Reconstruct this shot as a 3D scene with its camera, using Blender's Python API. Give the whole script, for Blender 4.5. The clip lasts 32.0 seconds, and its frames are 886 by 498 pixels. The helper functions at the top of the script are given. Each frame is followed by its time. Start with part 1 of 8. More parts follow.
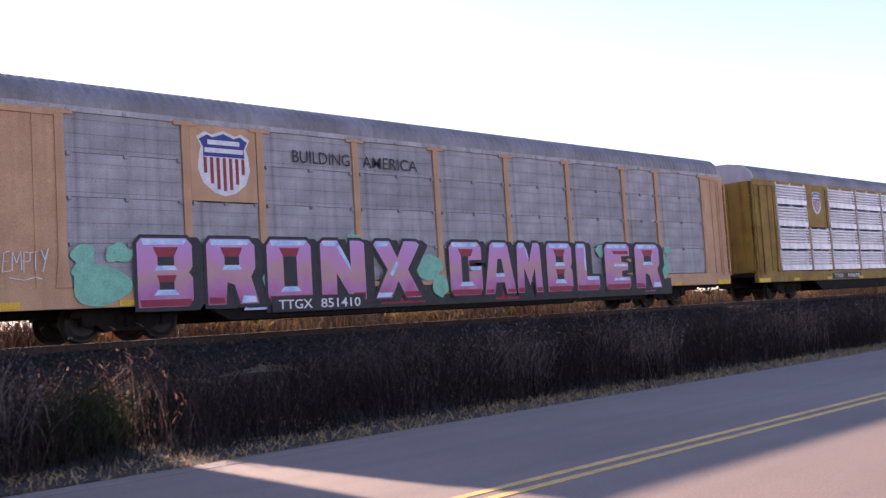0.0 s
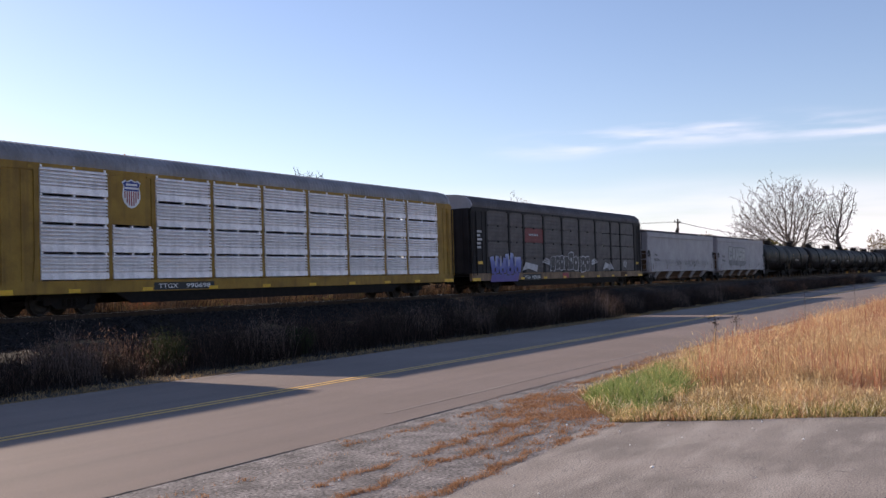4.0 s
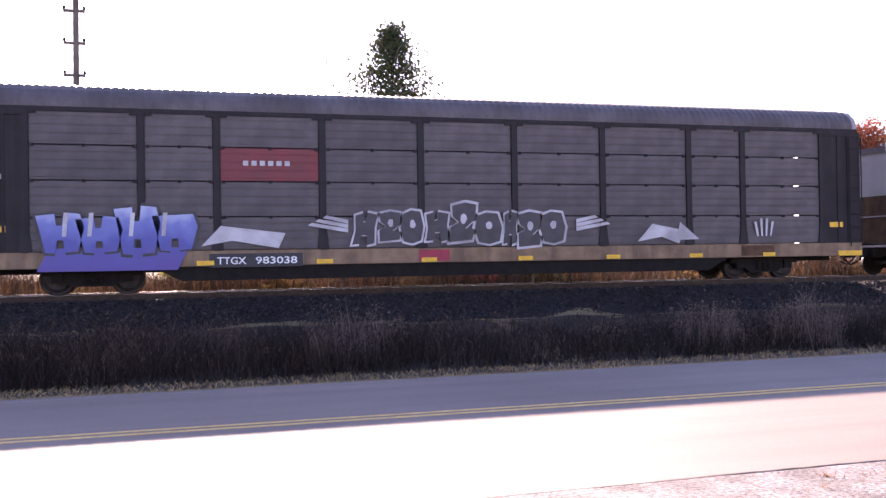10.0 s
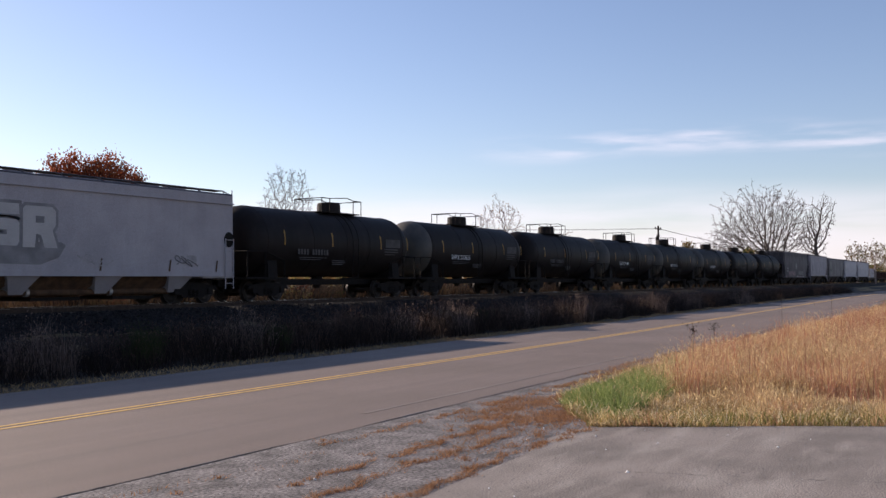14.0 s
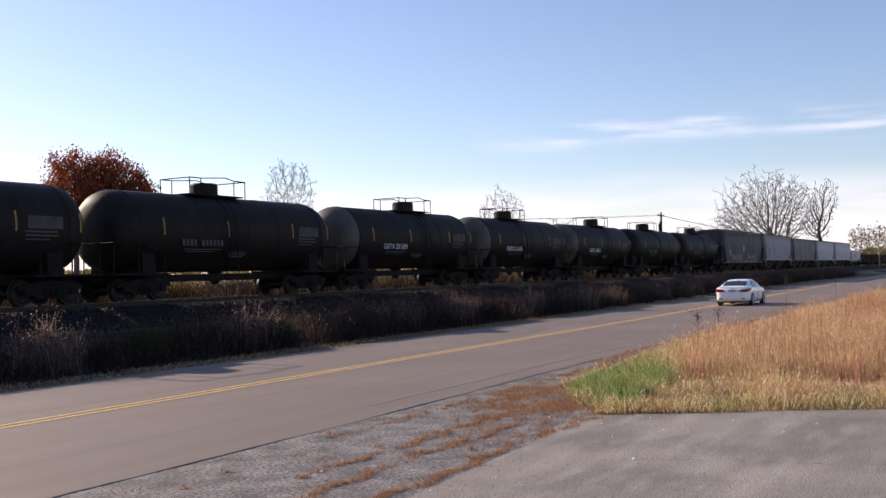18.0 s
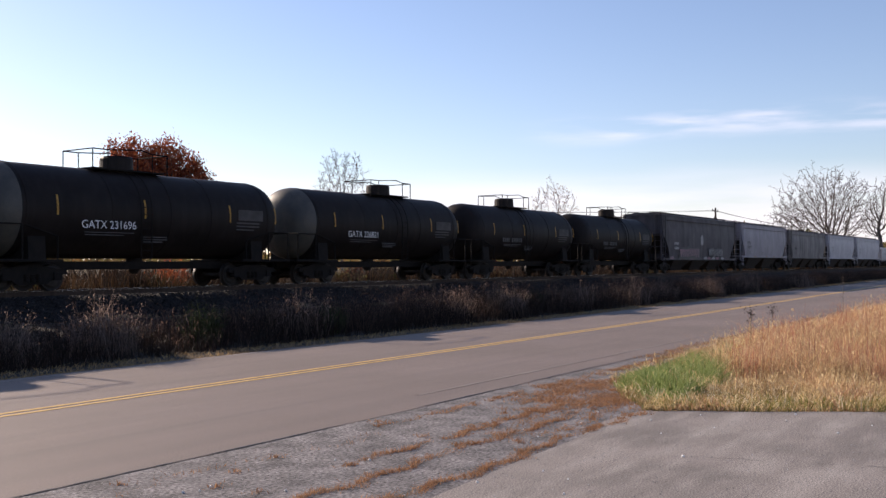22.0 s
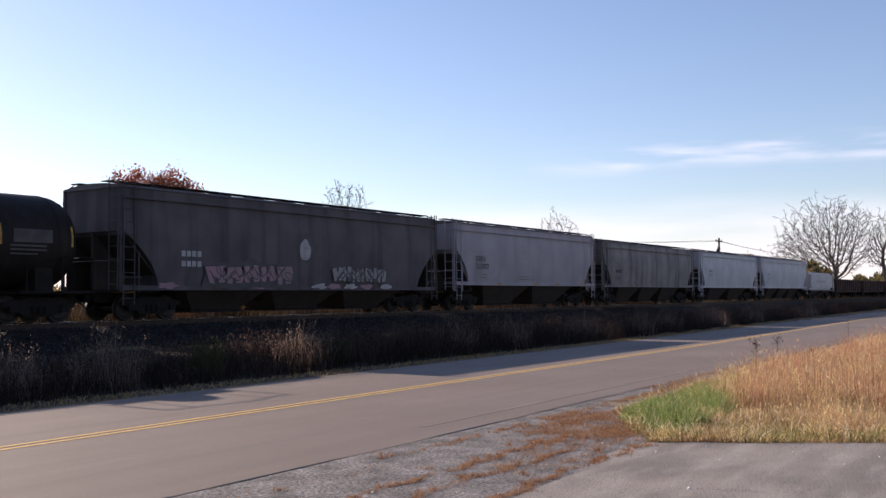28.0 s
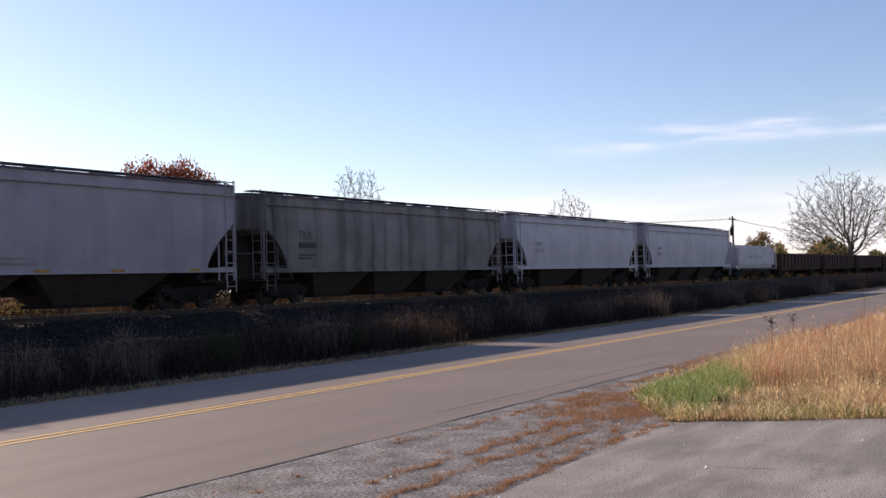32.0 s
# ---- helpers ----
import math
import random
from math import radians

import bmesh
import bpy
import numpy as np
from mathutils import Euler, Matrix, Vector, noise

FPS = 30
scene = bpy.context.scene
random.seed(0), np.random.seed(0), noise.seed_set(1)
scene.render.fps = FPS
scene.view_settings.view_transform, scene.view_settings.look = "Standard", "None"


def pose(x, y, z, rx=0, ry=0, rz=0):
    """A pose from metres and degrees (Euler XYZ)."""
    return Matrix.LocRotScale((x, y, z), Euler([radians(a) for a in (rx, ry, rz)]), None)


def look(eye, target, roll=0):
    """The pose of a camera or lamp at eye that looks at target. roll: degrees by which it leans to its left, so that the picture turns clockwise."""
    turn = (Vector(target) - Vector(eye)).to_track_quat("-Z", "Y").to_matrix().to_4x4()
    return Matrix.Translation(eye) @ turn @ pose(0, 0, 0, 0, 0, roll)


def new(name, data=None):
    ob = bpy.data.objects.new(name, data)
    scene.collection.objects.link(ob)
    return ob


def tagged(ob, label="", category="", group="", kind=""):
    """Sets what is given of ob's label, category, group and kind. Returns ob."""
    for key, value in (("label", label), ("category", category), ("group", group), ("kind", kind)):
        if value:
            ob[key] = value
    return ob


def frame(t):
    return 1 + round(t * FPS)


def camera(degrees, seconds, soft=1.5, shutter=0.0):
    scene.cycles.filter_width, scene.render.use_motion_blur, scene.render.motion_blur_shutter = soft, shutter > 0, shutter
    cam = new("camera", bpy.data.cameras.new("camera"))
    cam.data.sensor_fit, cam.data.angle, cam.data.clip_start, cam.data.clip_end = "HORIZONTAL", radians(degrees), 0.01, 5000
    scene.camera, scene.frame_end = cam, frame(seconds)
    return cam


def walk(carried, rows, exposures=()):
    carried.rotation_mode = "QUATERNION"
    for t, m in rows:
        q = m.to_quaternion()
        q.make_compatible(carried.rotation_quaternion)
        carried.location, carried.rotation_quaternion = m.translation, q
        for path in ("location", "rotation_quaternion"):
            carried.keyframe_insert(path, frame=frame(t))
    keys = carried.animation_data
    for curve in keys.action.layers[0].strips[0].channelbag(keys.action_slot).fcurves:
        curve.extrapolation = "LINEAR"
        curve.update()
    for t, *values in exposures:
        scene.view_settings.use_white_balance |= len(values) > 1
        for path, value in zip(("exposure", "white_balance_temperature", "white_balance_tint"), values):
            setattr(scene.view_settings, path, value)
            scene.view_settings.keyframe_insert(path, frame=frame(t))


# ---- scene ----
cam = camera(48.86, 32.0, soft=1.4, shutter=0.1)
# seconds, east, north, up, heading from north, tilt, lean
PATH = [
    (0, 16.48, 7.23, 1.25, 43.76, 4.05, -3.52),
    (0.1, 16.19, 7.27, 1.23, 42.49, 4.01, -3.58),
    (0.2, 15.90, 7.30, 1.21, 41.23, 3.97, -3.64),
    (0.3, 15.61, 7.34, 1.20, 39.99, 3.94, -3.68),
    (0.4, 15.33, 7.38, 1.18, 38.76, 3.90, -3.71),
    (0.5, 15.05, 7.41, 1.17, 37.55, 3.87, -3.73),
    (0.6, 13.70, 7.07, 1.20, 37.88, 3.61, -3.70),
    (0.7, 12.35, 6.47, 1.24, 37.93, 3.31, -3.49),
    (0.8, 10.61, 5.85, 1.30, 38.38, 2.94, -3.43),
    (0.9, 9.06, 5.18, 1.38, 38.76, 2.70, -3.36),
    (1, 7.39, 4.37, 1.48, 39.18, 2.43, -3.26),
    (1.1, 7.19, 4.33, 1.48, 38.25, 2.42, -3.25),
    (1.2, 7.00, 4.30, 1.49, 37.34, 2.41, -3.24),
    (1.3, 6.81, 4.27, 1.49, 36.42, 2.40, -3.23),
    (1.4, 6.62, 4.24, 1.50, 35.51, 2.39, -3.22),
    (1.5, 6.45, 4.21, 1.50, 34.61, 2.38, -3.21),
    (1.6, 5.24, 3.56, 1.58, 34.40, 2.07, -2.85),
    (1.7, 3.97, 2.80, 1.66, 34.23, 1.74, -2.49),
    (1.8, 2.63, 1.92, 1.75, 34.06, 1.41, -2.20),
    (1.9, 1.40, 1.04, 1.85, 34.00, 1.09, -1.89),
    (2, 0.00, 0.00, 1.95, 34.06, 0.78, -1.59),
    (2.5, 0.00, 0.00, 1.95, 39.51, 0.36, -1.63),
    (2.6, 0.00, 0.00, 1.95, 42.47, 0.42, -2.02),
    (3, 0.00, 0.00, 1.95, 52.51, 0.81, -1.26),
    (3.5, 0.00, 0.00, 1.95, 57.84, 1.39, -1.64),
    (4, 0.00, 0.00, 1.95, 58.79, 1.86, -1.65),
    (4.5, 0.00, 0.00, 1.95, 58.03, 2.18, -0.82),
    (6.5, 0.00, 0.00, 1.95, 58.94, 2.05, -0.66),
    (7, 0.00, 0.00, 1.95, 60.09, 2.28, -0.76),
    (7.5, 0.00, 0.00, 1.95, 60.33, 2.50, -1.20),
    (8, 0.00, 0.00, 1.95, 59.65, 2.22, -1.44),
    (8.5, 0.00, 0.00, 1.95, 58.75, 1.95, -1.68),
    (9, 0.00, 0.00, 1.95, 43.21, 1.71, -0.82),
    (9.5, 0.00, 0.00, 1.95, 26.53, 1.20, -0.72),
    (10, 0.00, 0.00, 1.95, 17.18, 0.63, -0.92),
    (10.5, 0.00, 0.00, 1.95, 13.40, 0.76, -1.00),
    (10.7, 0.00, 0.00, 1.95, 21.73, 0.96, -1.49),
    (11, 0.00, 0.00, 1.95, 39.46, 1.01, -1.50),
    (11.1, 0.00, 0.00, 1.95, 44.13, 1.18, -1.66),
    (11.5, 0.00, 0.00, 1.95, 54.80, 1.52, -1.22),
    (12, 0.00, 0.00, 1.95, 60.23, 2.37, -1.33),
    (12.5, 0.00, 0.00, 1.95, 61.55, 2.45, -1.02),
    (13, 0.00, 0.00, 1.95, 60.93, 2.49, -0.50),
    (13.5, 0.00, 0.00, 1.95, 60.21, 2.19, -0.23),
    (15.5, 0.00, 0.00, 1.95, 59.54, 1.59, -0.78),
    (16, 0.00, 0.00, 1.95, 59.76, 1.52, -1.23),
    (16.5, 0.00, 0.00, 1.95, 60.03, 1.46, -1.45),
    (17, 0.00, 0.00, 1.95, 60.09, 1.45, -1.32),
    (17.5, 0.00, 0.00, 1.95, 59.93, 1.41, -1.38),
    (18, 0.00, 0.00, 1.95, 59.72, 1.37, -1.38),
    (18.5, 0.00, 0.00, 1.95, 59.68, 1.48, -1.49),
    (19, 0.00, 0.00, 1.95, 59.63, 1.39, -1.42),
    (19.5, 0.00, 0.00, 1.95, 59.24, 1.11, -0.91),
    (20, 0.00, 0.00, 1.95, 58.87, 0.87, -0.85),
    (20.5, 0.00, 0.00, 1.95, 57.95, 0.50, -0.88),
    (21, 0.00, 0.00, 1.95, 57.36, 0.26, -1.06),
    (21.5, 0.00, 0.00, 1.95, 57.12, 0.09, -0.36),
    (22, 0.00, 0.00, 1.95, 56.74, 0.91, -0.29),
    (22.5, 0.00, 0.00, 1.95, 56.88, 1.26, -0.55),
    (23, 0.00, 0.00, 1.95, 57.54, 0.66, -0.43),
    (23.5, 0.00, 0.00, 1.95, 58.43, 1.26, -0.39),
    (24, 0.00, 0.00, 1.95, 59.57, 1.71, -0.13),
    (24.5, 0.00, 0.00, 1.95, 60.01, 1.57, -0.64),
    (26.5, 0.00, 0.00, 1.95, 55.53, 0.30, -0.27),
    (27, 0.00, 0.00, 1.95, 56.02, 1.02, 0.09),
    (27.5, 0.00, 0.00, 1.95, 56.53, 2.40, -0.36),
    (28, 0.00, 0.00, 1.95, 56.55, 2.73, -0.44),
    (28.5, 0.00, 0.00, 1.95, 56.18, 2.70, -1.02),
    (29, 0.00, 0.00, 1.95, 55.98, 2.33, -1.19),
    (29.5, 0.00, 0.00, 1.95, 56.03, 2.05, -1.50),
    (30, 0.00, 0.00, 1.95, 56.06, 1.97, -1.66),
    (30.5, 0.00, 0.00, 1.95, 55.88, 1.93, -1.70),
    (31, 0.00, 0.00, 1.95, 55.67, 1.86, -1.79),
    (31.5, 0.00, 0.00, 1.95, 55.66, 1.85, -1.82),
    (32, 0.00, 0.00, 1.95, 55.78, 1.83, -1.64),
]


def aim(x, y, z, heading, tilt, lean):
    a, b = radians(heading), radians(tilt)
    d = Vector((math.sin(a) * math.cos(b), math.cos(a) * math.cos(b), math.sin(b)))
    return look((x, y, z), Vector((x, y, z)) + d * 20, lean)


walk(cam, [(r[0], aim(*r[1:])) for r in PATH], exposures=[
    (0, 1.62, 7250, 40), (0.6, 1.75, 7250, 39), (1.0, 2.45, 7250, 35), (2.0, 2.05, 7250, 36), (2.2, 1.85, 7250, 36), (3.0, 0.85, 6780, 26), (3.6, 0.57, 6780, 25.5), (8.6, 0.55, 6780, 25.5), (9.0, 0.74, 6850, 27), (9.4, 2.3, 7100, 46),
    (10.7, 2.3, 7100, 46), (11.0, 1.55, 6950, 31), (11.6, 0.57, 6780, 25.5), (12.0, 0.40, 6780, 25.5), (13.5, 0.36, 6780, 25.5), (16.0, 0.55, 6780, 25.5), (32, 0.55, 6780, 25.5)])

# ---- daylight: a low sun behind the train, clear sky with thin cirrus ----
SUN_AZ, SUN_EL = radians(3.9), radians(23.0)
world = bpy.data.worlds.new("sky")
scene.world = world
world.use_nodes = True
wn = world.node_tree
wn.nodes.clear()
sky = wn.nodes.new("ShaderNodeTexSky")
sky.sky_type, sky.sun_disc = "NISHITA", False
sky.sun_elevation, sky.sun_rotation = SUN_EL, SUN_AZ
sky.air_density, sky.dust_density, sky.ozone_density = 1.0, 0.3, 2.8
back = wn.nodes.new("ShaderNodeBackground")
back.inputs["Strength"].default_value = 0.11
wout = wn.nodes.new("ShaderNodeOutputWorld")


def wmath(op, a, b=None, c=None):
    n = wn.nodes.new("ShaderNodeMath")
    n.operation = op
    for i, v in enumerate((a, b, c)):
        if v is None:
            continue
        if isinstance(v, (int, float)):
            n.inputs[i].default_value = v
        else:
            wn.links.new(v, n.inputs[i])
    return n.outputs[0]


def wband(value, lo, hi):
    n = wn.nodes.new("ShaderNodeMapRange")
    n.interpolation_type = "SMOOTHSTEP"
    n.inputs["From Min"].default_value, n.inputs["From Max"].default_value = lo, hi
    wn.links.new(value, n.inputs["Value"])
    return n.outputs[0]


def wnoise(scale, detail, size):
    mp = wn.nodes.new("ShaderNodeMapping")
    mp.inputs["Scale"].default_value = scale
    wn.links.new(wtc.outputs["Generated"], mp.inputs["Vector"])
    n = wn.nodes.new("ShaderNodeTexNoise")
    n.inputs["Scale"].default_value, n.inputs["Detail"].default_value = size, detail
    wn.links.new(mp.outputs[0], n.inputs["Vector"])
    return n.outputs["Fac"]


# thin cirrus low over the horizon: long streaks with torn edges
wtc = wn.nodes.new("ShaderNodeTexCoord")
wsep = wn.nodes.new("ShaderNodeSeparateXYZ")
wn.links.new(wtc.outputs["Generated"], wsep.inputs[0])
height = wmath("ADD", wsep.outputs["Z"], wmath("MULTIPLY_ADD", wnoise((5, 5, 5), 2, 1.0), 0.03, -0.015))
streaks = wmath("MULTIPLY", wband(height, 0.112, 0.130), wband(height, 0.156, 0.132))
streaks = wmath("MULTIPLY", streaks, wband(wnoise((5, 5, 40), 7, 1.6), 0.38, 0.68))
streaks = wmath("MULTIPLY", streaks, wband(wsep.outputs["X"], 0.86, 0.93))
low = wmath("MULTIPLY", wband(height, -0.03, 0.0), wband(height, 0.098, 0.055))
low = wmath("MULTIPLY", low, wband(wnoise((2.5, 2.5, 22), 5, 1.5), 0.22, 0.66))
cloud = wmath("MINIMUM", wmath("ADD", wmath("MULTIPLY", streaks, 0.5), wmath("MULTIPLY", low, 0.62)), 0.85)
wmix = wn.nodes.new("ShaderNodeMix")
wmix.data_type = "RGBA"
wmix.inputs["B"].default_value = (7.0, 7.3, 7.9, 1)
wn.links.new(cloud, wmix.inputs["Factor"])
wn.links.new(sky.outputs[0], wmix.inputs["A"])
wn.links.new(wmix.outputs["Result"], back.inputs[0])
wn.links.new(back.outputs[0], wout.inputs[0])
sun_data = bpy.data.lights.new("sun", "SUN")
sun_data.energy, sun_data.angle, sun_data.color = 5.0, radians(0.53), (1.0, 0.92, 0.73)
sun = new("sun", sun_data)
sun_dir = Vector((math.sin(SUN_AZ) * math.cos(SUN_EL), math.cos(SUN_AZ) * math.cos(SUN_EL), math.sin(SUN_EL)))
sun.matrix_world = look(sun_dir * 100, (0, 0, 0))

# ---- materials ----
def link(nt, a, b):
    nt.links.new(a, b)


def surface(name, base, alt=None, scale=3.0, rough=0.75, metal=0.0, bump=0.15, fine=45.0, streak=None, amount=0.5, spec=0.4, vary=0.0, island=0.0, spread=(0.35, 0.65), grain=0.22, run=(3.2, 3.2, 0.16)):
    """Paint, metal, stone or earth: two colours mixed by broad noise, fine grain and relief, optional runs down the face."""
    m = bpy.data.materials.new(name)
    m.use_nodes = True
    nt = m.node_tree
    bs = nt.nodes["Principled BSDF"]
    bs.inputs["Metallic"].default_value = metal
    bs.inputs["Specular IOR Level"].default_value = spec
    tc = nt.nodes.new("ShaderNodeTexCoord")
    alt = alt or tuple(c * 0.8 for c in base)
    n1 = nt.nodes.new("ShaderNodeTexNoise")
    n1.inputs["Scale"].default_value, n1.inputs["Detail"].default_value = scale, 5
    link(nt, tc.outputs["Object"], n1.inputs["Vector"])
    mr = nt.nodes.new("ShaderNodeMapRange")
    mr.inputs["From Min"].default_value, mr.inputs["From Max"].default_value = spread
    link(nt, n1.outputs["Fac"], mr.inputs["Value"])
    mix = nt.nodes.new("ShaderNodeMix")
    mix.data_type = "RGBA"
    mix.inputs["A"].default_value, mix.inputs["B"].default_value = (*base, 1), (*alt, 1)
    link(nt, mr.outputs[0], mix.inputs["Factor"])
    colour = mix.outputs["Result"]
    if streak:
        mp = nt.nodes.new("ShaderNodeMapping")
        mp.inputs["Scale"].default_value = run
        link(nt, tc.outputs["Object"], mp.inputs["Vector"])
        n3 = nt.nodes.new("ShaderNodeTexNoise")
        n3.inputs["Scale"].default_value, n3.inputs["Detail"].default_value = 1.3, 6
        link(nt, mp.outputs[0], n3.inputs["Vector"])
        m3 = nt.nodes.new("ShaderNodeMapRange")
        m3.inputs["From Min"].default_value, m3.inputs["From Max"].default_value = 0.47, 0.78
        m3.inputs["To Max"].default_value = amount
        link(nt, n3.outputs["Fac"], m3.inputs["Value"])
        mx = nt.nodes.new("ShaderNodeMix")
        mx.data_type = "RGBA"
        mx.inputs["B"].default_value = (*streak, 1)
        link(nt, colour, mx.inputs["A"])
        link(nt, m3.outputs[0], mx.inputs["Factor"])
        colour = mx.outputs["Result"]
    n2 = nt.nodes.new("ShaderNodeTexNoise")
    n2.inputs["Scale"].default_value, n2.inputs["Detail"].default_value = fine, 3
    link(nt, tc.outputs["Object"], n2.inputs["Vector"])
    hsv = nt.nodes.new("ShaderNodeHueSaturation")
    gr = nt.nodes.new("ShaderNodeMapRange")
    gr.inputs["From Min"].default_value, gr.inputs["From Max"].default_value = 0.25, 0.75
    gr.inputs["To Min"].default_value, gr.inputs["To Max"].default_value = 1 - grain, 1 + grain
    link(nt, n2.outputs["Fac"], gr.inputs["Value"])
    value = gr.outputs[0]
    for amount_, node, out in ((vary, "ShaderNodeObjectInfo", "Random"), (island, "ShaderNodeNewGeometry", "Random Per Island")):
        if amount_:
            oi = nt.nodes.new(node)
            r = nt.nodes.new("ShaderNodeMapRange")
            r.inputs["To Min"].default_value, r.inputs["To Max"].default_value = 1 - amount_, 1 + amount_
            link(nt, oi.outputs[out], r.inputs["Value"])
            mul = nt.nodes.new("ShaderNodeMath")
            mul.operation = "MULTIPLY"
            link(nt, value, mul.inputs[0])
            link(nt, r.outputs[0], mul.inputs[1])
            value = mul.outputs[0]
    link(nt, value, hsv.inputs["Value"])
    link(nt, colour, hsv.inputs["Color"])
    link(nt, hsv.outputs[0], bs.inputs["Base Color"])
    rr = nt.nodes.new("ShaderNodeMapRange")
    rr.inputs["To Min"].default_value, rr.inputs["To Max"].default_value = max(0.03, rough - 0.12), min(1, rough + 0.12)
    link(nt, n1.outputs["Fac"], rr.inputs["Value"])
    link(nt, rr.outputs[0], bs.inputs["Roughness"])
    if bump:
        bp = nt.nodes.new("ShaderNodeBump")
        bp.inputs["Strength"].default_value, bp.inputs["Distance"].default_value = bump, 0.02
        link(nt, n2.outputs["Fac"], bp.inputs["Height"])
        link(nt, bp.outputs[0], bs.inputs["Normal"])
    return m


def leafy(name, base, alt, through_light=0.4):
    """Thin leaves and blades that let some sunlight through."""
    m = bpy.data.materials.new(name)
    m.use_nodes = True
    nt = m.node_tree
    bs = nt.nodes["Principled BSDF"]
    geo = nt.nodes.new("ShaderNodeNewGeometry")
    mix = nt.nodes.new("ShaderNodeMix")
    mix.data_type = "RGBA"
    mix.inputs["A"].default_value, mix.inputs["B"].default_value = (*base, 1), (*alt, 1)
    link(nt, geo.outputs["Random Per Island"], mix.inputs["Factor"])
    link(nt, mix.outputs["Result"], bs.inputs["Base Color"])
    bs.inputs["Roughness"].default_value = 0.75
    bs.inputs["Specular IOR Level"].default_value = 0.2
    tr = nt.nodes.new("ShaderNodeBsdfTranslucent")
    link(nt, mix.outputs["Result"], tr.inputs["Color"])
    ad = nt.nodes.new("ShaderNodeMixShader")
    ad.inputs[0].default_value = through_light
    link(nt, bs.outputs[0], ad.inputs[1])
    link(nt, tr.outputs[0], ad.inputs[2])
    link(nt, ad.outputs[0], nt.nodes["Material Output"].inputs["Surface"])
    return m


def spray(name, bands):
    """Sprayed letter fill: colours in soft bands by height on the letter, with overspray noise."""
    m = surface(name, bands[0][1], rough=0.55, bump=0.05)
    nt = m.node_tree
    bs = nt.nodes["Principled BSDF"]
    tc = nt.nodes.new("ShaderNodeTexCoord")
    sep = nt.nodes.new("ShaderNodeSeparateXYZ")
    link(nt, tc.outputs["Object"], sep.inputs[0])
    n = nt.nodes.new("ShaderNodeTexNoise")
    n.inputs["Scale"].default_value = 2.2
    link(nt, tc.outputs["Object"], n.inputs["Vector"])
    ma = nt.nodes.new("ShaderNodeMath")
    ma.operation = "MULTIPLY_ADD"
    ma.inputs[1].default_value = 0.9
    link(nt, n.outputs["Fac"], ma.inputs[0])
    link(nt, sep.outputs["Z"], ma.inputs[2])
    mr = nt.nodes.new("ShaderNodeMapRange")
    mr.inputs["From Min"].default_value, mr.inputs["From Max"].default_value = 1.05, 2.75
    link(nt, ma.outputs[0], mr.inputs["Value"])
    cr = nt.nodes.new("ShaderNodeValToRGB")
    e = cr.color_ramp.elements
    e[0].position, e[0].color = bands[0][0], (*bands[0][1], 1)
    e[1].position, e[1].color = bands[-1][0], (*bands[-1][1], 1)
    for p, c in bands[1:-1]:
        k = e.new(p)
        k.color = (*c, 1)
    link(nt, mr.outputs[0], cr.inputs[0])
    link(nt, cr.outputs[0], bs.inputs["Base Color"])
    return m


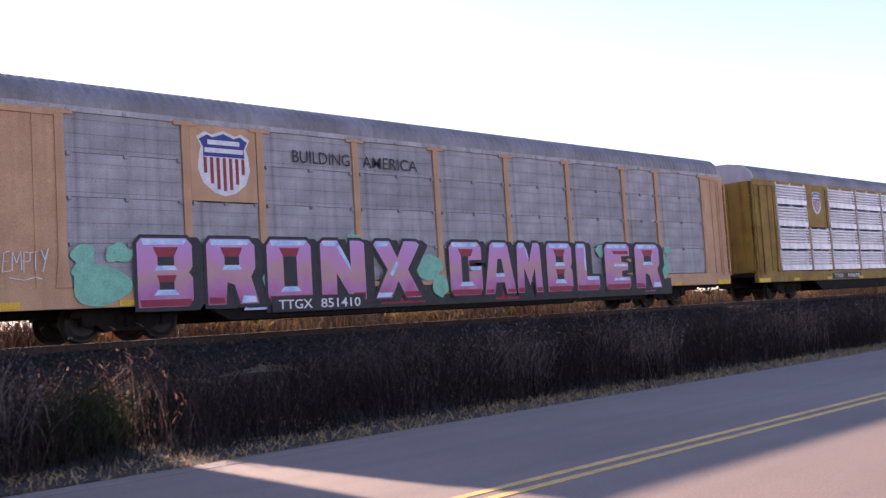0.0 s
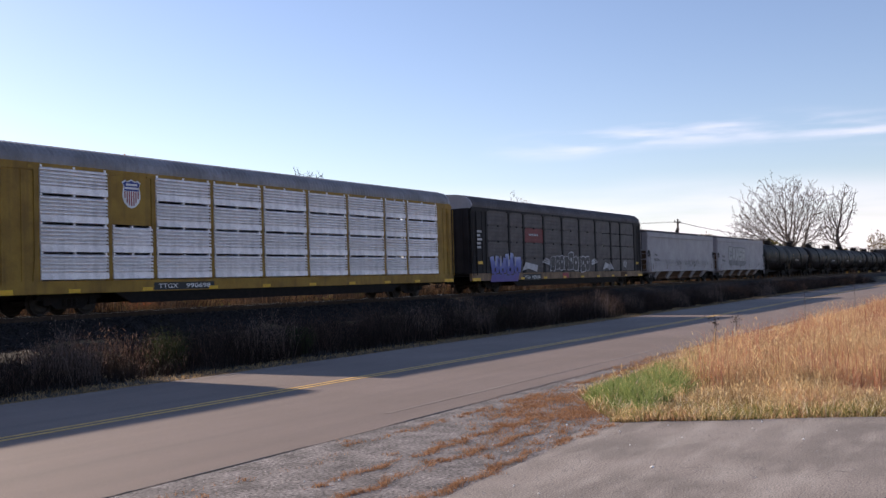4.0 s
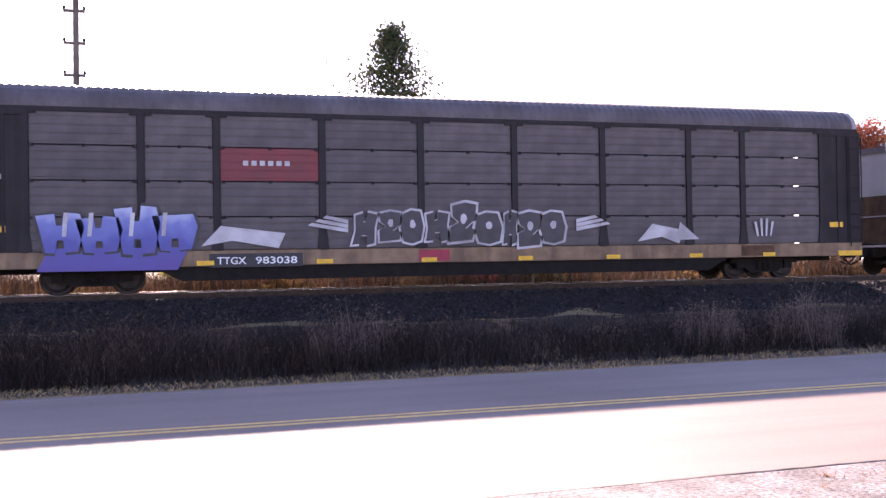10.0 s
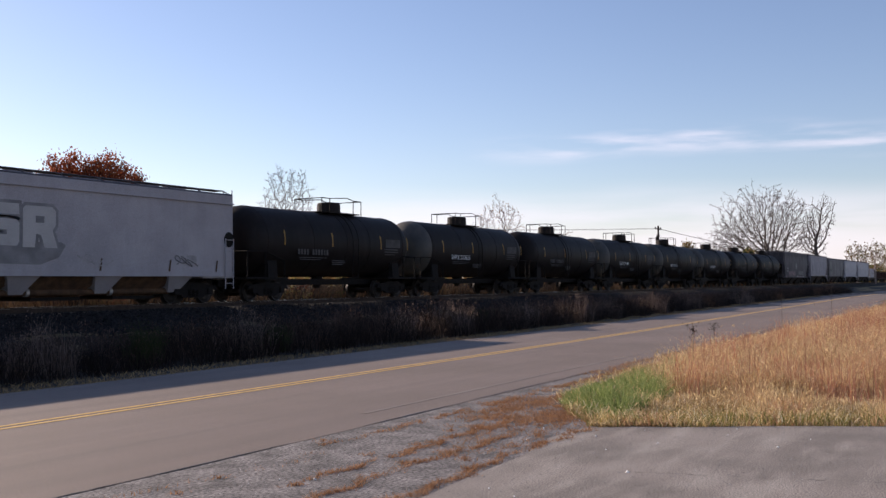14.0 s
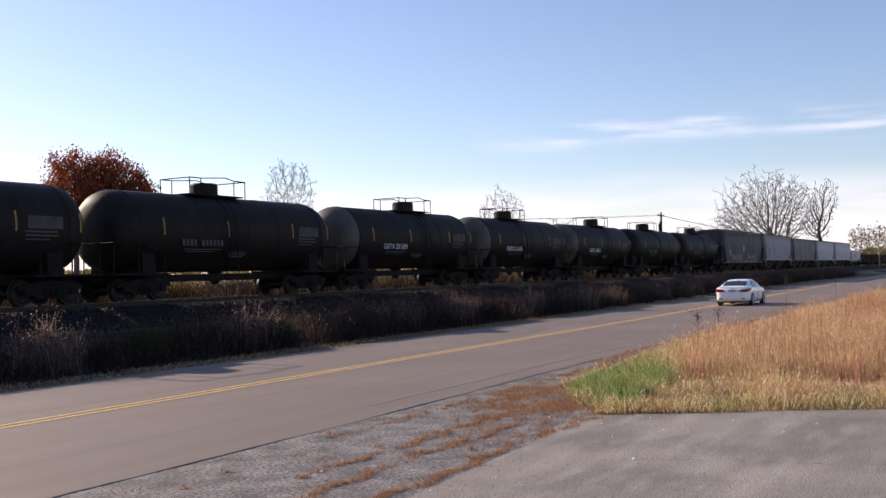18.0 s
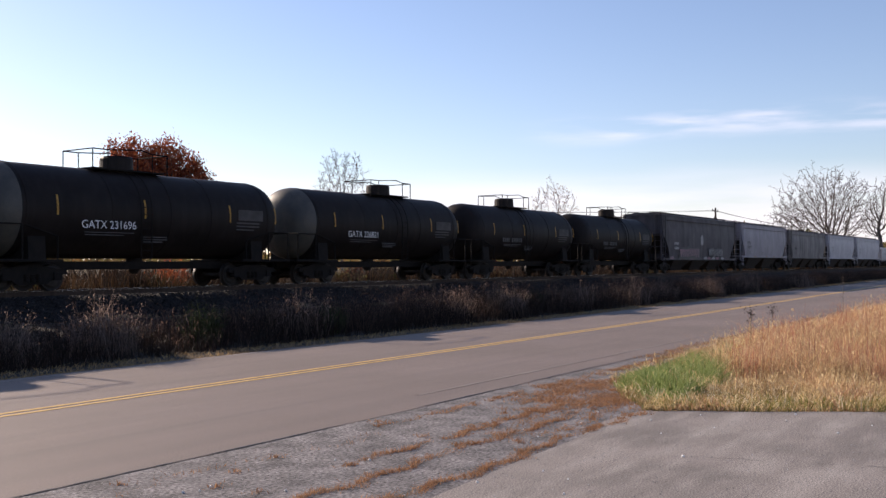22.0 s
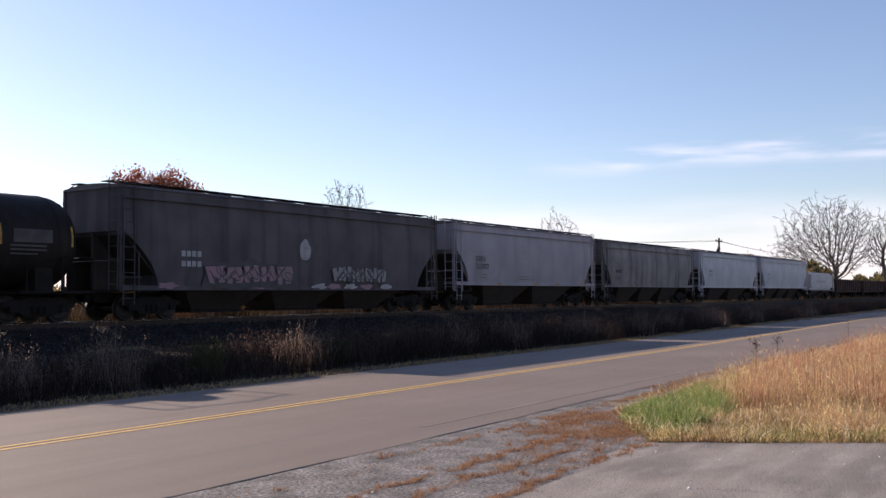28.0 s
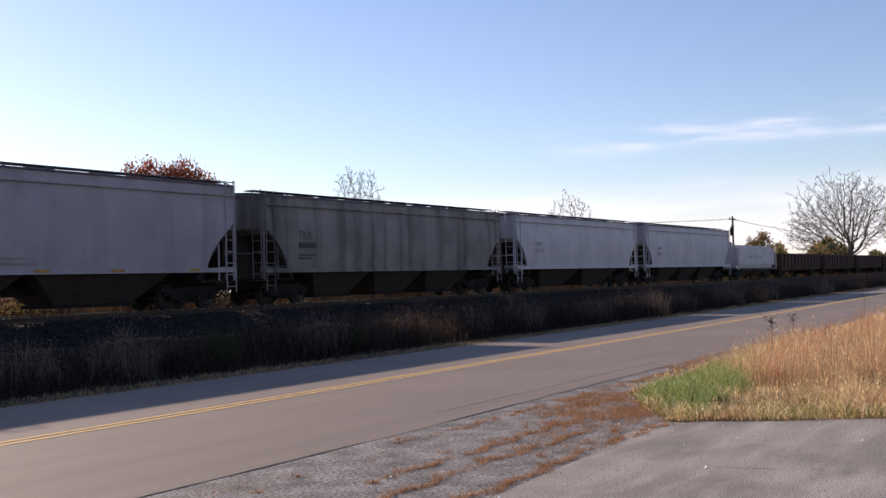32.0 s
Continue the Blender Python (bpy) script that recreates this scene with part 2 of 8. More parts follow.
M = dict(
    tan=surface("faded_tan_paint", (0.58, 0.325, 0.185), (0.48, 0.265, 0.145), 1.2, 0.6, streak=(0.28, 0.145, 0.075), amount=0.4, bump=0.05),
    yellow=surface("dull_yellow_paint", (0.33, 0.190, 0.034), (0.235, 0.130, 0.027), 1.5, 0.6, streak=(0.11, 0.062, 0.028), amount=0.55, bump=0.05, spec=0.25),
    maroon=surface("maroon_paint", (0.10, 0.025, 0.025), (0.07, 0.02, 0.02), 1.5, 0.6, streak=(0.03, 0.02, 0.02)),
    blackpaint=surface("weathered_black_paint", (0.013, 0.0105, 0.012), (0.024, 0.020, 0.022), 1.3, 0.65, streak=(0.06, 0.054, 0.052), amount=0.25, bump=0.05, spec=0.2),
    roofzinc=surface("weathered_roof_metal", (0.285, 0.265, 0.275), (0.205, 0.19, 0.195), 1.0, 0.55, metal=0.3, streak=(0.12, 0.108, 0.106), amount=0.5, bump=0.05),
    roofdark=surface("dark_roof_metal", (0.11, 0.095, 0.10), (0.075, 0.064, 0.068), 1.0, 0.6, metal=0.25, streak=(0.05, 0.045, 0.045), amount=0.5, bump=0.05),
    greypanel=surface("dusty_grey_panel", (0.37, 0.355, 0.37), (0.27, 0.257, 0.268), 1.4, 0.6, metal=0.2, streak=(0.105, 0.098, 0.10), amount=0.55, vary=0.13, bump=0.05, run=(5.0, 5.0, 0.22)),
    galv=surface("bright_galvanised_panel", (0.84, 0.81, 0.84), (0.66, 0.635, 0.665), 4.0, 0.42, metal=0.25, streak=(0.42, 0.40, 0.41), amount=0.35, vary=0.06, bump=0.04),
    brownpanel=surface("grimy_brown_grey_panel", (0.092, 0.077, 0.078), (0.066, 0.055, 0.057), 1.6, 0.6, metal=0.15, streak=(0.10, 0.088, 0.086), amount=0.35, vary=0.12, bump=0.05),
    redpanel=surface("faded_red_panel", (0.20, 0.03, 0.035), (0.15, 0.035, 0.035), 1.6, 0.6, bump=0.05),
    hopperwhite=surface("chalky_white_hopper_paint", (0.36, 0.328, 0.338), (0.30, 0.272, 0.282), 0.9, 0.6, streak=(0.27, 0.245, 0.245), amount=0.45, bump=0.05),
    hoppergrey=surface("grimy_violet_grey_hopper_paint", (0.090, 0.077, 0.083), (0.066, 0.056, 0.061), 0.8, 0.65, streak=(0.026, 0.023, 0.024), amount=0.85, run=(1.3, 1.3, 0.06), bump=0.05, spec=0.25),
    hoppersoot=surface("sooty_grey_hopper_paint", (0.195, 0.173, 0.168), (0.128, 0.113, 0.112), 0.7, 0.65, streak=(0.035, 0.031, 0.03), amount=0.95, run=(1.3, 1.3, 0.06), bump=0.05),
    hopperbright=surface("lavender_grey_hopper_paint", (0.41, 0.39, 0.415), (0.35, 0.33, 0.355), 0.8, 0.55, streak=(0.24, 0.23, 0.235), amount=0.4, bump=0.05),
    hopperlilac=surface("lilac_grey_hopper_paint", (0.30, 0.268, 0.292), (0.245, 0.218, 0.242), 0.7, 0.6, streak=(0.14, 0.128, 0.136), amount=0.6, run=(1.0, 1.0, 0.07), bump=0.05),
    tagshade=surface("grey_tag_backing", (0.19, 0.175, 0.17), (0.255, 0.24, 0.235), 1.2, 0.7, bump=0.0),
    tagmid=surface("worn_grey_outline", (0.15, 0.14, 0.14), (0.24, 0.225, 0.225), 1.5, 0.7, bump=0.0),
    fadedsill=surface("faded_brown_sill", (0.24, 0.15, 0.088), (0.15, 0.092, 0.056), 2.0, 0.7, streak=(0.05, 0.035, 0.028), amount=0.6),
    rust=surface("rusty_brown_steel", (0.115, 0.062, 0.034), (0.07, 0.038, 0.023), 3.0, 0.85, streak=(0.04, 0.025, 0.018), amount=0.6, spec=0.2),
    gondola=surface("dark_oxide_gondola", (0.070, 0.032, 0.026), (0.045, 0.023, 0.019), 1.4, 0.8, streak=(0.024, 0.016, 0.014), spec=0.2),
    tankblack=surface("sooty_black_tank", (0.0105, 0.0074, 0.0070), (0.0175, 0.0130, 0.0120), 0.9, 0.58, streak=(0.030, 0.025, 0.022), amount=0.4, bump=0.03, spec=0.13),
    tankdust=surface("dusty_tank_head", (0.09, 0.078, 0.062), (0.045, 0.042, 0.04), 1.1, 0.55, streak=(0.03, 0.028, 0.027), amount=0.5),
    iron=surface("grimy_cast_iron", (0.0085, 0.007, 0.0066), (0.016, 0.0125, 0.011), 4.0, 0.8, bump=0.2, spec=0.15),
    wheel=surface("brown_wheel_steel", (0.03, 0.023, 0.019), (0.02, 0.016, 0.014), 5.0, 0.6, metal=0.4),
    rail=surface("worn_rail_head", (0.36, 0.34, 0.33), (0.26, 0.24, 0.22), 2.0, 0.28, metal=1.0, bump=0.02),
    railweb=surface("rusted_rail_web", (0.055, 0.036, 0.027), (0.036, 0.025, 0.020), 6.0, 0.85, spec=0.2),
    sleeper=surface("creosoted_timber", (0.06, 0.045, 0.035), (0.09, 0.075, 0.06), 5.0, 0.9, vary=0.25),
    # both ballast tones sit below real stone, to deepen shade by the train
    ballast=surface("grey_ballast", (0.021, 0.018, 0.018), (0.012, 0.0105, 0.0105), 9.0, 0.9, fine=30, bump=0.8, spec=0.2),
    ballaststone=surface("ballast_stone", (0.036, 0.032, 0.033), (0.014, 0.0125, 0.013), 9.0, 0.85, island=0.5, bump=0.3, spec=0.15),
    asphalt=surface("worn_road_asphalt", (0.190, 0.146, 0.123), (0.154, 0.119, 0.101), 0.25, 0.75, fine=60, bump=0.25, spread=(0.3, 0.7), grain=0.35, streak=(0.124, 0.097, 0.083), amount=0.7, run=(0.04, 1.3, 1.0)),
    lot=surface("old_grey_asphalt", (0.245, 0.213, 0.190), (0.158, 0.138, 0.124), 0.8, 0.95, fine=62, bump=0.05, spread=(0.32, 0.68), grain=0.8, streak=(0.37, 0.335, 0.30), amount=0.7, run=(0.45, 2.0, 1.0)),
    gravel=surface("shoulder_gravel", (0.195, 0.178, 0.174), (0.085, 0.078, 0.077), 2.6, 0.95, fine=26, bump=0.6, grain=1.0),
    stone=surface("loose_stone", (0.30, 0.295, 0.30), (0.15, 0.147, 0.15), 8.0, 0.9, island=0.5),
    tar=surface("tar_seam", (0.012, 0.012, 0.013), (0.02, 0.02, 0.02), 4.0, 0.6),
    linepaint=surface("yellow_line_paint", (0.66, 0.40, 0.11), (0.48, 0.30, 0.10), 5.0, 0.65, bump=0.2),
    linewhite=surface("worn_white_line", (0.172, 0.138, 0.117), (0.25, 0.215, 0.188), 0.9, 0.72, bump=0.2, spread=(0.52, 0.8)),
    soil=surface("dry_meadow_soil", (0.21, 0.15, 0.075), (0.13, 0.105, 0.05), 0.5, 0.95, fine=14, bump=0.7),
    # bank soil has the train's shade put into its brown
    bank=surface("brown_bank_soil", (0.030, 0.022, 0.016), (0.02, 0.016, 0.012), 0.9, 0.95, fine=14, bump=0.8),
    field=surface("far_stubble_field", (0.105, 0.064, 0.03), (0.07, 0.05, 0.024), 0.06, 0.95, fine=2.0, bump=0.6),
    bark=surface("grey_brown_bark", (0.15, 0.12, 0.10), (0.10, 0.08, 0.07), 3.0, 0.95, bump=0.5),
    barkpale=surface("pale_twig_bark", (0.33, 0.27, 0.24), (0.24, 0.19, 0.17), 3.0, 0.95, bump=0.3),
    pole=surface("weathered_pole_timber", (0.12, 0.10, 0.085), (0.08, 0.065, 0.055), 2.0, 0.9, streak=(0.05, 0.04, 0.035)),
    white=surface("white_stencil_paint", (0.72, 0.72, 0.72), (0.60, 0.60, 0.60), 4.0, 0.6, bump=0.0),
    inkblack=surface("black_stencil_paint", (0.022, 0.022, 0.025), (0.035, 0.035, 0.037), 4.0, 0.6, bump=0.0),
    faintgrey=surface("faded_grey_paint", (0.24, 0.22, 0.22), (0.36, 0.34, 0.34), 2.5, 0.7, bump=0.0),
    # near-black brown that paints the deep shade beneath and behind hopper ends
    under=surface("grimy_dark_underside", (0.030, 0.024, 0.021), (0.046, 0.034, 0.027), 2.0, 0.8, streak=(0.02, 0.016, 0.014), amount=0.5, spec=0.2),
    amberdim=surface("dull_amber_strip", (0.40, 0.20, 0.018), (0.24, 0.12, 0.014), 6.0, 0.5, bump=0.0),
    dimgrey=surface("dim_worn_stencil", (0.07, 0.062, 0.06), (0.045, 0.04, 0.038), 2.5, 0.75, bump=0.0),
    fadedtag=surface("faded_tag_fill", (0.43, 0.40, 0.38), (0.36, 0.335, 0.32), 1.5, 0.7, bump=0.0),
    shieldblue=surface("shield_blue", (0.02, 0.035, 0.20), (0.03, 0.045, 0.22), 4.0, 0.5, bump=0.0),
    shieldred=surface("shield_red", (0.32, 0.03, 0.04), (0.26, 0.035, 0.04), 4.0, 0.5, bump=0.0),
    reflect=surface("reflective_amber_strip", (0.75, 0.42, 0.02), (0.62, 0.34, 0.02), 6.0, 0.4, bump=0.0),
    mint=surface("mint_spray", (0.17, 0.50, 0.36), (0.13, 0.40, 0.29), 4.0, 0.55, bump=0.0),
    alloycap=surface("worn_bright_coupling", (0.38, 0.35, 0.32), (0.25, 0.23, 0.21), 5.0, 0.45, metal=0.5, bump=0.0),
    tagwhite=surface("white_spray", (0.50, 0.48, 0.50), (0.28, 0.265, 0.275), 1.2, 0.6, bump=0.0),
    tagdark=surface("charcoal_spray", (0.035, 0.032, 0.036), (0.055, 0.05, 0.055), 3.0, 0.55, bump=0.0),
    tagblue=spray("blue_violet_spray", ((0.0, (0.10, 0.065, 0.25)), (0.4, (0.075, 0.085, 0.29)), (0.75, (0.14, 0.17, 0.42)), (1.0, (0.36, 0.40, 0.56)))),
    tagpink=spray("pink_letter_spray", ((0.0, (0.40, 0.10, 0.20)), (0.22, (0.50, 0.19, 0.38)), (0.42, (0.52, 0.28, 0.27)), (0.62, (0.58, 0.25, 0.46)), (0.84, (0.54, 0.27, 0.52)), (1.0, (0.50, 0.36, 0.60)))),
    tagred=surface("red_spray", (0.33, 0.02, 0.045), (0.25, 0.02, 0.04), 3.0, 0.5, bump=0.0),
    tagsky=surface("sky_blue_spray", (0.25, 0.48, 0.72), (0.60, 0.72, 0.84), 3.0, 0.5, bump=0.0),
    tagmuted=surface("muted_pink_spray", (0.27, 0.14, 0.17), (0.21, 0.13, 0.15), 1.5, 0.6, bump=0.0),
)
# stalk colour carries deep shade: far darker than dry weeds are
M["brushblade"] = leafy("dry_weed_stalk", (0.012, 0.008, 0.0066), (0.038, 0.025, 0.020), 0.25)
M["fringe"] = leafy("fringe_grass", (0.13, 0.15, 0.035), (0.40, 0.33, 0.13), 0.45)
M["brushpale"] = leafy("pale_seed_grass", (0.038, 0.024, 0.019), (0.155, 0.10, 0.08), 0.6)
M["seedpale"] = leafy("pale_feathery_seed", (0.045, 0.030, 0.025), (0.27, 0.20, 0.17), 0.7)
M["juniper"] = leafy("green_scrub_leaf", (0.024, 0.032, 0.014), (0.05, 0.058, 0.022), 0.3)
M["tallgrass"] = leafy("tan_dry_grass", (0.52, 0.35, 0.17), (0.86, 0.68, 0.40), 0.5)
M["redstem"] = leafy("reddish_weed_stem", (0.30, 0.11, 0.075), (0.52, 0.25, 0.16), 0.4)
M["greengrass"] = leafy("green_grass_blade", (0.095, 0.155, 0.03), (0.42, 0.47, 0.19), 0.45)
M["drygrass"] = leafy("dry_brown_thatch", (0.20, 0.085, 0.042), (0.50, 0.29, 0.16), 0.4)
M["redleaf"] = leafy("rust_red_leaf", (0.18, 0.040, 0.026), (0.38, 0.115, 0.045), 0.45)
M["needles"] = leafy("conifer_foliage", (0.028, 0.042, 0.018), (0.06, 0.075, 0.03), 0.3)
M["paleleaf"] = leafy("pale_last_leaf", (0.40, 0.30, 0.22), (0.52, 0.42, 0.33), 0.4)
M["farscrub"] = leafy("far_autumn_scrub", (0.20, 0.105, 0.045), (0.15, 0.145, 0.05), 0.35)
M["strawgrass"] = leafy("straw_brown_grass", (0.05, 0.029, 0.016), (0.15, 0.085, 0.042), 0.18)
M["grassrust"] = leafy("rusty_dry_grass", (0.40, 0.215, 0.12), (0.68, 0.44, 0.27), 0.5)
M["grassbrown"] = leafy("grey_brown_grass", (0.24, 0.155, 0.075), (0.52, 0.36, 0.19), 0.4)
M["palestraw"] = leafy("pale_straw_blade", (0.62, 0.50, 0.33), (0.88, 0.80, 0.62), 0.5)

# ---- building helpers ----
TRACK_Y, RAIL_Z = 27.8, 1.18
TRAIN, WHEELS, SEDAN_WHEELS, MESHES = [], [], [], {}


def part(name, bm, material, parent=None, label="", smooth=False):
    """One mesh object from a bmesh (or a ready mesh), under a thing or a part."""
    if isinstance(bm, bpy.types.Mesh):
        me = bm
    else:
        bmesh.ops.recalc_face_normals(bm, faces=bm.faces)
        me = bpy.data.meshes.new(name)
        bm.to_mesh(me)
        bm.free()
        if smooth:
            me.polygons.foreach_set("use_smooth", [True] * len(me.polygons))
        me.materials.append(material)
    ob = new(name, me)
    ob.parent = parent
    if label:
        ob["label"] = label
    return ob


def bx(bm, x0, x1, y0, y1, z0, z1):
    v = [bm.verts.new((x, y, z)) for x in (x0, x1) for y in (y0, y1) for z in (z0, z1)]
    for f in ((0, 1, 3, 2), (4, 6, 7, 5), (0, 4, 5, 1), (2, 3, 7, 6), (0, 2, 6, 4), (1, 5, 7, 3)):
        bm.faces.new([v[i] for i in f])
    return bm


def block(x0, x1, y0, y1, z0, z1, soft=0.0):
    bm = bx(bmesh.new(), x0, x1, y0, y1, z0, z1)
    if soft:
        bmesh.ops.bevel(bm, geom=bm.edges[:], offset=soft, segments=2, affect="EDGES")
    return bm


def ringed(bm, rings, caps=True, closed=True):
    """Skin over rings of points."""
    rows = [[bm.verts.new(p) for p in r] for r in rings]
    n = len(rows[0])
    for a, b in zip(rows, rows[1:]):
        for i in range(n if closed else n - 1):
            j = (i + 1) % n
            bm.faces.new((a[i], a[j], b[j], b[i]))
    if caps and closed:
        bm.faces.new(rows[0])
        bm.faces.new(rows[-1][::-1])
    return bm


def rod(bm, p0, p1, r, n=6, r2=None):
    p0, p1 = Vector(p0), Vector(p1)
    d = (p1 - p0).normalized()
    s = d.orthogonal().normalized()
    t = d.cross(s)
    ring = lambda p, q: [p + (s * math.cos(a) + t * math.sin(a)) * q for a in (2 * math.pi * i / n for i in range(n))]
    return ringed(bm, [ring(p0, r), ring(p1, r if r2 is None else r2)])


def prism(bm, pts, lo, hi, axis="y"):
    """A flat outline (x, z), or (y, z) for axis x, given thickness."""
    put = (lambda a, b, c: (a, c, b)) if axis == "y" else (lambda a, b, c: (c, a, b))
    return ringed(bm, [[put(a, b, lo) for a, b in pts], [put(a, b, hi) for a, b in pts]])


def lettering(text, x0, x1, z0, z1, y, bold=0.0):
    """Text as a flat mesh that fills a box on a wall facing the road; None for an empty result."""
    cu = bpy.data.curves.new("lettering", "FONT")
    cu.body, cu.offset, cu.resolution_u = text, bold, 3
    ob = new("lettering", cu)
    bpy.context.view_layer.update()
    me = bpy.data.meshes.new_from_object(ob.evaluated_get(bpy.context.evaluated_depsgraph_get()))
    bpy.data.objects.remove(ob)
    co = np.empty(len(me.vertices) * 3)
    me.vertices.foreach_get("co", co)
    co = co.reshape(-1, 3)
    lo, hi = co.min(0), co.max(0)
    out = np.stack([x0 + (co[:, 0] - lo[0]) / (hi[0] - lo[0]) * (x1 - x0), np.full(len(co), y), z0 + (co[:, 1] - lo[1]) / (hi[1] - lo[1]) * (z1 - z0)], 1)
    me.vertices.foreach_set("co", out.ravel())
    return me


def write(name, text, x0, x1, z0, z1, y, material, parent, label="", bold=0.0):
    me = lettering(text, x0, x1, z0, z1, y, bold)
    me.materials.clear()
    me.materials.append(material)
    return part(name, me, material, parent, label)


def bars(name, boxes, y, material, parent, label=""):
    for x0, x1, z0, z1 in boxes:
        part(name, bx(bmesh.new(), x0, x1, y, y + 0.004, z0, z1), material, parent, label)


def outline_patch(pts, y, depth=0.004):
    return prism(bmesh.new(), pts, y, y + depth)


def blob(cx, cz, rx, rz, seed, n=22, rough=0.25):
    rnd = random.Random(seed)
    k = [rnd.uniform(-1, 1) for _ in range(6)]
    pts = []
    for i in range(n):
        a = 2 * math.pi * i / n
        r = 1 + rough * (k[0] * math.sin(3 * a + k[1] * 3) + k[2] * math.sin(5 * a + k[3] * 3) + 0.5 * k[4] * math.sin(8 * a + k[5])) / 2
        pts.append((cx + rx * r * math.cos(a), cz + rz * r * math.sin(a)))
    return pts


def fields(name, verts, faces, material, smooth=False):
    me = bpy.data.meshes.new(name)
    me.from_pydata(verts, [], faces)
    me.materials.append(material)
    if smooth:
        me.polygons.foreach_set("use_smooth", [True] * len(me.polygons))
    return me


def blades(rng, x, y, z, height, width, lean=0.35):
    """Upright tapering blades, each bent once: two triangles of a quad and a tip."""
    n = len(x)
    a = rng.uniform(0, 2 * np.pi, n)
    la = rng.uniform(0, 2 * np.pi, n)
    le = rng.uniform(0, lean, n) * height
    side = np.stack([np.cos(a), np.sin(a), np.zeros(n)], 1) * (width / 2)[:, None]
    base = np.stack([x, y, z], 1)
    mid = base + np.stack([np.cos(la) * le * 0.35, np.sin(la) * le * 0.35, height * 0.55], 1)
    tip = base + np.stack([np.cos(la) * le, np.sin(la) * le, height * rng.uniform(0.88, 1.0, n)], 1)
    t = np.empty((n, 3, 3, 3))
    t[:, 0] = np.stack([base - side, base + side, mid + side * 0.8], 1)
    t[:, 1] = np.stack([base - side, mid + side * 0.8, mid - side * 0.8], 1)
    t[:, 2] = np.stack([mid - side * 0.8, mid + side * 0.8, tip], 1)
    return t


def blade_mesh(name, t, material):
    """Blades as five-point strips, so that each blade is one island."""
    n = len(t)
    v = np.stack([t[:, 0, 0], t[:, 0, 1], t[:, 0, 2], t[:, 1, 2], t[:, 2, 2]], 1)
    me = bpy.data.meshes.new(name)
    me.vertices.add(n * 5)
    me.vertices.foreach_set("co", np.ascontiguousarray(v, dtype=np.float32).ravel())
    idx = (np.arange(n)[:, None] * 5 + np.array([0, 1, 2, 3, 3, 2, 4])).astype(np.int32)
    me.loops.add(n * 7)
    me.loops.foreach_set("vertex_index", idx.ravel())
    me.polygons.add(n * 2)
    st = (np.arange(n)[:, None] * 7 + np.array([0, 4])).astype(np.int32)
    me.polygons.foreach_set("loop_start", st.ravel())
    me.update(calc_edges=True)
    me.materials.append(material)
    return me


def bake(name, bm, material):
    bmesh.ops.recalc_face_normals(bm, faces=bm.faces)
    me = bpy.data.meshes.new(name)
    bm.to_mesh(me)
    bm.free()
    me.materials.append(material)
    return me


def lathe_disc(cx, cy, cz, r, half):
    """A short drum about a level cross axis, for a wheel well."""
    n = 24
    ring = lambda y, q: [(cx + q * math.cos(2 * math.pi * i / n), y, cz + q * math.sin(2 * math.pi * i / n)) for i in range(n)]
    return ringed(bmesh.new(), [ring(cy - half, r), ring(cy + half, r)])

# ---- ground, road and track ----
def slope(y):
    """Height of the land across the line: road level, weedy bank, ballast bed, ditch and field behind."""
    ys = (-400, 15.9, 16.6, 18.0, 21.0, 23.5, 24.6, 26.2, 29.4, 31.2, 34.0, 60.0, 160.0, 500.0, 900.0)
    zs = (-0.03, -0.03, -0.02, 0.0, 0.12, 0.32, 0.42, 0.80, 0.80, 0.35, 0.30, 0.5, 1.0, 2.0, 4.0)
    return np.interp(y, ys, zs)


def bend(x):
    """Sideways run of the road, which swings gently towards the track in the distance."""
    x = np.asarray(x, dtype=float)
    return 0.014 * np.clip(x - 8, 0, 20) + 0.0011 * np.clip(x - 25, 0, 15) ** 2 + 0.033 * np.clip(x - 40, 0, 70)


def sheet(name, xs, ys, zf, material, label, kind="structure"):
    X, Y = np.meshgrid(xs, ys, indexing="ij")
    Z = zf(X, Y)
    n, k = X.shape
    v = np.stack([X.ravel(), Y.ravel(), Z.ravel()], 1).tolist()
    f = [(i * k + j, (i + 1) * k + j, (i + 1) * k + j + 1, i * k + j + 1) for i in range(n - 1) for j in range(k - 1)]
    ob = new(name, fields(name, v, f, material, True))
    return tagged(ob, label, name.split("_")[0], kind=kind)


def lumps(X, Y, amp, size):
    return amp * (np.sin(X / size * 1.7 + 1.3 * np.sin(Y / size)) * np.sin(Y / size * 1.3 + 0.9 * np.sin(X / size * 0.8)))


gx = np.concatenate([np.linspace(-900, -40, 22), np.arange(-38, 150, 1.5), np.linspace(152, 1500, 40)])
gy = np.concatenate([np.linspace(-600, -12, 14), np.arange(-11, 8, 1.0), [15.6], np.arange(16.2, 35, 0.5), np.linspace(36, 160, 26), np.linspace(180, 1400, 14)])
GROUND = lambda X, Y: slope(Y - bend(X) * np.clip((24 - Y) / 6, 0, 1)) + np.where((Y > 17) & (Y < 26), lumps(X, Y, 0.07, 1.1), 0) + np.where(Y > 40, lumps(X, Y, 0.15, 7.0), 0)
ground = sheet("ground", gx, gy, GROUND, M["soil"], "brown dry earth under meadow and bank")
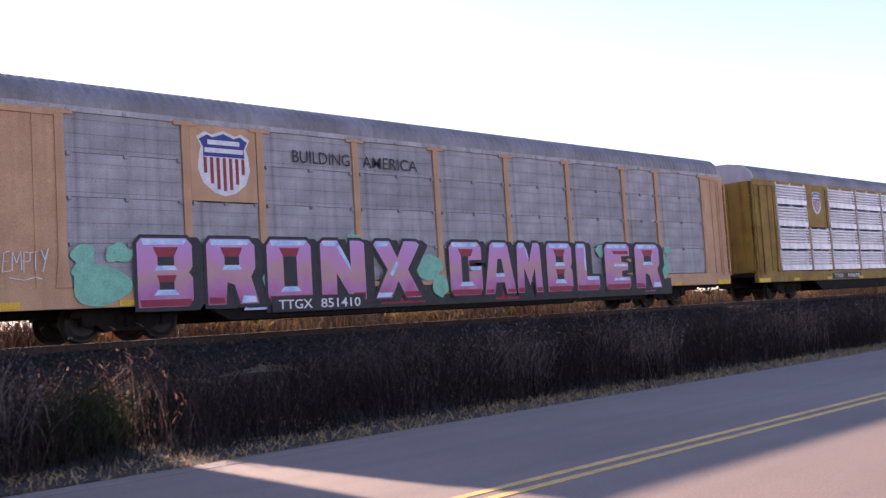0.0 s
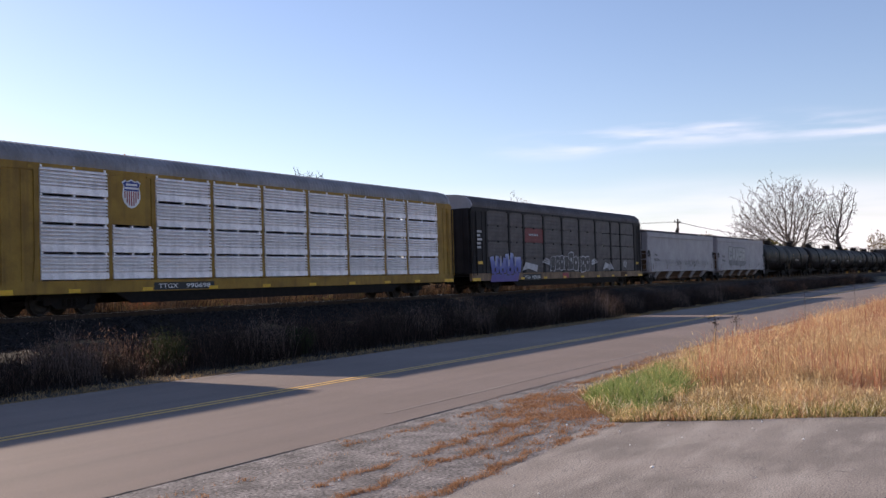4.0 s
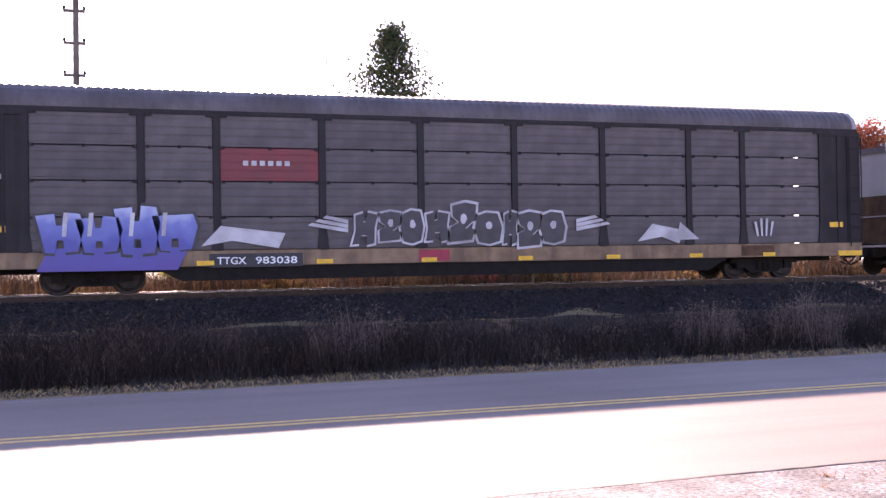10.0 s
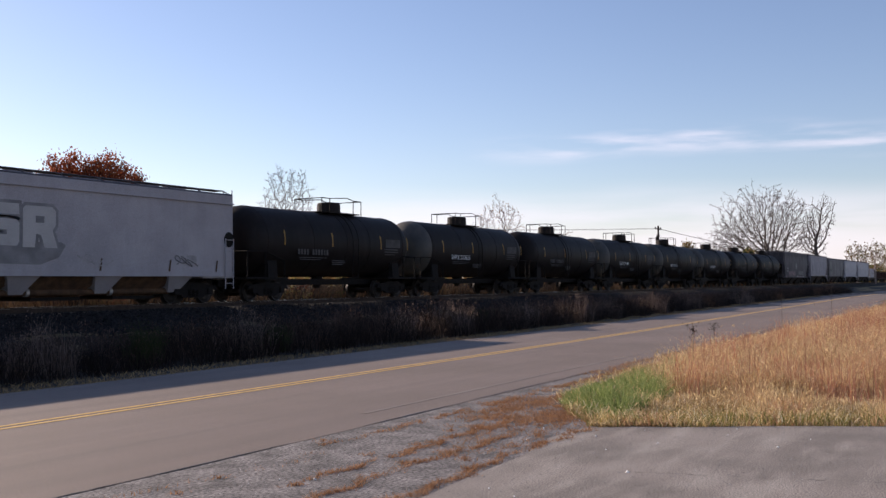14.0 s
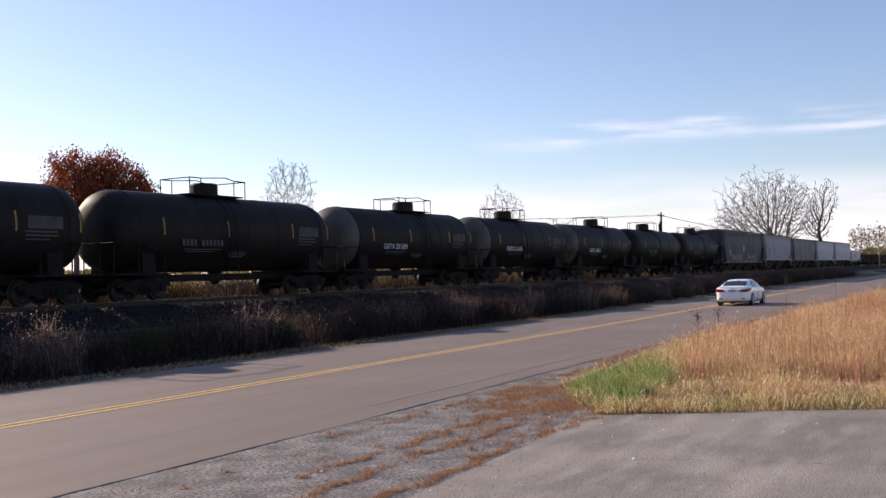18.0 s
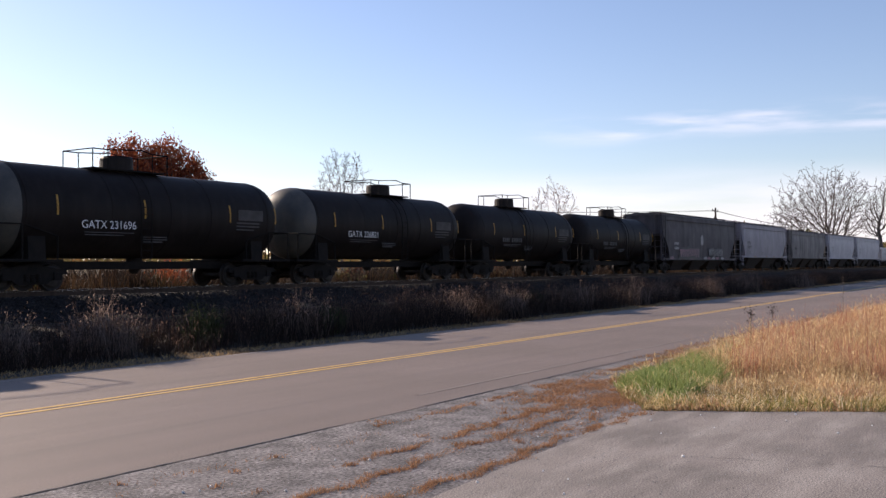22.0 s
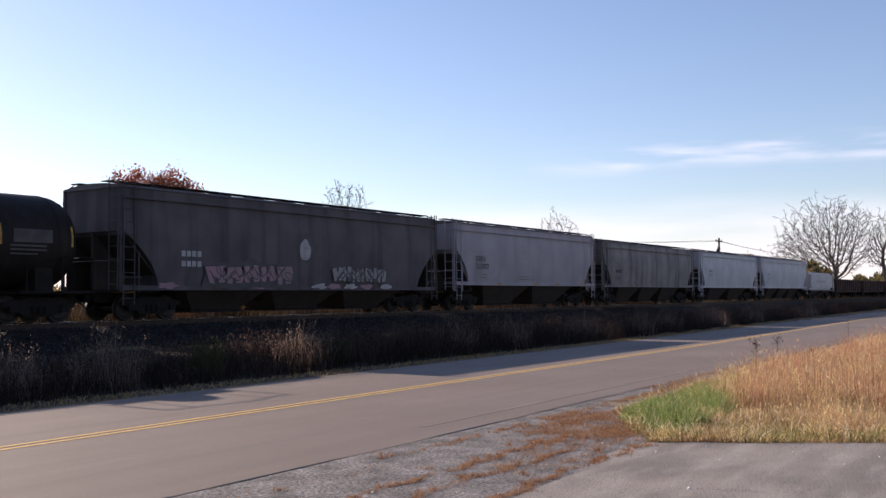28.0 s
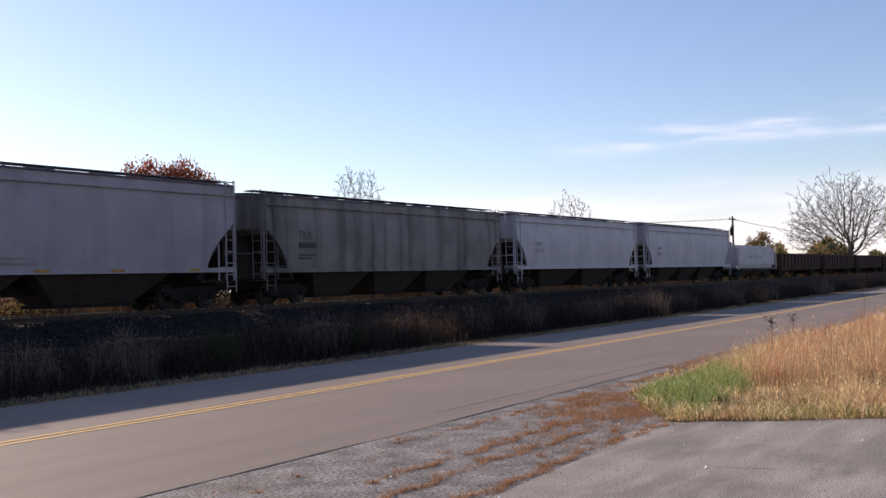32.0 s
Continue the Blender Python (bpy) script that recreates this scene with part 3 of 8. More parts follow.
# field strip behind the line, lying a little above the earth
sheet("field", np.concatenate([np.linspace(-120, 0, 20), np.arange(2, 200, 3.0), np.linspace(205, 500, 12)]), np.concatenate([np.arange(33, 60, 1.5), np.linspace(62, 150, 14)]), lambda X, Y: GROUND(X, Y) + 0.02, M["field"], "sunlit straw coloured stubble field")
sheet("bank", np.concatenate([np.linspace(-300, -20, 15), np.arange(-19, 150, 1.0), np.linspace(152, 700, 40)]), np.arange(15.9, 24.3, 0.4), lambda X, Y: GROUND(X, Y) + 0.015, M["bank"], "brown earth bank below the track, darkened as shade")
ROAD_X = [-700, -100, 0, 8, 28, 31, 34, 37, 40, 60, 80, 100, 110, 300, 900]


def lane(y0, y1, z0, z1, start=-700.0):
    """A strip that runs with the road."""
    return ringed(bmesh.new(), [[(x, y0 + float(bend(x)), z0), (x, y1 + float(bend(x)), z0), (x, y1 + float(bend(x)), z1), (x, y0 + float(bend(x)), z1)] for x in [start] + [v for v in ROAD_X if v > start]])


road = tagged(new("road", bake("road", lane(7.55, 15.55, -0.2, 0.0), M["asphalt"])), "grey worn two lane asphalt road", "road", kind="structure")
for k, y in enumerate((11.78, 12.0)):
    part("centre_line", lane(y - 0.05, y + 0.05, 0.001, 0.005), M["linepaint"], road, "solid yellow centre line")
part("edge_line", lane(8.22, 8.32, 0.001, 0.0035, 12.0), M["linewhite"], road, "worn white edge line")
part("edge_line", lane(15.2, 15.3, 0.001, 0.0035), M["linewhite"], road, "worn white edge line")


def edge_crack(x0, x1, y, seed):
    """A dark ragged joint along the road's edge that comes and goes."""
    rnd = random.Random(seed)
    bm, prev, x, off = bmesh.new(), None, x0, 0.0
    while x < x1:
        off = max(-0.025, min(0.025, off + rnd.uniform(-0.012, 0.012)))
        w = 0.020 * max(0.0, 0.55 + 1.6 * noise.noise(Vector((x * 0.45, seed, 0.2)))) * rnd.uniform(0.6, 1.3)
        k = y + off + float(bend(x))
        cur = (bm.verts.new((x, k - w, 0.004)), bm.verts.new((x, k + w, 0.004)), w)
        if prev and w > 0.003 and prev[2] > 0.003:
            bm.faces.new((prev[0], cur[0], cur[1], prev[1]))
        prev = cur
        x += rnd.uniform(0.08, 0.2)
    return part("edge_crack", bm, M["tar"], road, "ragged dark joint at the road's edge")


edge_crack(-20, 70, 7.59, 4)

# old parking lot and gravel shoulder on the near side
LOT = [(-60, 4.45), (6.3, 4.55), (8.5, 4.7), (9.9, 4.75), (11.2, 4.98), (12.2, 4.93), (12.6, 4.38), (12.9, 3.7), (13.5, 2.75), (13.9, 1.95), (15.5, -1.5), (18, -7), (24, -30), (-60, -30)]
bm = bmesh.new()
ringed(bm, [[(x, y, -0.2) for x, y in LOT], [(x, y, 0.0) for x, y in LOT]])
lot = tagged(new("lot", bake("lot", bm, M["lot"])), "old cracked grey asphalt parking lot", "pavement", kind="structure")


def hairline(p0, p1, seed, width):
    """A thin crack that wanders from p0 to p1."""
    rnd = random.Random(seed)
    bm, prev, n = bmesh.new(), None, 26
    d = (Vector(p1) - Vector(p0)).normalized()
    for i in range(n):
        p = Vector(p0).lerp(Vector(p1), i / (n - 1)) + Vector((-d.y, d.x)) * rnd.uniform(-0.035, 0.035)
        w = width * rnd.uniform(0.3, 1.2)
        cur = (bm.verts.new((p.x - w, p.y, 0.003)), bm.verts.new((p.x + w, p.y, 0.003)))
        if prev and rnd.random() > 0.18:
            bm.faces.new((prev[0], cur[0], cur[1], prev[1]))
        prev = cur
    part("hairline_crack", bm, M["tar"], lot, "thin dark crack")


hairline((9.55, 3.6), (10.12, 1.5), 9, 0.006)
hairline((10.12, 1.5), (10.9, -1.5), 12, 0.006)
SHO = [(-80, 4.3), (6.3, 4.4), (9.9, 4.6), (12.4, 4.8), (13.2, 5.6), (15.5, 6.75), (22, 7.0), (45, 7.5), (90, 8.9), (90, 9.7), (60, 8.7), (40, 8.0), (25, 7.75), (-80, 7.75)]
bm = bmesh.new()
ringed(bm, [[(x, y, -0.22) for x, y in SHO], [(x, y, -0.003) for x, y in SHO]])
tagged(new("shoulder", bake("shoulder", bm, M["gravel"])), "grey gravel road shoulder with dry tufts", "ground", kind="structure")

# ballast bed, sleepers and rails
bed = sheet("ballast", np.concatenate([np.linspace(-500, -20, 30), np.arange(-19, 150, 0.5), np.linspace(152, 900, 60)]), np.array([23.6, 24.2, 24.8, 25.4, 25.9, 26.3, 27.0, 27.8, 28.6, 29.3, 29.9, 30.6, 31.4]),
            lambda X, Y: np.interp(Y, (23.6, 24.5, 26.25, 29.35, 31.4), (0.22, 0.42, 0.99, 0.99, 0.2)) + lumps(X, Y, 0.035, 0.33), M["ballast"], "grey crushed stone ballast bed, darkened as in the train's shade")
rng = np.random.default_rng(4)


def stones(name, n, xs, ys, zf, size, material, label, parent=None):
    """Loose angular stones, each a squashed tetra-like chip."""
    x, y = xs(n), ys(n)
    s = size * rng.uniform(0.5, 1.5, n)
    base = np.array([(1, 0, -0.4), (-0.6, 0.9, -0.35), (-0.5, -0.9, -0.3), (0.1, 0.1, 0.8), (0.75, -0.7, 0.35)])
    fc = np.array([(0, 1, 3), (1, 2, 3), (2, 4, 3), (4, 0, 3), (0, 4, 2), (0, 2, 1)])
    a = rng.uniform(0, 6.28, n)
    c, d = np.cos(a), np.sin(a)
    v = base[None] * rng.uniform(0.7, 1.3, (n, 5, 3)) * s[:, None, None]
    v = np.stack([v[..., 0] * c[:, None] - v[..., 1] * d[:, None] + x[:, None], v[..., 0] * d[:, None] + v[..., 1] * c[:, None] + y[:, None], v[..., 2] + zf(x, y)[:, None]], -1)
    me = bpy.data.meshes.new(name)
    me.vertices.add(n * 5)
    me.vertices.foreach_set("co", v.astype(np.float32).ravel())
    idx = (np.arange(n)[:, None, None] * 5 + fc[None]).astype(np.int32)
    me.loops.add(n * 18)
    me.loops.foreach_set("vertex_index", idx.ravel())
    me.polygons.add(n * 6)
    me.polygons.foreach_set("loop_start", np.arange(0, n * 18, 3, dtype=np.int32))
    me.update(calc_edges=True)
    me.materials.append(material)
    ob = new(name, me)
    ob.parent = parent
    return tagged(ob, label, "stones", kind="stuff")


stones("ballast_stones", 26000, lambda n: -8 + 75 * rng.random(n) ** 1.4, lambda n: rng.uniform(23.8, 26.9, n), lambda x, y: np.interp(y, (23.6, 24.5, 26.25, 27), (0.24, 0.44, 1.0, 1.0)), 0.045, M["ballaststone"], "grey crushed stones on the ballast slope, darkened as in shade")
stones("gravel_stones", 44000, lambda n: 4 + 14 * rng.random(n) ** 1.3, lambda n: rng.uniform(4.7, 7.5, n), lambda x, y: np.full(len(x), -0.008), 0.0075, M["stone"], "loose grey gravel on the shoulder")
stones("lot_grit", 9000, lambda n: rng.uniform(4, 15, n), lambda n: rng.uniform(-2, 4.6, n), lambda x, y: np.full(len(x), 0.001), 0.0052, M["stone"], "grit scattered on the lot")
stones("paper_scraps", 60, lambda n: rng.uniform(5, 14, n), lambda n: rng.uniform(-1, 7.2, n), lambda x, y: np.full(len(x), 0.004), 0.014, M["white"], "small white litter scraps on the lot")
tie_mesh = bake("sleeper", block(-0.11, 0.11, -1.3, 1.3, 0.86, 1.02, 0.008), M["sleeper"])
track = tagged(new("railway_track"), "single railway track on timber sleepers", "railway track")
for s in (-1, 1):
    y = TRACK_Y + s * 0.755
    r = part("rail", bx(bx(bmesh.new(), -600, 900, y - 0.07, y + 0.07, 1.02, 1.035), -600, 900, y - 0.01, y + 0.01, 1.035, 1.135), M["railweb"], track, "rust brown rail")
    part("rail_head", block(-600, 900, y - 0.036, y + 0.036, 1.135, RAIL_Z - 0.003), M["railweb"], r, "rust brown rail head")
    part("running_surface", block(-600, 900, y - 0.024, y + 0.024, RAIL_Z - 0.003, RAIL_Z), M["rail"], r, "polished running surface")
for i in range(250):
    t = new("sleeper", tie_mesh)
    t.parent, t.location = track, (-12 + i * 0.55, TRACK_Y, 0)

# ---- the train; each car's origin is its leading end on the track centre, at rail height ----
def shared(key, make, material):
    if key not in MESHES:
        bm = make()
        bmesh.ops.recalc_face_normals(bm, faces=bm.faces)
        me = bpy.data.meshes.new(key)
        bm.to_mesh(me)
        bm.free()
        me.materials.append(material)
        MESHES[key] = me
    return MESHES[key]


def place(name, me, parent, x=0, y=0, z=0, label=""):
    ob = new(name, me)
    ob.parent, ob.location = parent, (x, y, z)
    if label:
        ob["label"] = label
    return ob


def lathe_y(bm, prof, n=24, y0=0.0):
    return ringed(bm, [[(r * math.cos(2 * math.pi * i / n), y0 + y, r * math.sin(2 * math.pi * i / n)) for i in range(n)] for y, r in prof])


def wheelset_mesh():
    bm = bmesh.new()
    for s in (-1, 1):
        lathe_y(bm, [(s * 0.84, 0.10), (s * 0.84, 0.28), (s * 0.80, 0.36), (s * 0.82, 0.41), (s * 0.70, 0.43), (s * 0.685, 0.45), (s * 0.66, 0.45), (s * 0.68, 0.36), (s * 0.72, 0.30), (s * 0.70, 0.10)], 24)
    rod(bm, (0, -1.0, 0), (0, 1.0, 0), 0.08, 10)
    for s in (-1, 1):
        for k in range(3):
            a = k * 2.094
            rod(bm, (0.05 * math.cos(a), s * 1.0, 0.05 * math.sin(a)), (0.05 * math.cos(a), s * 1.03, 0.05 * math.sin(a)), 0.018, 6)
    return bm


def frame_mesh():
    bm = bmesh.new()
    out = [(-1.25, 0.52), (-1.2, 0.66), (-0.75, 0.72), (-0.35, 0.80), (0.35, 0.80), (0.75, 0.72), (1.2, 0.66), (1.25, 0.52), (1.0, 0.50), (0.95, 0.40), (0.78, 0.42), (0.5, 0.22), (-0.5, 0.22), (-0.78, 0.42), (-0.95, 0.40), (-1.0, 0.50)]
    prism(bm, out, -0.07, 0.07)
    for x in (-0.87, 0.87):
        bx(bm, x - 0.13, x + 0.13, -0.12, 0.12, 0.34, 0.58)
    return bm


def spring_mesh():
    bm = bmesh.new()
    for x in (-0.2, 0.0, 0.2):
        for z in np.arange(0.30, 0.52, 0.05):
            rod(bm, (x, -0.1, z), (x, -0.1, z + 0.03), 0.085, 10)
    return bm


def truck(car, x):
    t = place("truck", shared("bolster", lambda: block(-0.2, 0.2, -1.1, 1.1, 0.52, 0.78, 0.03), M["iron"]), car, x)
    for s in (-1, 1):
        place("side_frame", shared("side_frame", frame_mesh, M["iron"]), t, 0, s * 1.02)
        tagged(place("spring_nest", shared("spring_nest", spring_mesh, M["iron"]), t, 0, s * 1.0 - (0 if s < 0 else -0.2)), kind="stuff")
    for dx in (-0.87, 0.87):
        w = place("wheelset", shared("wheelset", wheelset_mesh, M["wheel"]), t, dx, 0, 0.42)
        WHEELS.append((w, dx))
    return t


def coupler(car, x, way):
    def make():
        bm = bmesh.new()
        bx(bm, 0, 0.62, -0.09, 0.09, 0.68, 0.92)
        prism(bm, [(0.55, 0.62), (0.9, 0.62), (0.9, 0.98), (0.55, 0.98)], -0.17, 0.13)
        rod(bm, (0.1, -0.35, 0.72), (0.55, -0.3, 0.38), 0.03)
        rod(bm, (0.55, -0.3, 0.38), (0.85, -0.3, 0.5), 0.03)
        rod(bm, (0.0, -1.35, 0.9), (0.0, 0, 0.9), 0.015)
        rod(bm, (0.0, -1.35, 0.9), (0.05, -1.38, 0.66), 0.015)
        return bm
    c = place("coupler", shared("coupler", make, M["iron"]), car, x)
    if way < 0:
        c.rotation_euler = (0, 0, math.pi)
    return c


def ladder(car, x0, x1, z0, z1, y, material, step=0.42, name="ladder", axis="x"):
    bm = bmesh.new()
    p = (lambda a, z: (a, y, z)) if axis == "x" else (lambda a, z: (y, a, z))
    for x in (x0, x1):
        rod(bm, p(x, z0), p(x, z1), 0.022)
    z = z0 + step * 0.5
    while z < z1:
        rod(bm, p(x0, z), p(x1, z), 0.014)
        z += step
    return part(name, bm, material, car)


RACK_L = 27.0
RACK_POSTS = (1.85, 4.62, 6.52, 9.32, 12.1, 14.9, 17.7, 20.6, 22.5, 25.42)
TIERS = (1.12, 2.0, 2.93, 3.83, 4.72)


def rib_panel(width, height, ribs, depth):
    """A pressed steel side panel: ribs along its length, with thickness."""
    prof = [(-0.012, 0.0)]
    band = 0.30 * height if ribs > 4 else 0.0
    if band:
        prof += [(-0.012 - depth, 0.01), (-0.012 - depth, band * 0.9), (-0.012 - depth * 0.7, band - 0.006), (-0.012, band - 0.004)]
    h = (height - band) / ribs
    slot = 0.22 if band else 0.30
    for i in range(ribs):
        z = band + i * h
        prof += [(-0.012, z + slot * h), (-0.012 - depth, z + (slot + 0.02) * h), (-0.012 - depth, z + 0.60 * h), (-0.012 - depth * 0.5, z + 0.97 * h), (-0.012, z + 0.98 * h)]
    prof += [(-0.012, height), (0.03, height), (0.03, 0.0)]
    return prism(bmesh.new(), prof, 0.0, width, axis="x")


def corrugated_roof(length, x0=0.35):
    half = [(-1.58, 4.74), (-1.585, 4.90), (-1.54, 5.06), (-1.42, 5.22), (-1.22, 5.35), (-0.85, 5.45), (-0.4, 5.50)]
    prof = half + [(0, 5.515)] + [(-a, b) for a, b in half[::-1]]
    rings, n = [], int((length - 2 * x0) / 0.105)
    for i in range(n + 1):
        x = x0 + (length - 2 * x0) * i / n
        k = 1.0 + (0.014 if i % 2 else -0.003)
        rings.append([(x, y * k, 4.7 + (z - 4.7) * (1 + (k - 1) * 2)) for y, z in prof])
    return ringed(bmesh.new(), rings)


def autorack(u, look_, label):
    car = new("autorack_car")
    tagged(car, label, "railcar", "cars of the freight train")
    post, panel, roof, sill = look_["post"], look_["panel"], look_["roof"], look_["sill"]
    L = RACK_L
    part("roof", MESHES.setdefault("roof_" + roof.name, bake("rack_roof", corrugated_roof(L), roof)), roof, car, "corrugated weathered metal roof")
    for x0, x1 in ((0.0, 0.36), (L - 0.36, L)):
        bm = bmesh.new()
        pr = [(-1.56, 4.7), (-1.57, 4.9), (-1.5, 5.1), (-1.2, 5.37), (-0.6, 5.5), (0, 5.53), (0.6, 5.5), (1.2, 5.37), (1.5, 5.1), (1.57, 4.9), (1.56, 4.7)]
        a, b = (0.0, 1.0) if x0 else (0.16, 0.0)
        ringed(bm, [[(x0 + (0.18 if not x0 else 0), y * 0.93, 4.7 + (z - 4.7) * 0.86) for y, z in pr], [((x0 + x1) / 2, y * 1.005, 4.7 + (z - 4.7) * 1.0) for y, z in pr], [(x1 - (0.14 if x0 else 0), y * (0.95 if x0 else 1.01), 4.7 + (z - 4.7) * (0.9 if x0 else 1.01)) for y, z in pr]])
        part("roof_end", bm, look_.get("cap", roof), car, "pale end cap of the roof")
    for y0, y1 in ((-1.6, -1.46), (1.46, 1.6)):
        part("side_sill", block(0.05, L - 0.05, y0, y1, 0.70, 1.11, 0.01), sill, car)
    part("deck", block(0.1, L - 0.1, -1.45, 1.45, 0.95, 1.08), M["iron"], car)
    bm = block(0.3, L - 0.3, -0.3, 0.3, 0.55, 0.94)
    part("centre_sill", bm, M["iron"], car)
    for y0, y1 in ((-1.52, -1.40), (1.40, 1.52)):
        part("lower_side_beam", prism(bmesh.new(), [(4.9, 0.70), (22.0, 0.70), (21.3, 0.32), (5.6, 0.32)], y0, y1), M["iron"], car)
    part("top_rail", block(0.2, L - 0.2, -1.61, -1.5, 4.66, 4.78), look_.get("toprail", post), car)
    part("far_side_wall", block(0.3, L - 0.3, 1.5, 1.56, 1.1, 4.74), panel, car)
    part("inner_deck", block(0.4, L - 0.4, -1.4, 1.4, 2.85, 2.92), M["iron"], car)
    # door bays at both ends
    for x0, x1, side in ((0.12, 1.80, 0), (25.50, L - 0.12, 1)):
        d = part("end_bay_panel", block(x0, x1, -1.585, -1.52, 1.1, 4.66, 0.01), look_["door"], car)
        bm = bmesh.new()
        for x in (x0 + 0.55, x1 - 0.45):
            bx(bm, x - 0.035, x + 0.035, -1.61, -1.585, 1.12, 4.6)
        bx(bm, x0, x1, -1.62, -1.585, 4.55, 4.68)
        part("stiffener", bm, look_["door"], d)
        ladder(car, *((x0 + 0.04, x0 + 0.48) if not side else (x1 - 0.42, x1 + 0.02)), 1.0, 4.5, -1.66, look_["post"])
    for x, s in ((0.0, 1), (L, -1)):
        door = part("end_door", block(min(x, x + s * 0.12), max(x, x + s * 0.12), -1.5, 1.5, 1.1, 4.7, 0.02), look_["door"], car)
        bm = bmesh.new()
        for y in (-1.1, -0.55, 0.0, 0.55, 1.1):
            bx(bm, min(x - s * 0.03, x), max(x - s * 0.03, x), y - 0.04, y + 0.04, 1.15, 4.6)
        part("door_rib", bm, look_["door"], door)
        coupler(car, x - s * 0.0, -s)
    # posts
    for i, x in enumerate(RACK_POSTS):
        def post_bm():
            bm = bx(bmesh.new(), -0.09, 0.09, -1.625, -1.52, 1.1, 4.68)
            bx(bm, -0.28, 0.28, -1.63, -1.585, 4.60, 4.70)
            prism(bm, [(-0.09, 1.75), (-0.16, 1.12), (0.16, 1.12), (0.09, 1.75)], -1.626, -1.55)
            return bm
        place("post", shared("post_" + post.name, post_bm, post), car, x)
    # side panels, tier by tier
    for b in range(9):
        x0, x1 = RACK_POSTS[b] + 0.10, RACK_POSTS[b + 1] - 0.10
        for k in range(4):
            if b == 1 and look_.get("logo") and k >= 2:
                continue
            h = TIERS[k + 1] - TIERS[k] - look_.get("gap", 0.035)
            odd = bool(look_.get("special")) and (b, k) == (2, 2)
            key = "panel_%s_%d_%d_%d" % (panel.name, b, k, odd)
            me = shared(key, lambda: rib_panel(x1 - x0, h, look_["ribs"], look_["depth"]), look_["special"] if odd else panel)
            place("side_panel", me, car, x0, -1.555, TIERS[k] + 0.015)
    if look_.get("latches"):
        bm = bmesh.new()
        for b in range(9):
            x0, x1 = RACK_POSTS[b], RACK_POSTS[b + 1]
            for k in range(1, 3 if b == 1 and look_.get("logo") else 5):
                for x in ((x0 + x1) / 2, x0 + 0.17, x1 - 0.17):
                    bx(bm, x - 0.04, x + 0.04, -1.635, -1.57, TIERS[k] - 0.06, TIERS[k] + 0.015)
        tagged(part("latch_set", bm, look_["latches"], car), kind="stuff")
    if look_.get("logo"):
        sign = part("sign_board", block(4.72, 6.42, -1.60, -1.54, 2.96, 4.68, 0.008), post, car)
        shield(sign, *look_["logo"])
    for x in (3.2, 6.2, 9.35, 12.3, 15.2, 18.0, 20.8, 23.4):
        place("reflector_strip", shared("reflector_strip", lambda: block(-0.22, 0.22, -1.622, -1.608, 0.72, 0.84), M["reflect"]), car, x, label="amber reflective strip")
    for x in (0.55, L - 0.55):
        place("corner_plate", shared("corner_plate", lambda: block(-0.45, 0.45, -1.622, -1.608, 0.70, 0.86), M["reflect"]), car, x, label="amber corner plate")
    truck(car, 3.4)
    truck(car, 23.55)
    TRAIN.append((car, u))
    return car


def shield_outline(cx, cz, w, h):
    half = [(0, -0.52), (0.2, -0.47), (0.40, -0.33), (0.49, -0.12), (0.46, 0.1), (0.42, 0.22), (0.50, 0.36), (0.34, 0.44), (0.22, 0.40), (0, 0.47)]
    pts = half + [(-a, b) for a, b in half[-2:0:-1]]
    return [(cx + a * w, cz + b * h) for a, b in pts]


def shield(sign, cx, cz, w, h):
    rim = part("shield", outline_patch(shield_outline(cx, cz, w, h), -1.606), M["white"], sign, "shield badge with blue top and red stripes")
    top = [(cx + a * w * 0.9, cz + b * h * 0.9) for a, b in ((-0.43, 0.08), (0.43, 0.08), (0.42, 0.22), (0.50, 0.36), (0.34, 0.44), (0.22, 0.40), (0, 0.47), (-0.22, 0.40), (-0.34, 0.44), (-0.50, 0.36), (-0.42, 0.22))]
    part("blue_field", outline_patch(top, -1.611), M["shieldblue"], rim)
    bars("word_bar", [(cx - 0.30 * w, cx + 0.30 * w, cz + 0.25 * h, cz + 0.32 * h), (cx - 0.36 * w, cx + 0.36 * w, cz + 0.13 * h, cz + 0.20 * h)], -1.616, M["white"], rim)
    st = []
    for i in range(7):
        x = cx + (i - 3) * w * 0.118
        low = cz - h * (0.44 - 0.26 * (abs(i - 3) / 3) ** 2.2)
        st.append((x - w * 0.03, x + w * 0.03, low, cz + 0.06 * h))
    bars("red_stripe", st, -1.611, M["shieldred"], rim)


GREY = dict(post=M["tan"], panel=M["greypanel"], roof=M["roofzinc"], sill=M["tan"], door=M["tan"], cap=M["hopperbright"], ribs=3, depth=0.008, gap=0.012, logo=(5.57, 3.86, 1.36, 1.5), toprail=M["greypanel"], latches=M["faintgrey"])
ZINC = dict(post=M["yellow"], panel=M["galv"], roof=M["roofzinc"], sill=M["yellow"], door=M["yellow"], cap=M["hopperbright"], ribs=5, depth=0.11, gap=0.07, logo=(5.57, 4.05, 0.80, 1.0), latches=M["galv"])
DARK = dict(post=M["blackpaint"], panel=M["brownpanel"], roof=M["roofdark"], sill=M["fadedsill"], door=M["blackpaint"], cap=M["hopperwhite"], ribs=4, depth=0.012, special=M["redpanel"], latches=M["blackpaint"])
LEAD = dict(post=M["maroon"], panel=M["brownpanel"], roof=M["roofzinc"], sill=M["maroon"], door=M["maroon"], ribs=4, depth=0.012)

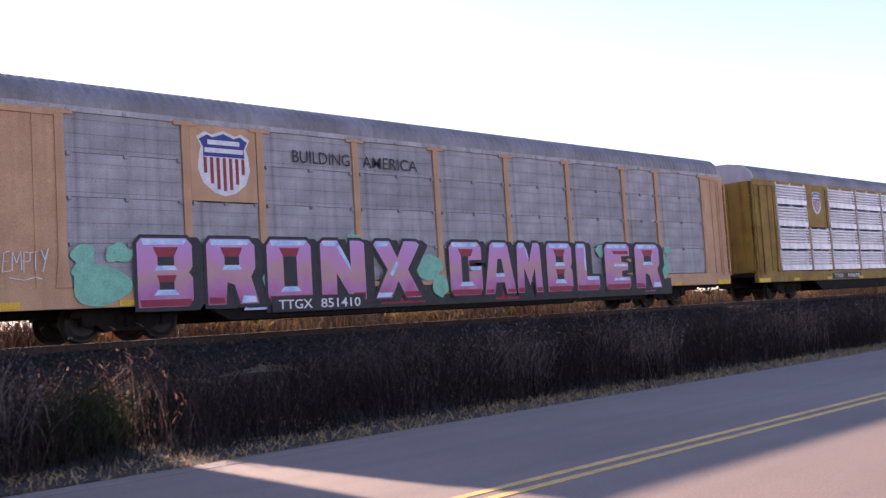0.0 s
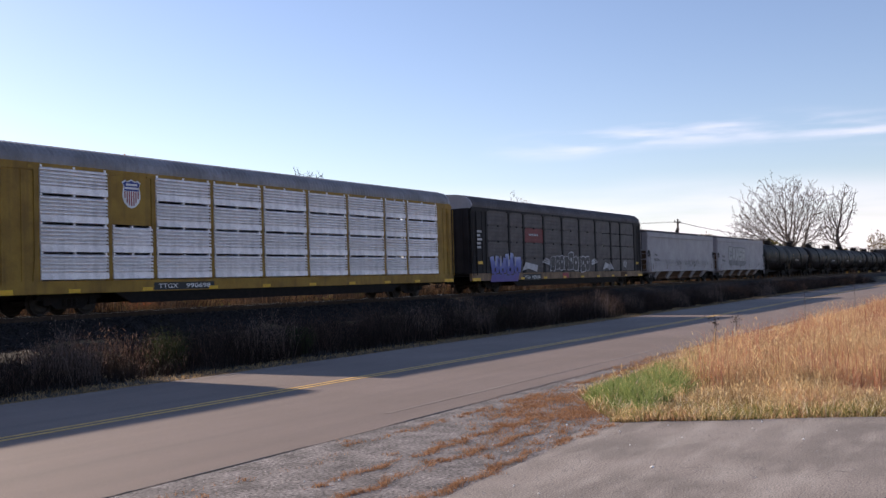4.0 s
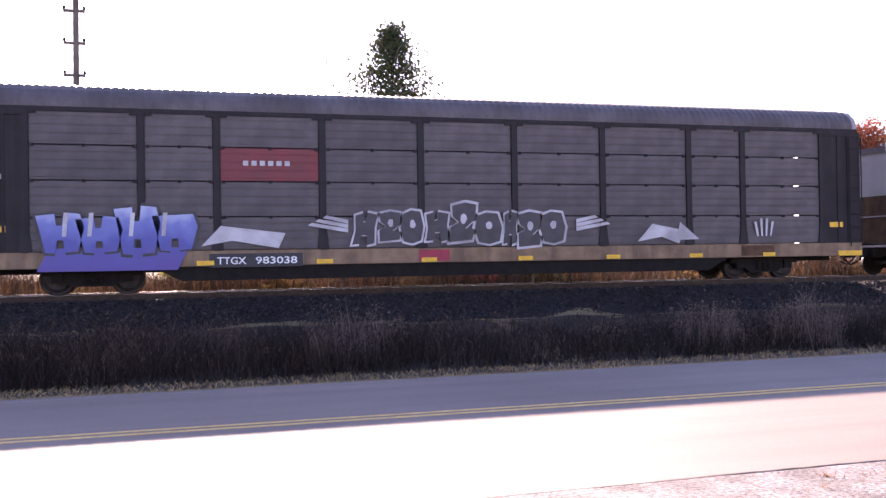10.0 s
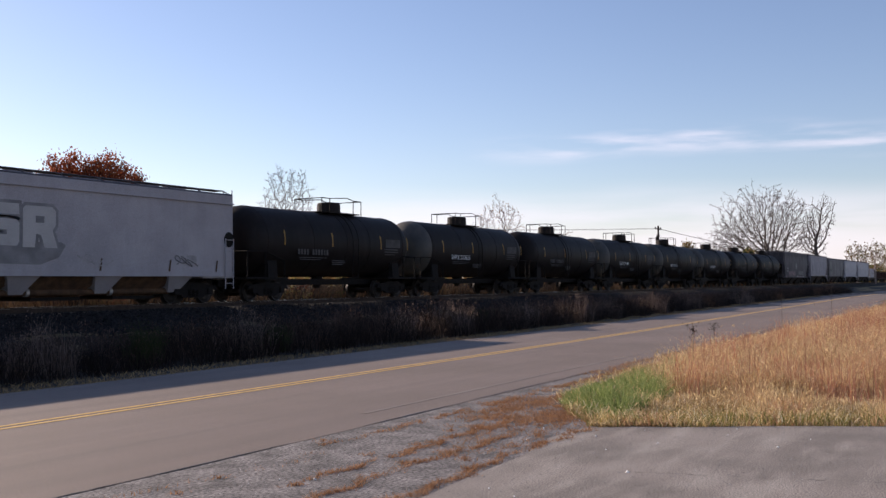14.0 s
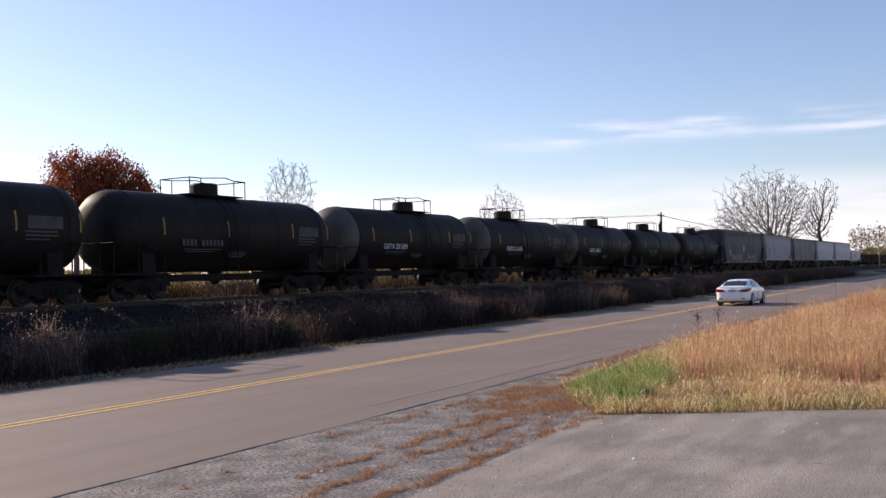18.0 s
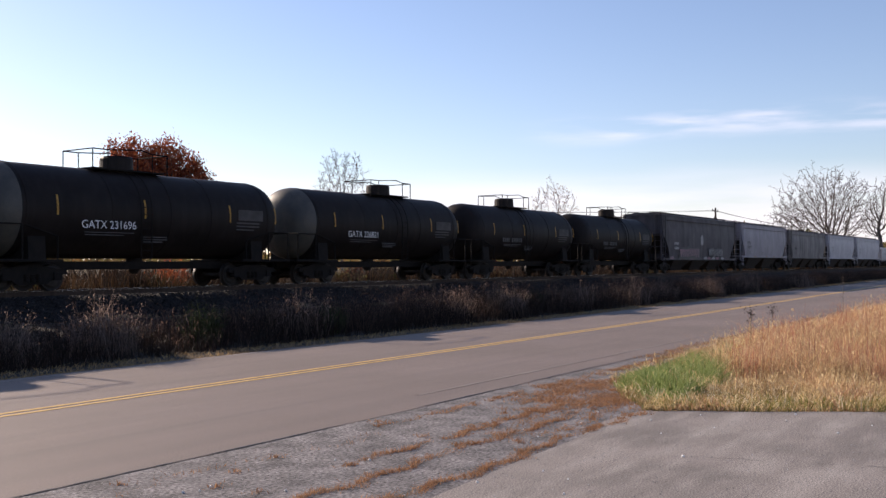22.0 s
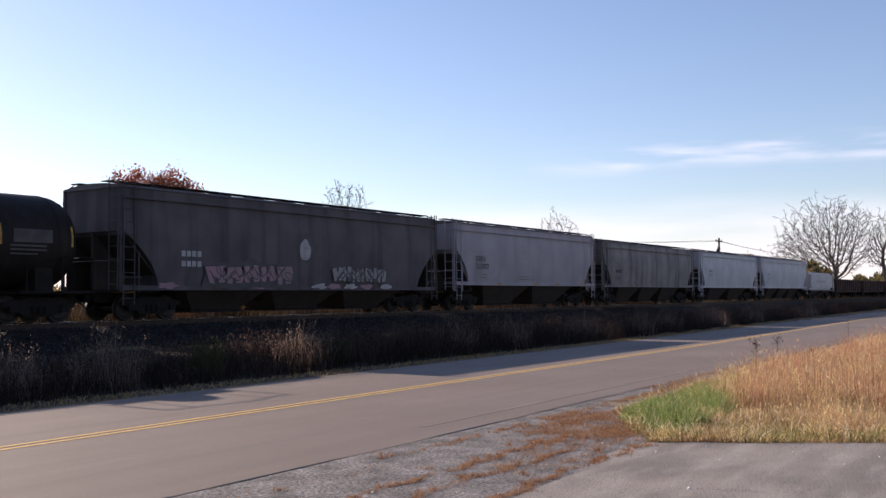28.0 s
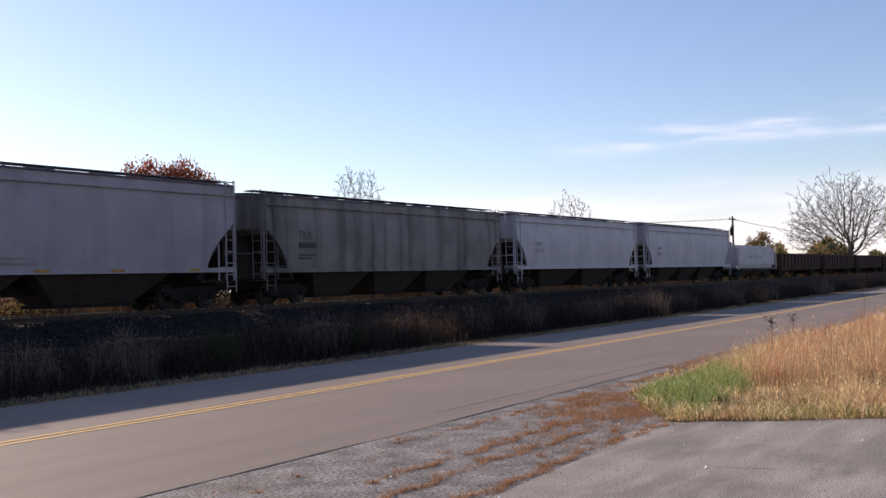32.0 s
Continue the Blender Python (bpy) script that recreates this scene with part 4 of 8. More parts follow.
autorack(-5.15, LEAD, "maroon autorack railcar with grimy side panels")
rack_grey = autorack(22.45, GREY, "tan autorack railcar with dusty grey panels and pink sprayed letters")
rack_zinc = autorack(51.4, ZINC, "yellow autorack railcar with bright galvanised ribbed panels")
rack_dark = autorack(80.25, DARK, "black autorack railcar with grimy brown panels and sprayed tags")

# the grey car's lettering and sprayed name
write("slogan", "BUILDING", 7.42, 9.14, 3.98, 4.28, -1.612, M["inkblack"], rack_grey, "black stencilled slogan", 0.004)
write("slogan", "AMERICA", 9.55, 11.42, 3.98, 4.28, -1.612, M["inkblack"], rack_grey, "black stencilled slogan", 0.004)
part("number_plate", block(6.5, 23.0, -1.606, -1.598, 0.44, 0.98), M["inkblack"], rack_grey, "black lower sill band")
part("number_board", block(6.62, 9.35, -1.668, -1.60, 0.44, 0.80, 0.004), M["inkblack"], rack_grey, "black number board")
write("car_number", "TTGX", 6.8, 7.75, 0.50, 0.72, -1.672, M["white"], rack_grey, "white stencilled car mark", 0.01)
write("car_number", "851410", 8.0, 9.2, 0.50, 0.72, -1.672, M["white"], rack_grey, "white stencilled car mark", 0.01)
for k, (x0, stroke) in enumerate(((0.70, [(0.13, 1.0), (0.02, 0.92), (0.0, 0.5), (0.1, 0.52), (0.0, 0.5), (-0.02, 0.05), (0.12, 0.1)]), (0.86, [(0.0, 0.1), (0.02, 0.95), (0.09, 0.45), (0.17, 0.98), (0.18, 0.12)]), (1.08, [(0.0, 0.0), (0.01, 0.96), (0.13, 0.9), (0.12, 0.55), (0.01, 0.5)]), (1.22, [(0.0, 0.92), (0.18, 1.0), (0.09, 0.96), (0.08, 0.08)]), (1.42, [(0.0, 1.05), (0.06, 0.6), (0.14, 1.12), (0.02, 0.02)]), (0.80, [(0.0, -0.22), (0.28, -0.34), (0.5, -0.2), (0.62, -0.3)]))):
    bm = bmesh.new()
    for p, q in zip(stroke, stroke[1:]):
        a, b = Vector((x0 + p[0], -1.63, 1.42 + 0.42 * p[1])), Vector((x0 + q[0], -1.63, 1.42 + 0.42 * q[1]))
        rod(bm, a, b, 0.011, 4)
    part("chalk_tag", bm, M["white"], rack_grey, "white chalk scrawl")
NAME = (("B", 3.31, 4.72), ("R", 4.93, 6.3), ("O", 6.48, 7.86), ("N", 8.0, 9.5), ("X", 9.66, 11.36), ("G", 12.3, 13.68), ("A", 13.62, 15.06), ("M", 14.98, 16.24), ("B", 16.34, 17.66), ("L", 17.74, 19.0), ("E", 19.2, 20.66), ("R", 20.83, 22.36))
BODY = dict(
    B=[(0, 0), (0.90, 0), (1, 0.10), (1, 0.42), (0.93, 0.50), (1, 0.58), (1, 0.90), (0.90, 1), (0.08, 1), (0, 0.92)],
    R=[(0, 0), (0.36, 0), (0.40, 0.34), (0.55, 0.30), (0.66, 0), (1.06, 0), (0.90, 0.42), (1, 0.55), (1, 0.90), (0.88, 1), (0.08, 1), (0, 0.92)],
    O=[(0.10, 0), (0.90, 0), (1, 0.10), (1, 0.90), (0.90, 1), (0.10, 1), (0, 0.90), (0, 0.10)],
    N=[(0, 0), (0.33, 0), (0.34, 0.46), (0.66, 0), (1, 0), (1, 0.96), (0.90, 1), (0.67, 1), (0.67, 0.56), (0.38, 1), (0.08, 1), (0, 0.94)],
    X=[(0, 0), (0.34, 0), (0.50, 0.30), (0.66, 0), (1, 0), (0.72, 0.50), (1, 0.94), (0.92, 1), (0.66, 1), (0.50, 0.70), (0.34, 1), (0.06, 1), (0, 0.94), (0.28, 0.50)],
    G=[(0.10, 0), (0.90, 0), (1, 0.10), (1, 0.54), (0.60, 0.54), (0.60, 0.42), (0.62, 0.66), (1, 0.66), (1, 0.90), (0.90, 1), (0.10, 1), (0, 0.90), (0, 0.10)],
    A=[(0, 0), (0.30, 0), (0.37, 0.22), (0.63, 0.22), (0.70, 0), (1, 0), (0.78, 0.94), (0.70, 1), (0.30, 1), (0.22, 0.94)],
    M=[(0, 0), (0.26, 0), (0.29, 0.50), (0.50, 0.14), (0.71, 0.50), (0.74, 0), (1, 0), (0.95, 0.94), (0.88, 1), (0.68, 1), (0.50, 0.62), (0.32, 1), (0.12, 1), (0.05, 0.94)],
    L=[(0, 0), (0.92, 0), (1, 0.08), (1, 0.30), (0.44, 0.30), (0.44, 0.94), (0.38, 1), (0.06, 1), (0, 0.94)],
    E=[(0.06, 0), (0.94, 0), (1, 0.08), (1, 0.27), (0.66, 0.27), (0.66, 0.40), (0.92, 0.42), (0.92, 0.58), (0.66, 0.60), (0.66, 0.73), (1, 0.74), (1, 0.92), (0.92, 1), (0.10, 1), (0, 0.92), (0, 0.08)])
EYE_RED = [(0.28, 0.87), (0.74, 0.87), (0.66, 0.73), (0.36, 0.73)]
EYE_DARK = [(0.36, 0.73), (0.66, 0.73), (0.66, 0.60), (0.36, 0.60)]
BELLY_RED, BELLY_DARK = [(0.34, 0.46), (0.70, 0.46), (0.65, 0.36), (0.38, 0.36)], [(0.38, 0.36), (0.65, 0.36), (0.65, 0.25), (0.38, 0.25)]
MID_SKY, LOW_SKY = [(0.36, 0.60), (0.66, 0.60), (0.72, 0.53), (0.30, 0.53)], [(0.36, 0.25), (0.66, 0.25), (0.74, 0.17), (0.28, 0.17)]
INNER = dict(
    B=((EYE_RED, "tagred"), (EYE_DARK, "inkblack"), (MID_SKY, "tagsky"), (BELLY_RED, "tagred"), (BELLY_DARK, "inkblack"), (LOW_SKY, "tagsky")),
    R=((EYE_RED, "tagred"), (EYE_DARK, "inkblack"), (MID_SKY, "tagsky"), ([(0.02, 0.02), (0.34, 0.02), (0.32, 0.10), (0.02, 0.12)], "tagred"), ([(0.68, 0.02), (1.02, 0.02), (0.98, 0.12), (0.72, 0.13)], "tagsky")),
    O=((EYE_RED, "tagred"), ([(0.36, 0.73), (0.66, 0.73), (0.66, 0.25), (0.36, 0.25)], "inkblack"), (LOW_SKY, "tagsky")),
    N=(([(0.02, 0.02), (0.31, 0.02), (0.31, 0.10), (0.02, 0.10)], "tagred"), ([(0.70, 0.02), (0.98, 0.02), (0.98, 0.12), (0.70, 0.12)], "tagred"), ([(0.36, 0.90), (0.44, 0.92), (0.66, 0.58), (0.66, 0.48)], "tagsky")),
    X=(([(0.02, 0.02), (0.32, 0.02), (0.36, 0.10), (0.06, 0.10)], "tagsky"), ([(0.66, 0.02), (0.98, 0.02), (0.94, 0.11), (0.62, 0.11)], "tagred"), ([(0.48, 0.66), (0.52, 0.60), (0.38, 0.38), (0.32, 0.42)], "tagsky")),
    G=((EYE_RED, "tagred"), ([(0.36, 0.73), (0.58, 0.73), (0.58, 0.25), (0.36, 0.25)], "inkblack"), ([(0.62, 0.54), (0.98, 0.54), (0.96, 0.47), (0.64, 0.47)], "tagsky"), (LOW_SKY, "tagsky")),
    A=(([(0.44, 0.68), (0.56, 0.68), (0.62, 0.40), (0.38, 0.40)], "inkblack"), ([(0.36, 0.40), (0.64, 0.40), (0.63, 0.33), (0.37, 0.33)], "tagsky"), ([(0.03, 0.02), (0.28, 0.02), (0.29, 0.09), (0.05, 0.09)], "tagred"), ([(0.72, 0.02), (0.97, 0.02), (0.95, 0.09), (0.71, 0.09)], "tagred")),
    M=(([(0.02, 0.02), (0.24, 0.02), (0.25, 0.10), (0.03, 0.10)], "tagred"), ([(0.76, 0.02), (0.98, 0.02), (0.97, 0.10), (0.75, 0.10)], "tagred"), ([(0.34, 0.94), (0.40, 0.90), (0.50, 0.68), (0.46, 0.66)], "tagsky")),
    L=(([(0.44, 0.30), (0.98, 0.30), (0.96, 0.22), (0.46, 0.22)], "tagsky"), ([(0.36, 0.94), (0.42, 0.90), (0.42, 0.40), (0.36, 0.44)], "tagsky")),
    E=(([(0.30, 0.85), (0.94, 0.85), (0.94, 0.77), (0.36, 0.77)], "tagred"), ([(0.36, 0.56), (0.90, 0.56), (0.90, 0.50), (0.36, 0.50)], "tagsky"), ([(0.36, 0.25), (0.96, 0.25), (0.96, 0.19), (0.32, 0.19)], "tagsky")))


def swollen(pts, d):
    """The outline moved out by d all round."""
    out, n = [], len(pts)
    area = sum(pts[i][0] * pts[(i + 1) % n][1] - pts[(i + 1) % n][0] * pts[i][1] for i in range(n))
    sgn = 1 if area > 0 else -1
    for i in range(n):
        p, q, r = Vector(pts[i - 1]), Vector(pts[i]), Vector(pts[(i + 1) % n])
        a, b = (q - p).normalized(), (r - q).normalized()
        na, nb = Vector((a.y, -a.x)) * sgn, Vector((b.y, -b.x)) * sgn
        m = na + nb
        m = m / max(0.55, m.length_squared / 2)
        out.append((q.x + m.x * d, q.y + m.y * d))
    return out


for i, (c, x0, x1) in enumerate(NAME):
    put = lambda pts: [(x0 + 0.06 + a * (x1 - x0 - 0.14), 0.66 + b * 1.46) for a, b in pts]
    lt = part("sprayed_letter", outline_patch(put(BODY[c]), -1.656, 0.003), M["tagpink"], rack_grey, "pink and purple sprayed letter")
    part("letter_outline", outline_patch(swollen(put(BODY[c]), 0.075), -1.652, 0.003), M["inkblack"], lt)
    part("letter_shade", outline_patch([(a + 0.24, b - 0.03) for a, b in swollen(put(BODY[c]), 0.06)], -1.641 - 0.0004 * i, 0.003), M["inkblack"], lt)
    wide = {"N": (0.04, 0.40), "X": (0.04, 0.34), "A": (0.30, 0.70), "M": (0.10, 0.34), "L": (0.05, 0.40)}.get(c, (0.08, 0.90))
    part("letter_gleam", outline_patch(put([(wide[0], 0.985), (wide[1], 0.985), (wide[1] - 0.05, 0.91), (wide[0] + 0.03, 0.90)]), -1.660, 0.003), M["tagsky"], lt, "sky blue gleam along the letter's top")
    if c in "BOGLE":
        part("letter_foot", outline_patch(put([(0.05, 0.01), (0.94, 0.01), (0.97, 0.11), (0.03, 0.11)]), -1.660, 0.003), M["tagred"], lt, "red foot of the letter")
    for pts, m in INNER[c]:
        part("letter_facet", outline_patch(put(pts), -1.660, 0.003), M[m], lt)
for k, (cx, cz, rx, rz) in enumerate(((2.6, 1.15, 0.62, 0.42), (2.25, 1.75, 0.24, 0.24), (3.0, 1.8, 0.3, 0.2), (2.2, 1.45, 0.2, 0.16), (11.6, 1.45, 0.5, 0.35), (12.0, 0.95, 0.3, 0.3), (22.55, 1.35, 0.3, 0.45), (22.85, 1.95, 0.22, 0.12), (19.1, 1.9, 0.25, 0.2), (9.1, 2.15, 0.25, 0.15), (6.35, 1.3, 0.2, 0.35))):
    part("mint_patch", outline_patch(blob(cx, cz, rx, rz, k), -1.634), M["mint"], rack_grey, "mint green sprayed patch")
for k, (x0, x1, z0, z1, m) in enumerate(((5.9, 6.6, 0.52, 0.92, "tagsky"), (9.9, 11.5, 0.52, 0.90, "tagred"), (14.1, 15.2, 0.50, 0.86, "tagred"), (21.4, 22.1, 0.54, 0.88, "tagpink"), (9.0, 9.8, 0.55, 0.8, "rust"))):
    part("paint_drip_patch", outline_patch([(x0, z0), (x1 - 0.1, z0), (x1, z1), (x0 + 0.15, z1)], -1.62), M[m], rack_grey)

# the galvanised car's number band
part("number_plate", block(6.5, 9.4, -1.606, -1.598, 0.74, 1.0), M["inkblack"], rack_zinc, "black number band")
write("car_number", "TTGX", 6.7, 7.6, 0.79, 0.95, -1.612, M["white"], rack_zinc, "white stencilled car mark", 0.01)
write("car_number", "990698", 8.0, 9.2, 0.79, 0.95, -1.612, M["white"], rack_zinc, "white stencilled car mark", 0.01)

# the black car's tags
part("number_plate", block(6.3, 8.75, -1.606, -1.598, 0.66, 1.02), M["inkblack"], rack_dark, "black number band")
write("car_number", "TTGX", 6.5, 7.25, 0.74, 0.93, -1.612, M["white"], rack_dark, "white stencilled car mark", 0.01)
write("car_number", "983038", 7.5, 8.6, 0.74, 0.93, -1.612, M["white"], rack_dark, "white stencilled car mark", 0.01)


# worn sill sections of the black car
for k, (x0, x1, m) in enumerate(((9.4, 11.2, "fadedsill"), (12.0, 12.9, "tagred"), (13.2, 14.6, "fadedsill"), (15.4, 17.8, "fadedsill"), (19.2, 22.0, "fadedsill"), (22.4, 23.6, "rust"))):
    part("sill_section", block(x0, x1, -1.608, -1.598, 0.74, 1.06), M[m], rack_dark, "faded brown sill section")


def tag_shapes(car, x0, x1, z0, z1, n, fill, edge, seed, label):
    """Sprayed lettering that cannot be read: leaning blocky forms with an outline."""
    rnd = random.Random(seed)
    w = (x1 - x0) / n
    for i in range(n):
        a, b = x0 + i * w, x0 + (i + 1) * w
        t = z1 - rnd.uniform(0, 0.22) * (z1 - z0)
        lo = z0 + rnd.uniform(0, 0.15) * (z1 - z0)
        s = 0.12 * w
        out = [(a + s, lo), (a + w * 0.38, lo - 0.02), (a + w * 0.42, lo + (t - lo) * 0.32), (a + w * 0.58, lo + (t - lo) * 0.32), (a + w * 0.62, lo), (b - s * 0.4, lo + 0.03), (b + s, t - (t - lo) * 0.35), (b, t), (a + w * 0.6, t + 0.04), (a + w * 0.55, t - (t - lo) * 0.3), (a + w * 0.4, t - (t - lo) * 0.3), (a + w * 0.36, t), (a - s, t - 0.05), (a, (lo + t) / 2)]
        if rnd.random() < 0.5:
            out = out[:1] + out[1:6] + out[6:8] + out[12:]
        cx, cz = sum(p[0] for p in out) / len(out), sum(p[1] for p in out) / len(out)
        ed = [(cx + (p[0] - cx) * 1.14, cz + (p[1] - cz) * 1.12) for p in out]
        o = part("tag_form", outline_patch(out, -1.646), fill, car, label)
        part("tag_edge", outline_patch(ed, -1.638), edge, o)


tag_shapes(rack_dark, 2.2, 5.9, 0.95, 2.25, 4, M["tagblue"], M["tagdark"], 5, "blue violet sprayed form")
part("tag_base", outline_patch([(2.1, 0.62), (5.5, 0.62), (5.8, 1.2), (2.4, 1.2)], -1.634), M["tagblue"], rack_dark)
for k, x in enumerate((2.7, 3.3, 4.3, 5.1)):
    part("tag_gleam", outline_patch([(x, 1.5), (x + 0.1, 1.5), (x + 0.16, 2.1), (x + 0.05, 2.1)], -1.652), M["tagwhite"], rack_dark)
SLANT = ((10.1, 1.22, 0.62, 0.86, 0.10), (10.85, 1.30, 0.62, 0.80, 0.02), (11.5, 1.28, 0.62, 0.86, 0.0), (12.2, 1.30, 0.66, 0.80, 0.0), (12.85, 1.26, 0.74, 1.08, 0.14), (13.7, 1.24, 0.78, 0.84, -0.05), (14.5, 1.20, 0.40, 0.90, 0.05), (14.95, 1.10, 0.72, 0.98, 0.02), (15.7, 1.24, 0.75, 0.86, -0.04))
for i, (x0, z0, w, h, lean) in enumerate(SLANT):
    # unreadable sprayed forms: a slanting body with a notch or a hole
    out = [(0.0, 0.0), (0.34, 0.02), (0.40, 0.30), (0.62, 0.30), (0.66, -0.02), (1.0, 0.04), (0.94, 0.55), (1.02, 0.95), (0.55, 1.02), (0.50, 0.72), (0.40, 0.70), (0.36, 1.0), (0.02, 0.92), (0.10, 0.45)] if i % 3 == 0 else (
        [(0.05, 0.0), (0.95, 0.06), (1.0, 0.34), (0.62, 0.36), (0.98, 0.60), (0.96, 0.98), (0.5, 1.04), (0.0, 0.95), (0.08, 0.66), (0.34, 0.52), (0.02, 0.40)] if i % 3 == 1 else
        [(0.1, 0.02), (0.5, -0.05), (0.9, 0.05), (1.02, 0.5), (0.88, 0.98), (0.45, 1.02), (0.08, 0.9), (-0.04, 0.45)])
    pts = [(x0 + a * w + lean * b, z0 + b * h) for a, b in out]
    cx, cz = sum(p[0] for p in pts) / len(pts), sum(p[1] for p in pts) / len(pts)
    f = part("tag_form", outline_patch(pts, -1.646), M["tagdark"], rack_dark, "charcoal sprayed form with white edge")
    part("tag_edge", outline_patch([(cx + (a - cx) * 1.20, cz + (b - cz) * 1.14) for a, b in pts], -1.636), M["tagwhite"], f)
    if i % 3:
        part("tag_hole", outline_patch(blob(cx + 0.02, cz + 0.08, w * 0.13, h * 0.14, i, 10, 0.2), -1.652), M["tagwhite"], f)
for s, x in ((-1, 10.0), (1, 16.8)):
    for k in range(3):
        part("tag_wing", outline_patch([(x, 1.55 + k * 0.12), (x + s * (1.1 - k * 0.2), 1.75 + k * 0.1), (x + s * (1.0 - k * 0.2), 1.82 + k * 0.1), (x, 1.66 + k * 0.12)], -1.64 - k * 0.003), M["tagwhite"], rack_dark)
for x0, x1 in ((6.1, 8.3), (18.8, 20.4)):
    part("ribbon_tag", outline_patch([(x0, 1.22), (x0 + 0.5, 1.75), (x1, 1.55), (x1 - 0.2, 1.15), (x0 + 0.8, 1.36)], -1.64), M["tagwhite"], rack_dark, "faded white ribbon tag")
part("ribbon_tag", outline_patch([(20.1, 1.25), (20.25, 1.8), (20.9, 1.28)], -1.642), M["tagwhite"], rack_dark)
for k in range(4):
    part("hand_tag", outline_patch([(22.95 + k * 0.16, 1.35), (23.02 + k * 0.15, 1.35), (22.95 + k * 0.21, 1.95 - 0.1 * abs(k - 1.5)), (22.86 + k * 0.21, 1.95 - 0.1 * abs(k - 1.5))], -1.64), M["tagwhite"], rack_dark)
rnd = random.Random(3)
bars("scrawl_bar", [(0.65 + rnd.uniform(0, 0.2), 1.35 - rnd.uniform(0, 0.3), 2.5 + i * 0.22, 2.62 + i * 0.22) for i in range(5)], -1.60, M["tagwhite"], rack_dark, "white scrawl")
bars("mark_bar", [(7.2 + i * 0.22, 7.34 + i * 0.22, 3.35, 3.48) for i in range(6)], -1.604, M["tagwhite"], rack_dark, "worn white lettering")
part("notice_plate", block(0.8, 1.4, -1.604, -1.596, 1.62, 1.78), M["reflect"], rack_dark, "yellow notice plate")
part("notice_plate", block(25.7, 26.2, -1.604, -1.596, 1.62, 1.78), M["reflect"], rack_dark, "yellow notice plate")


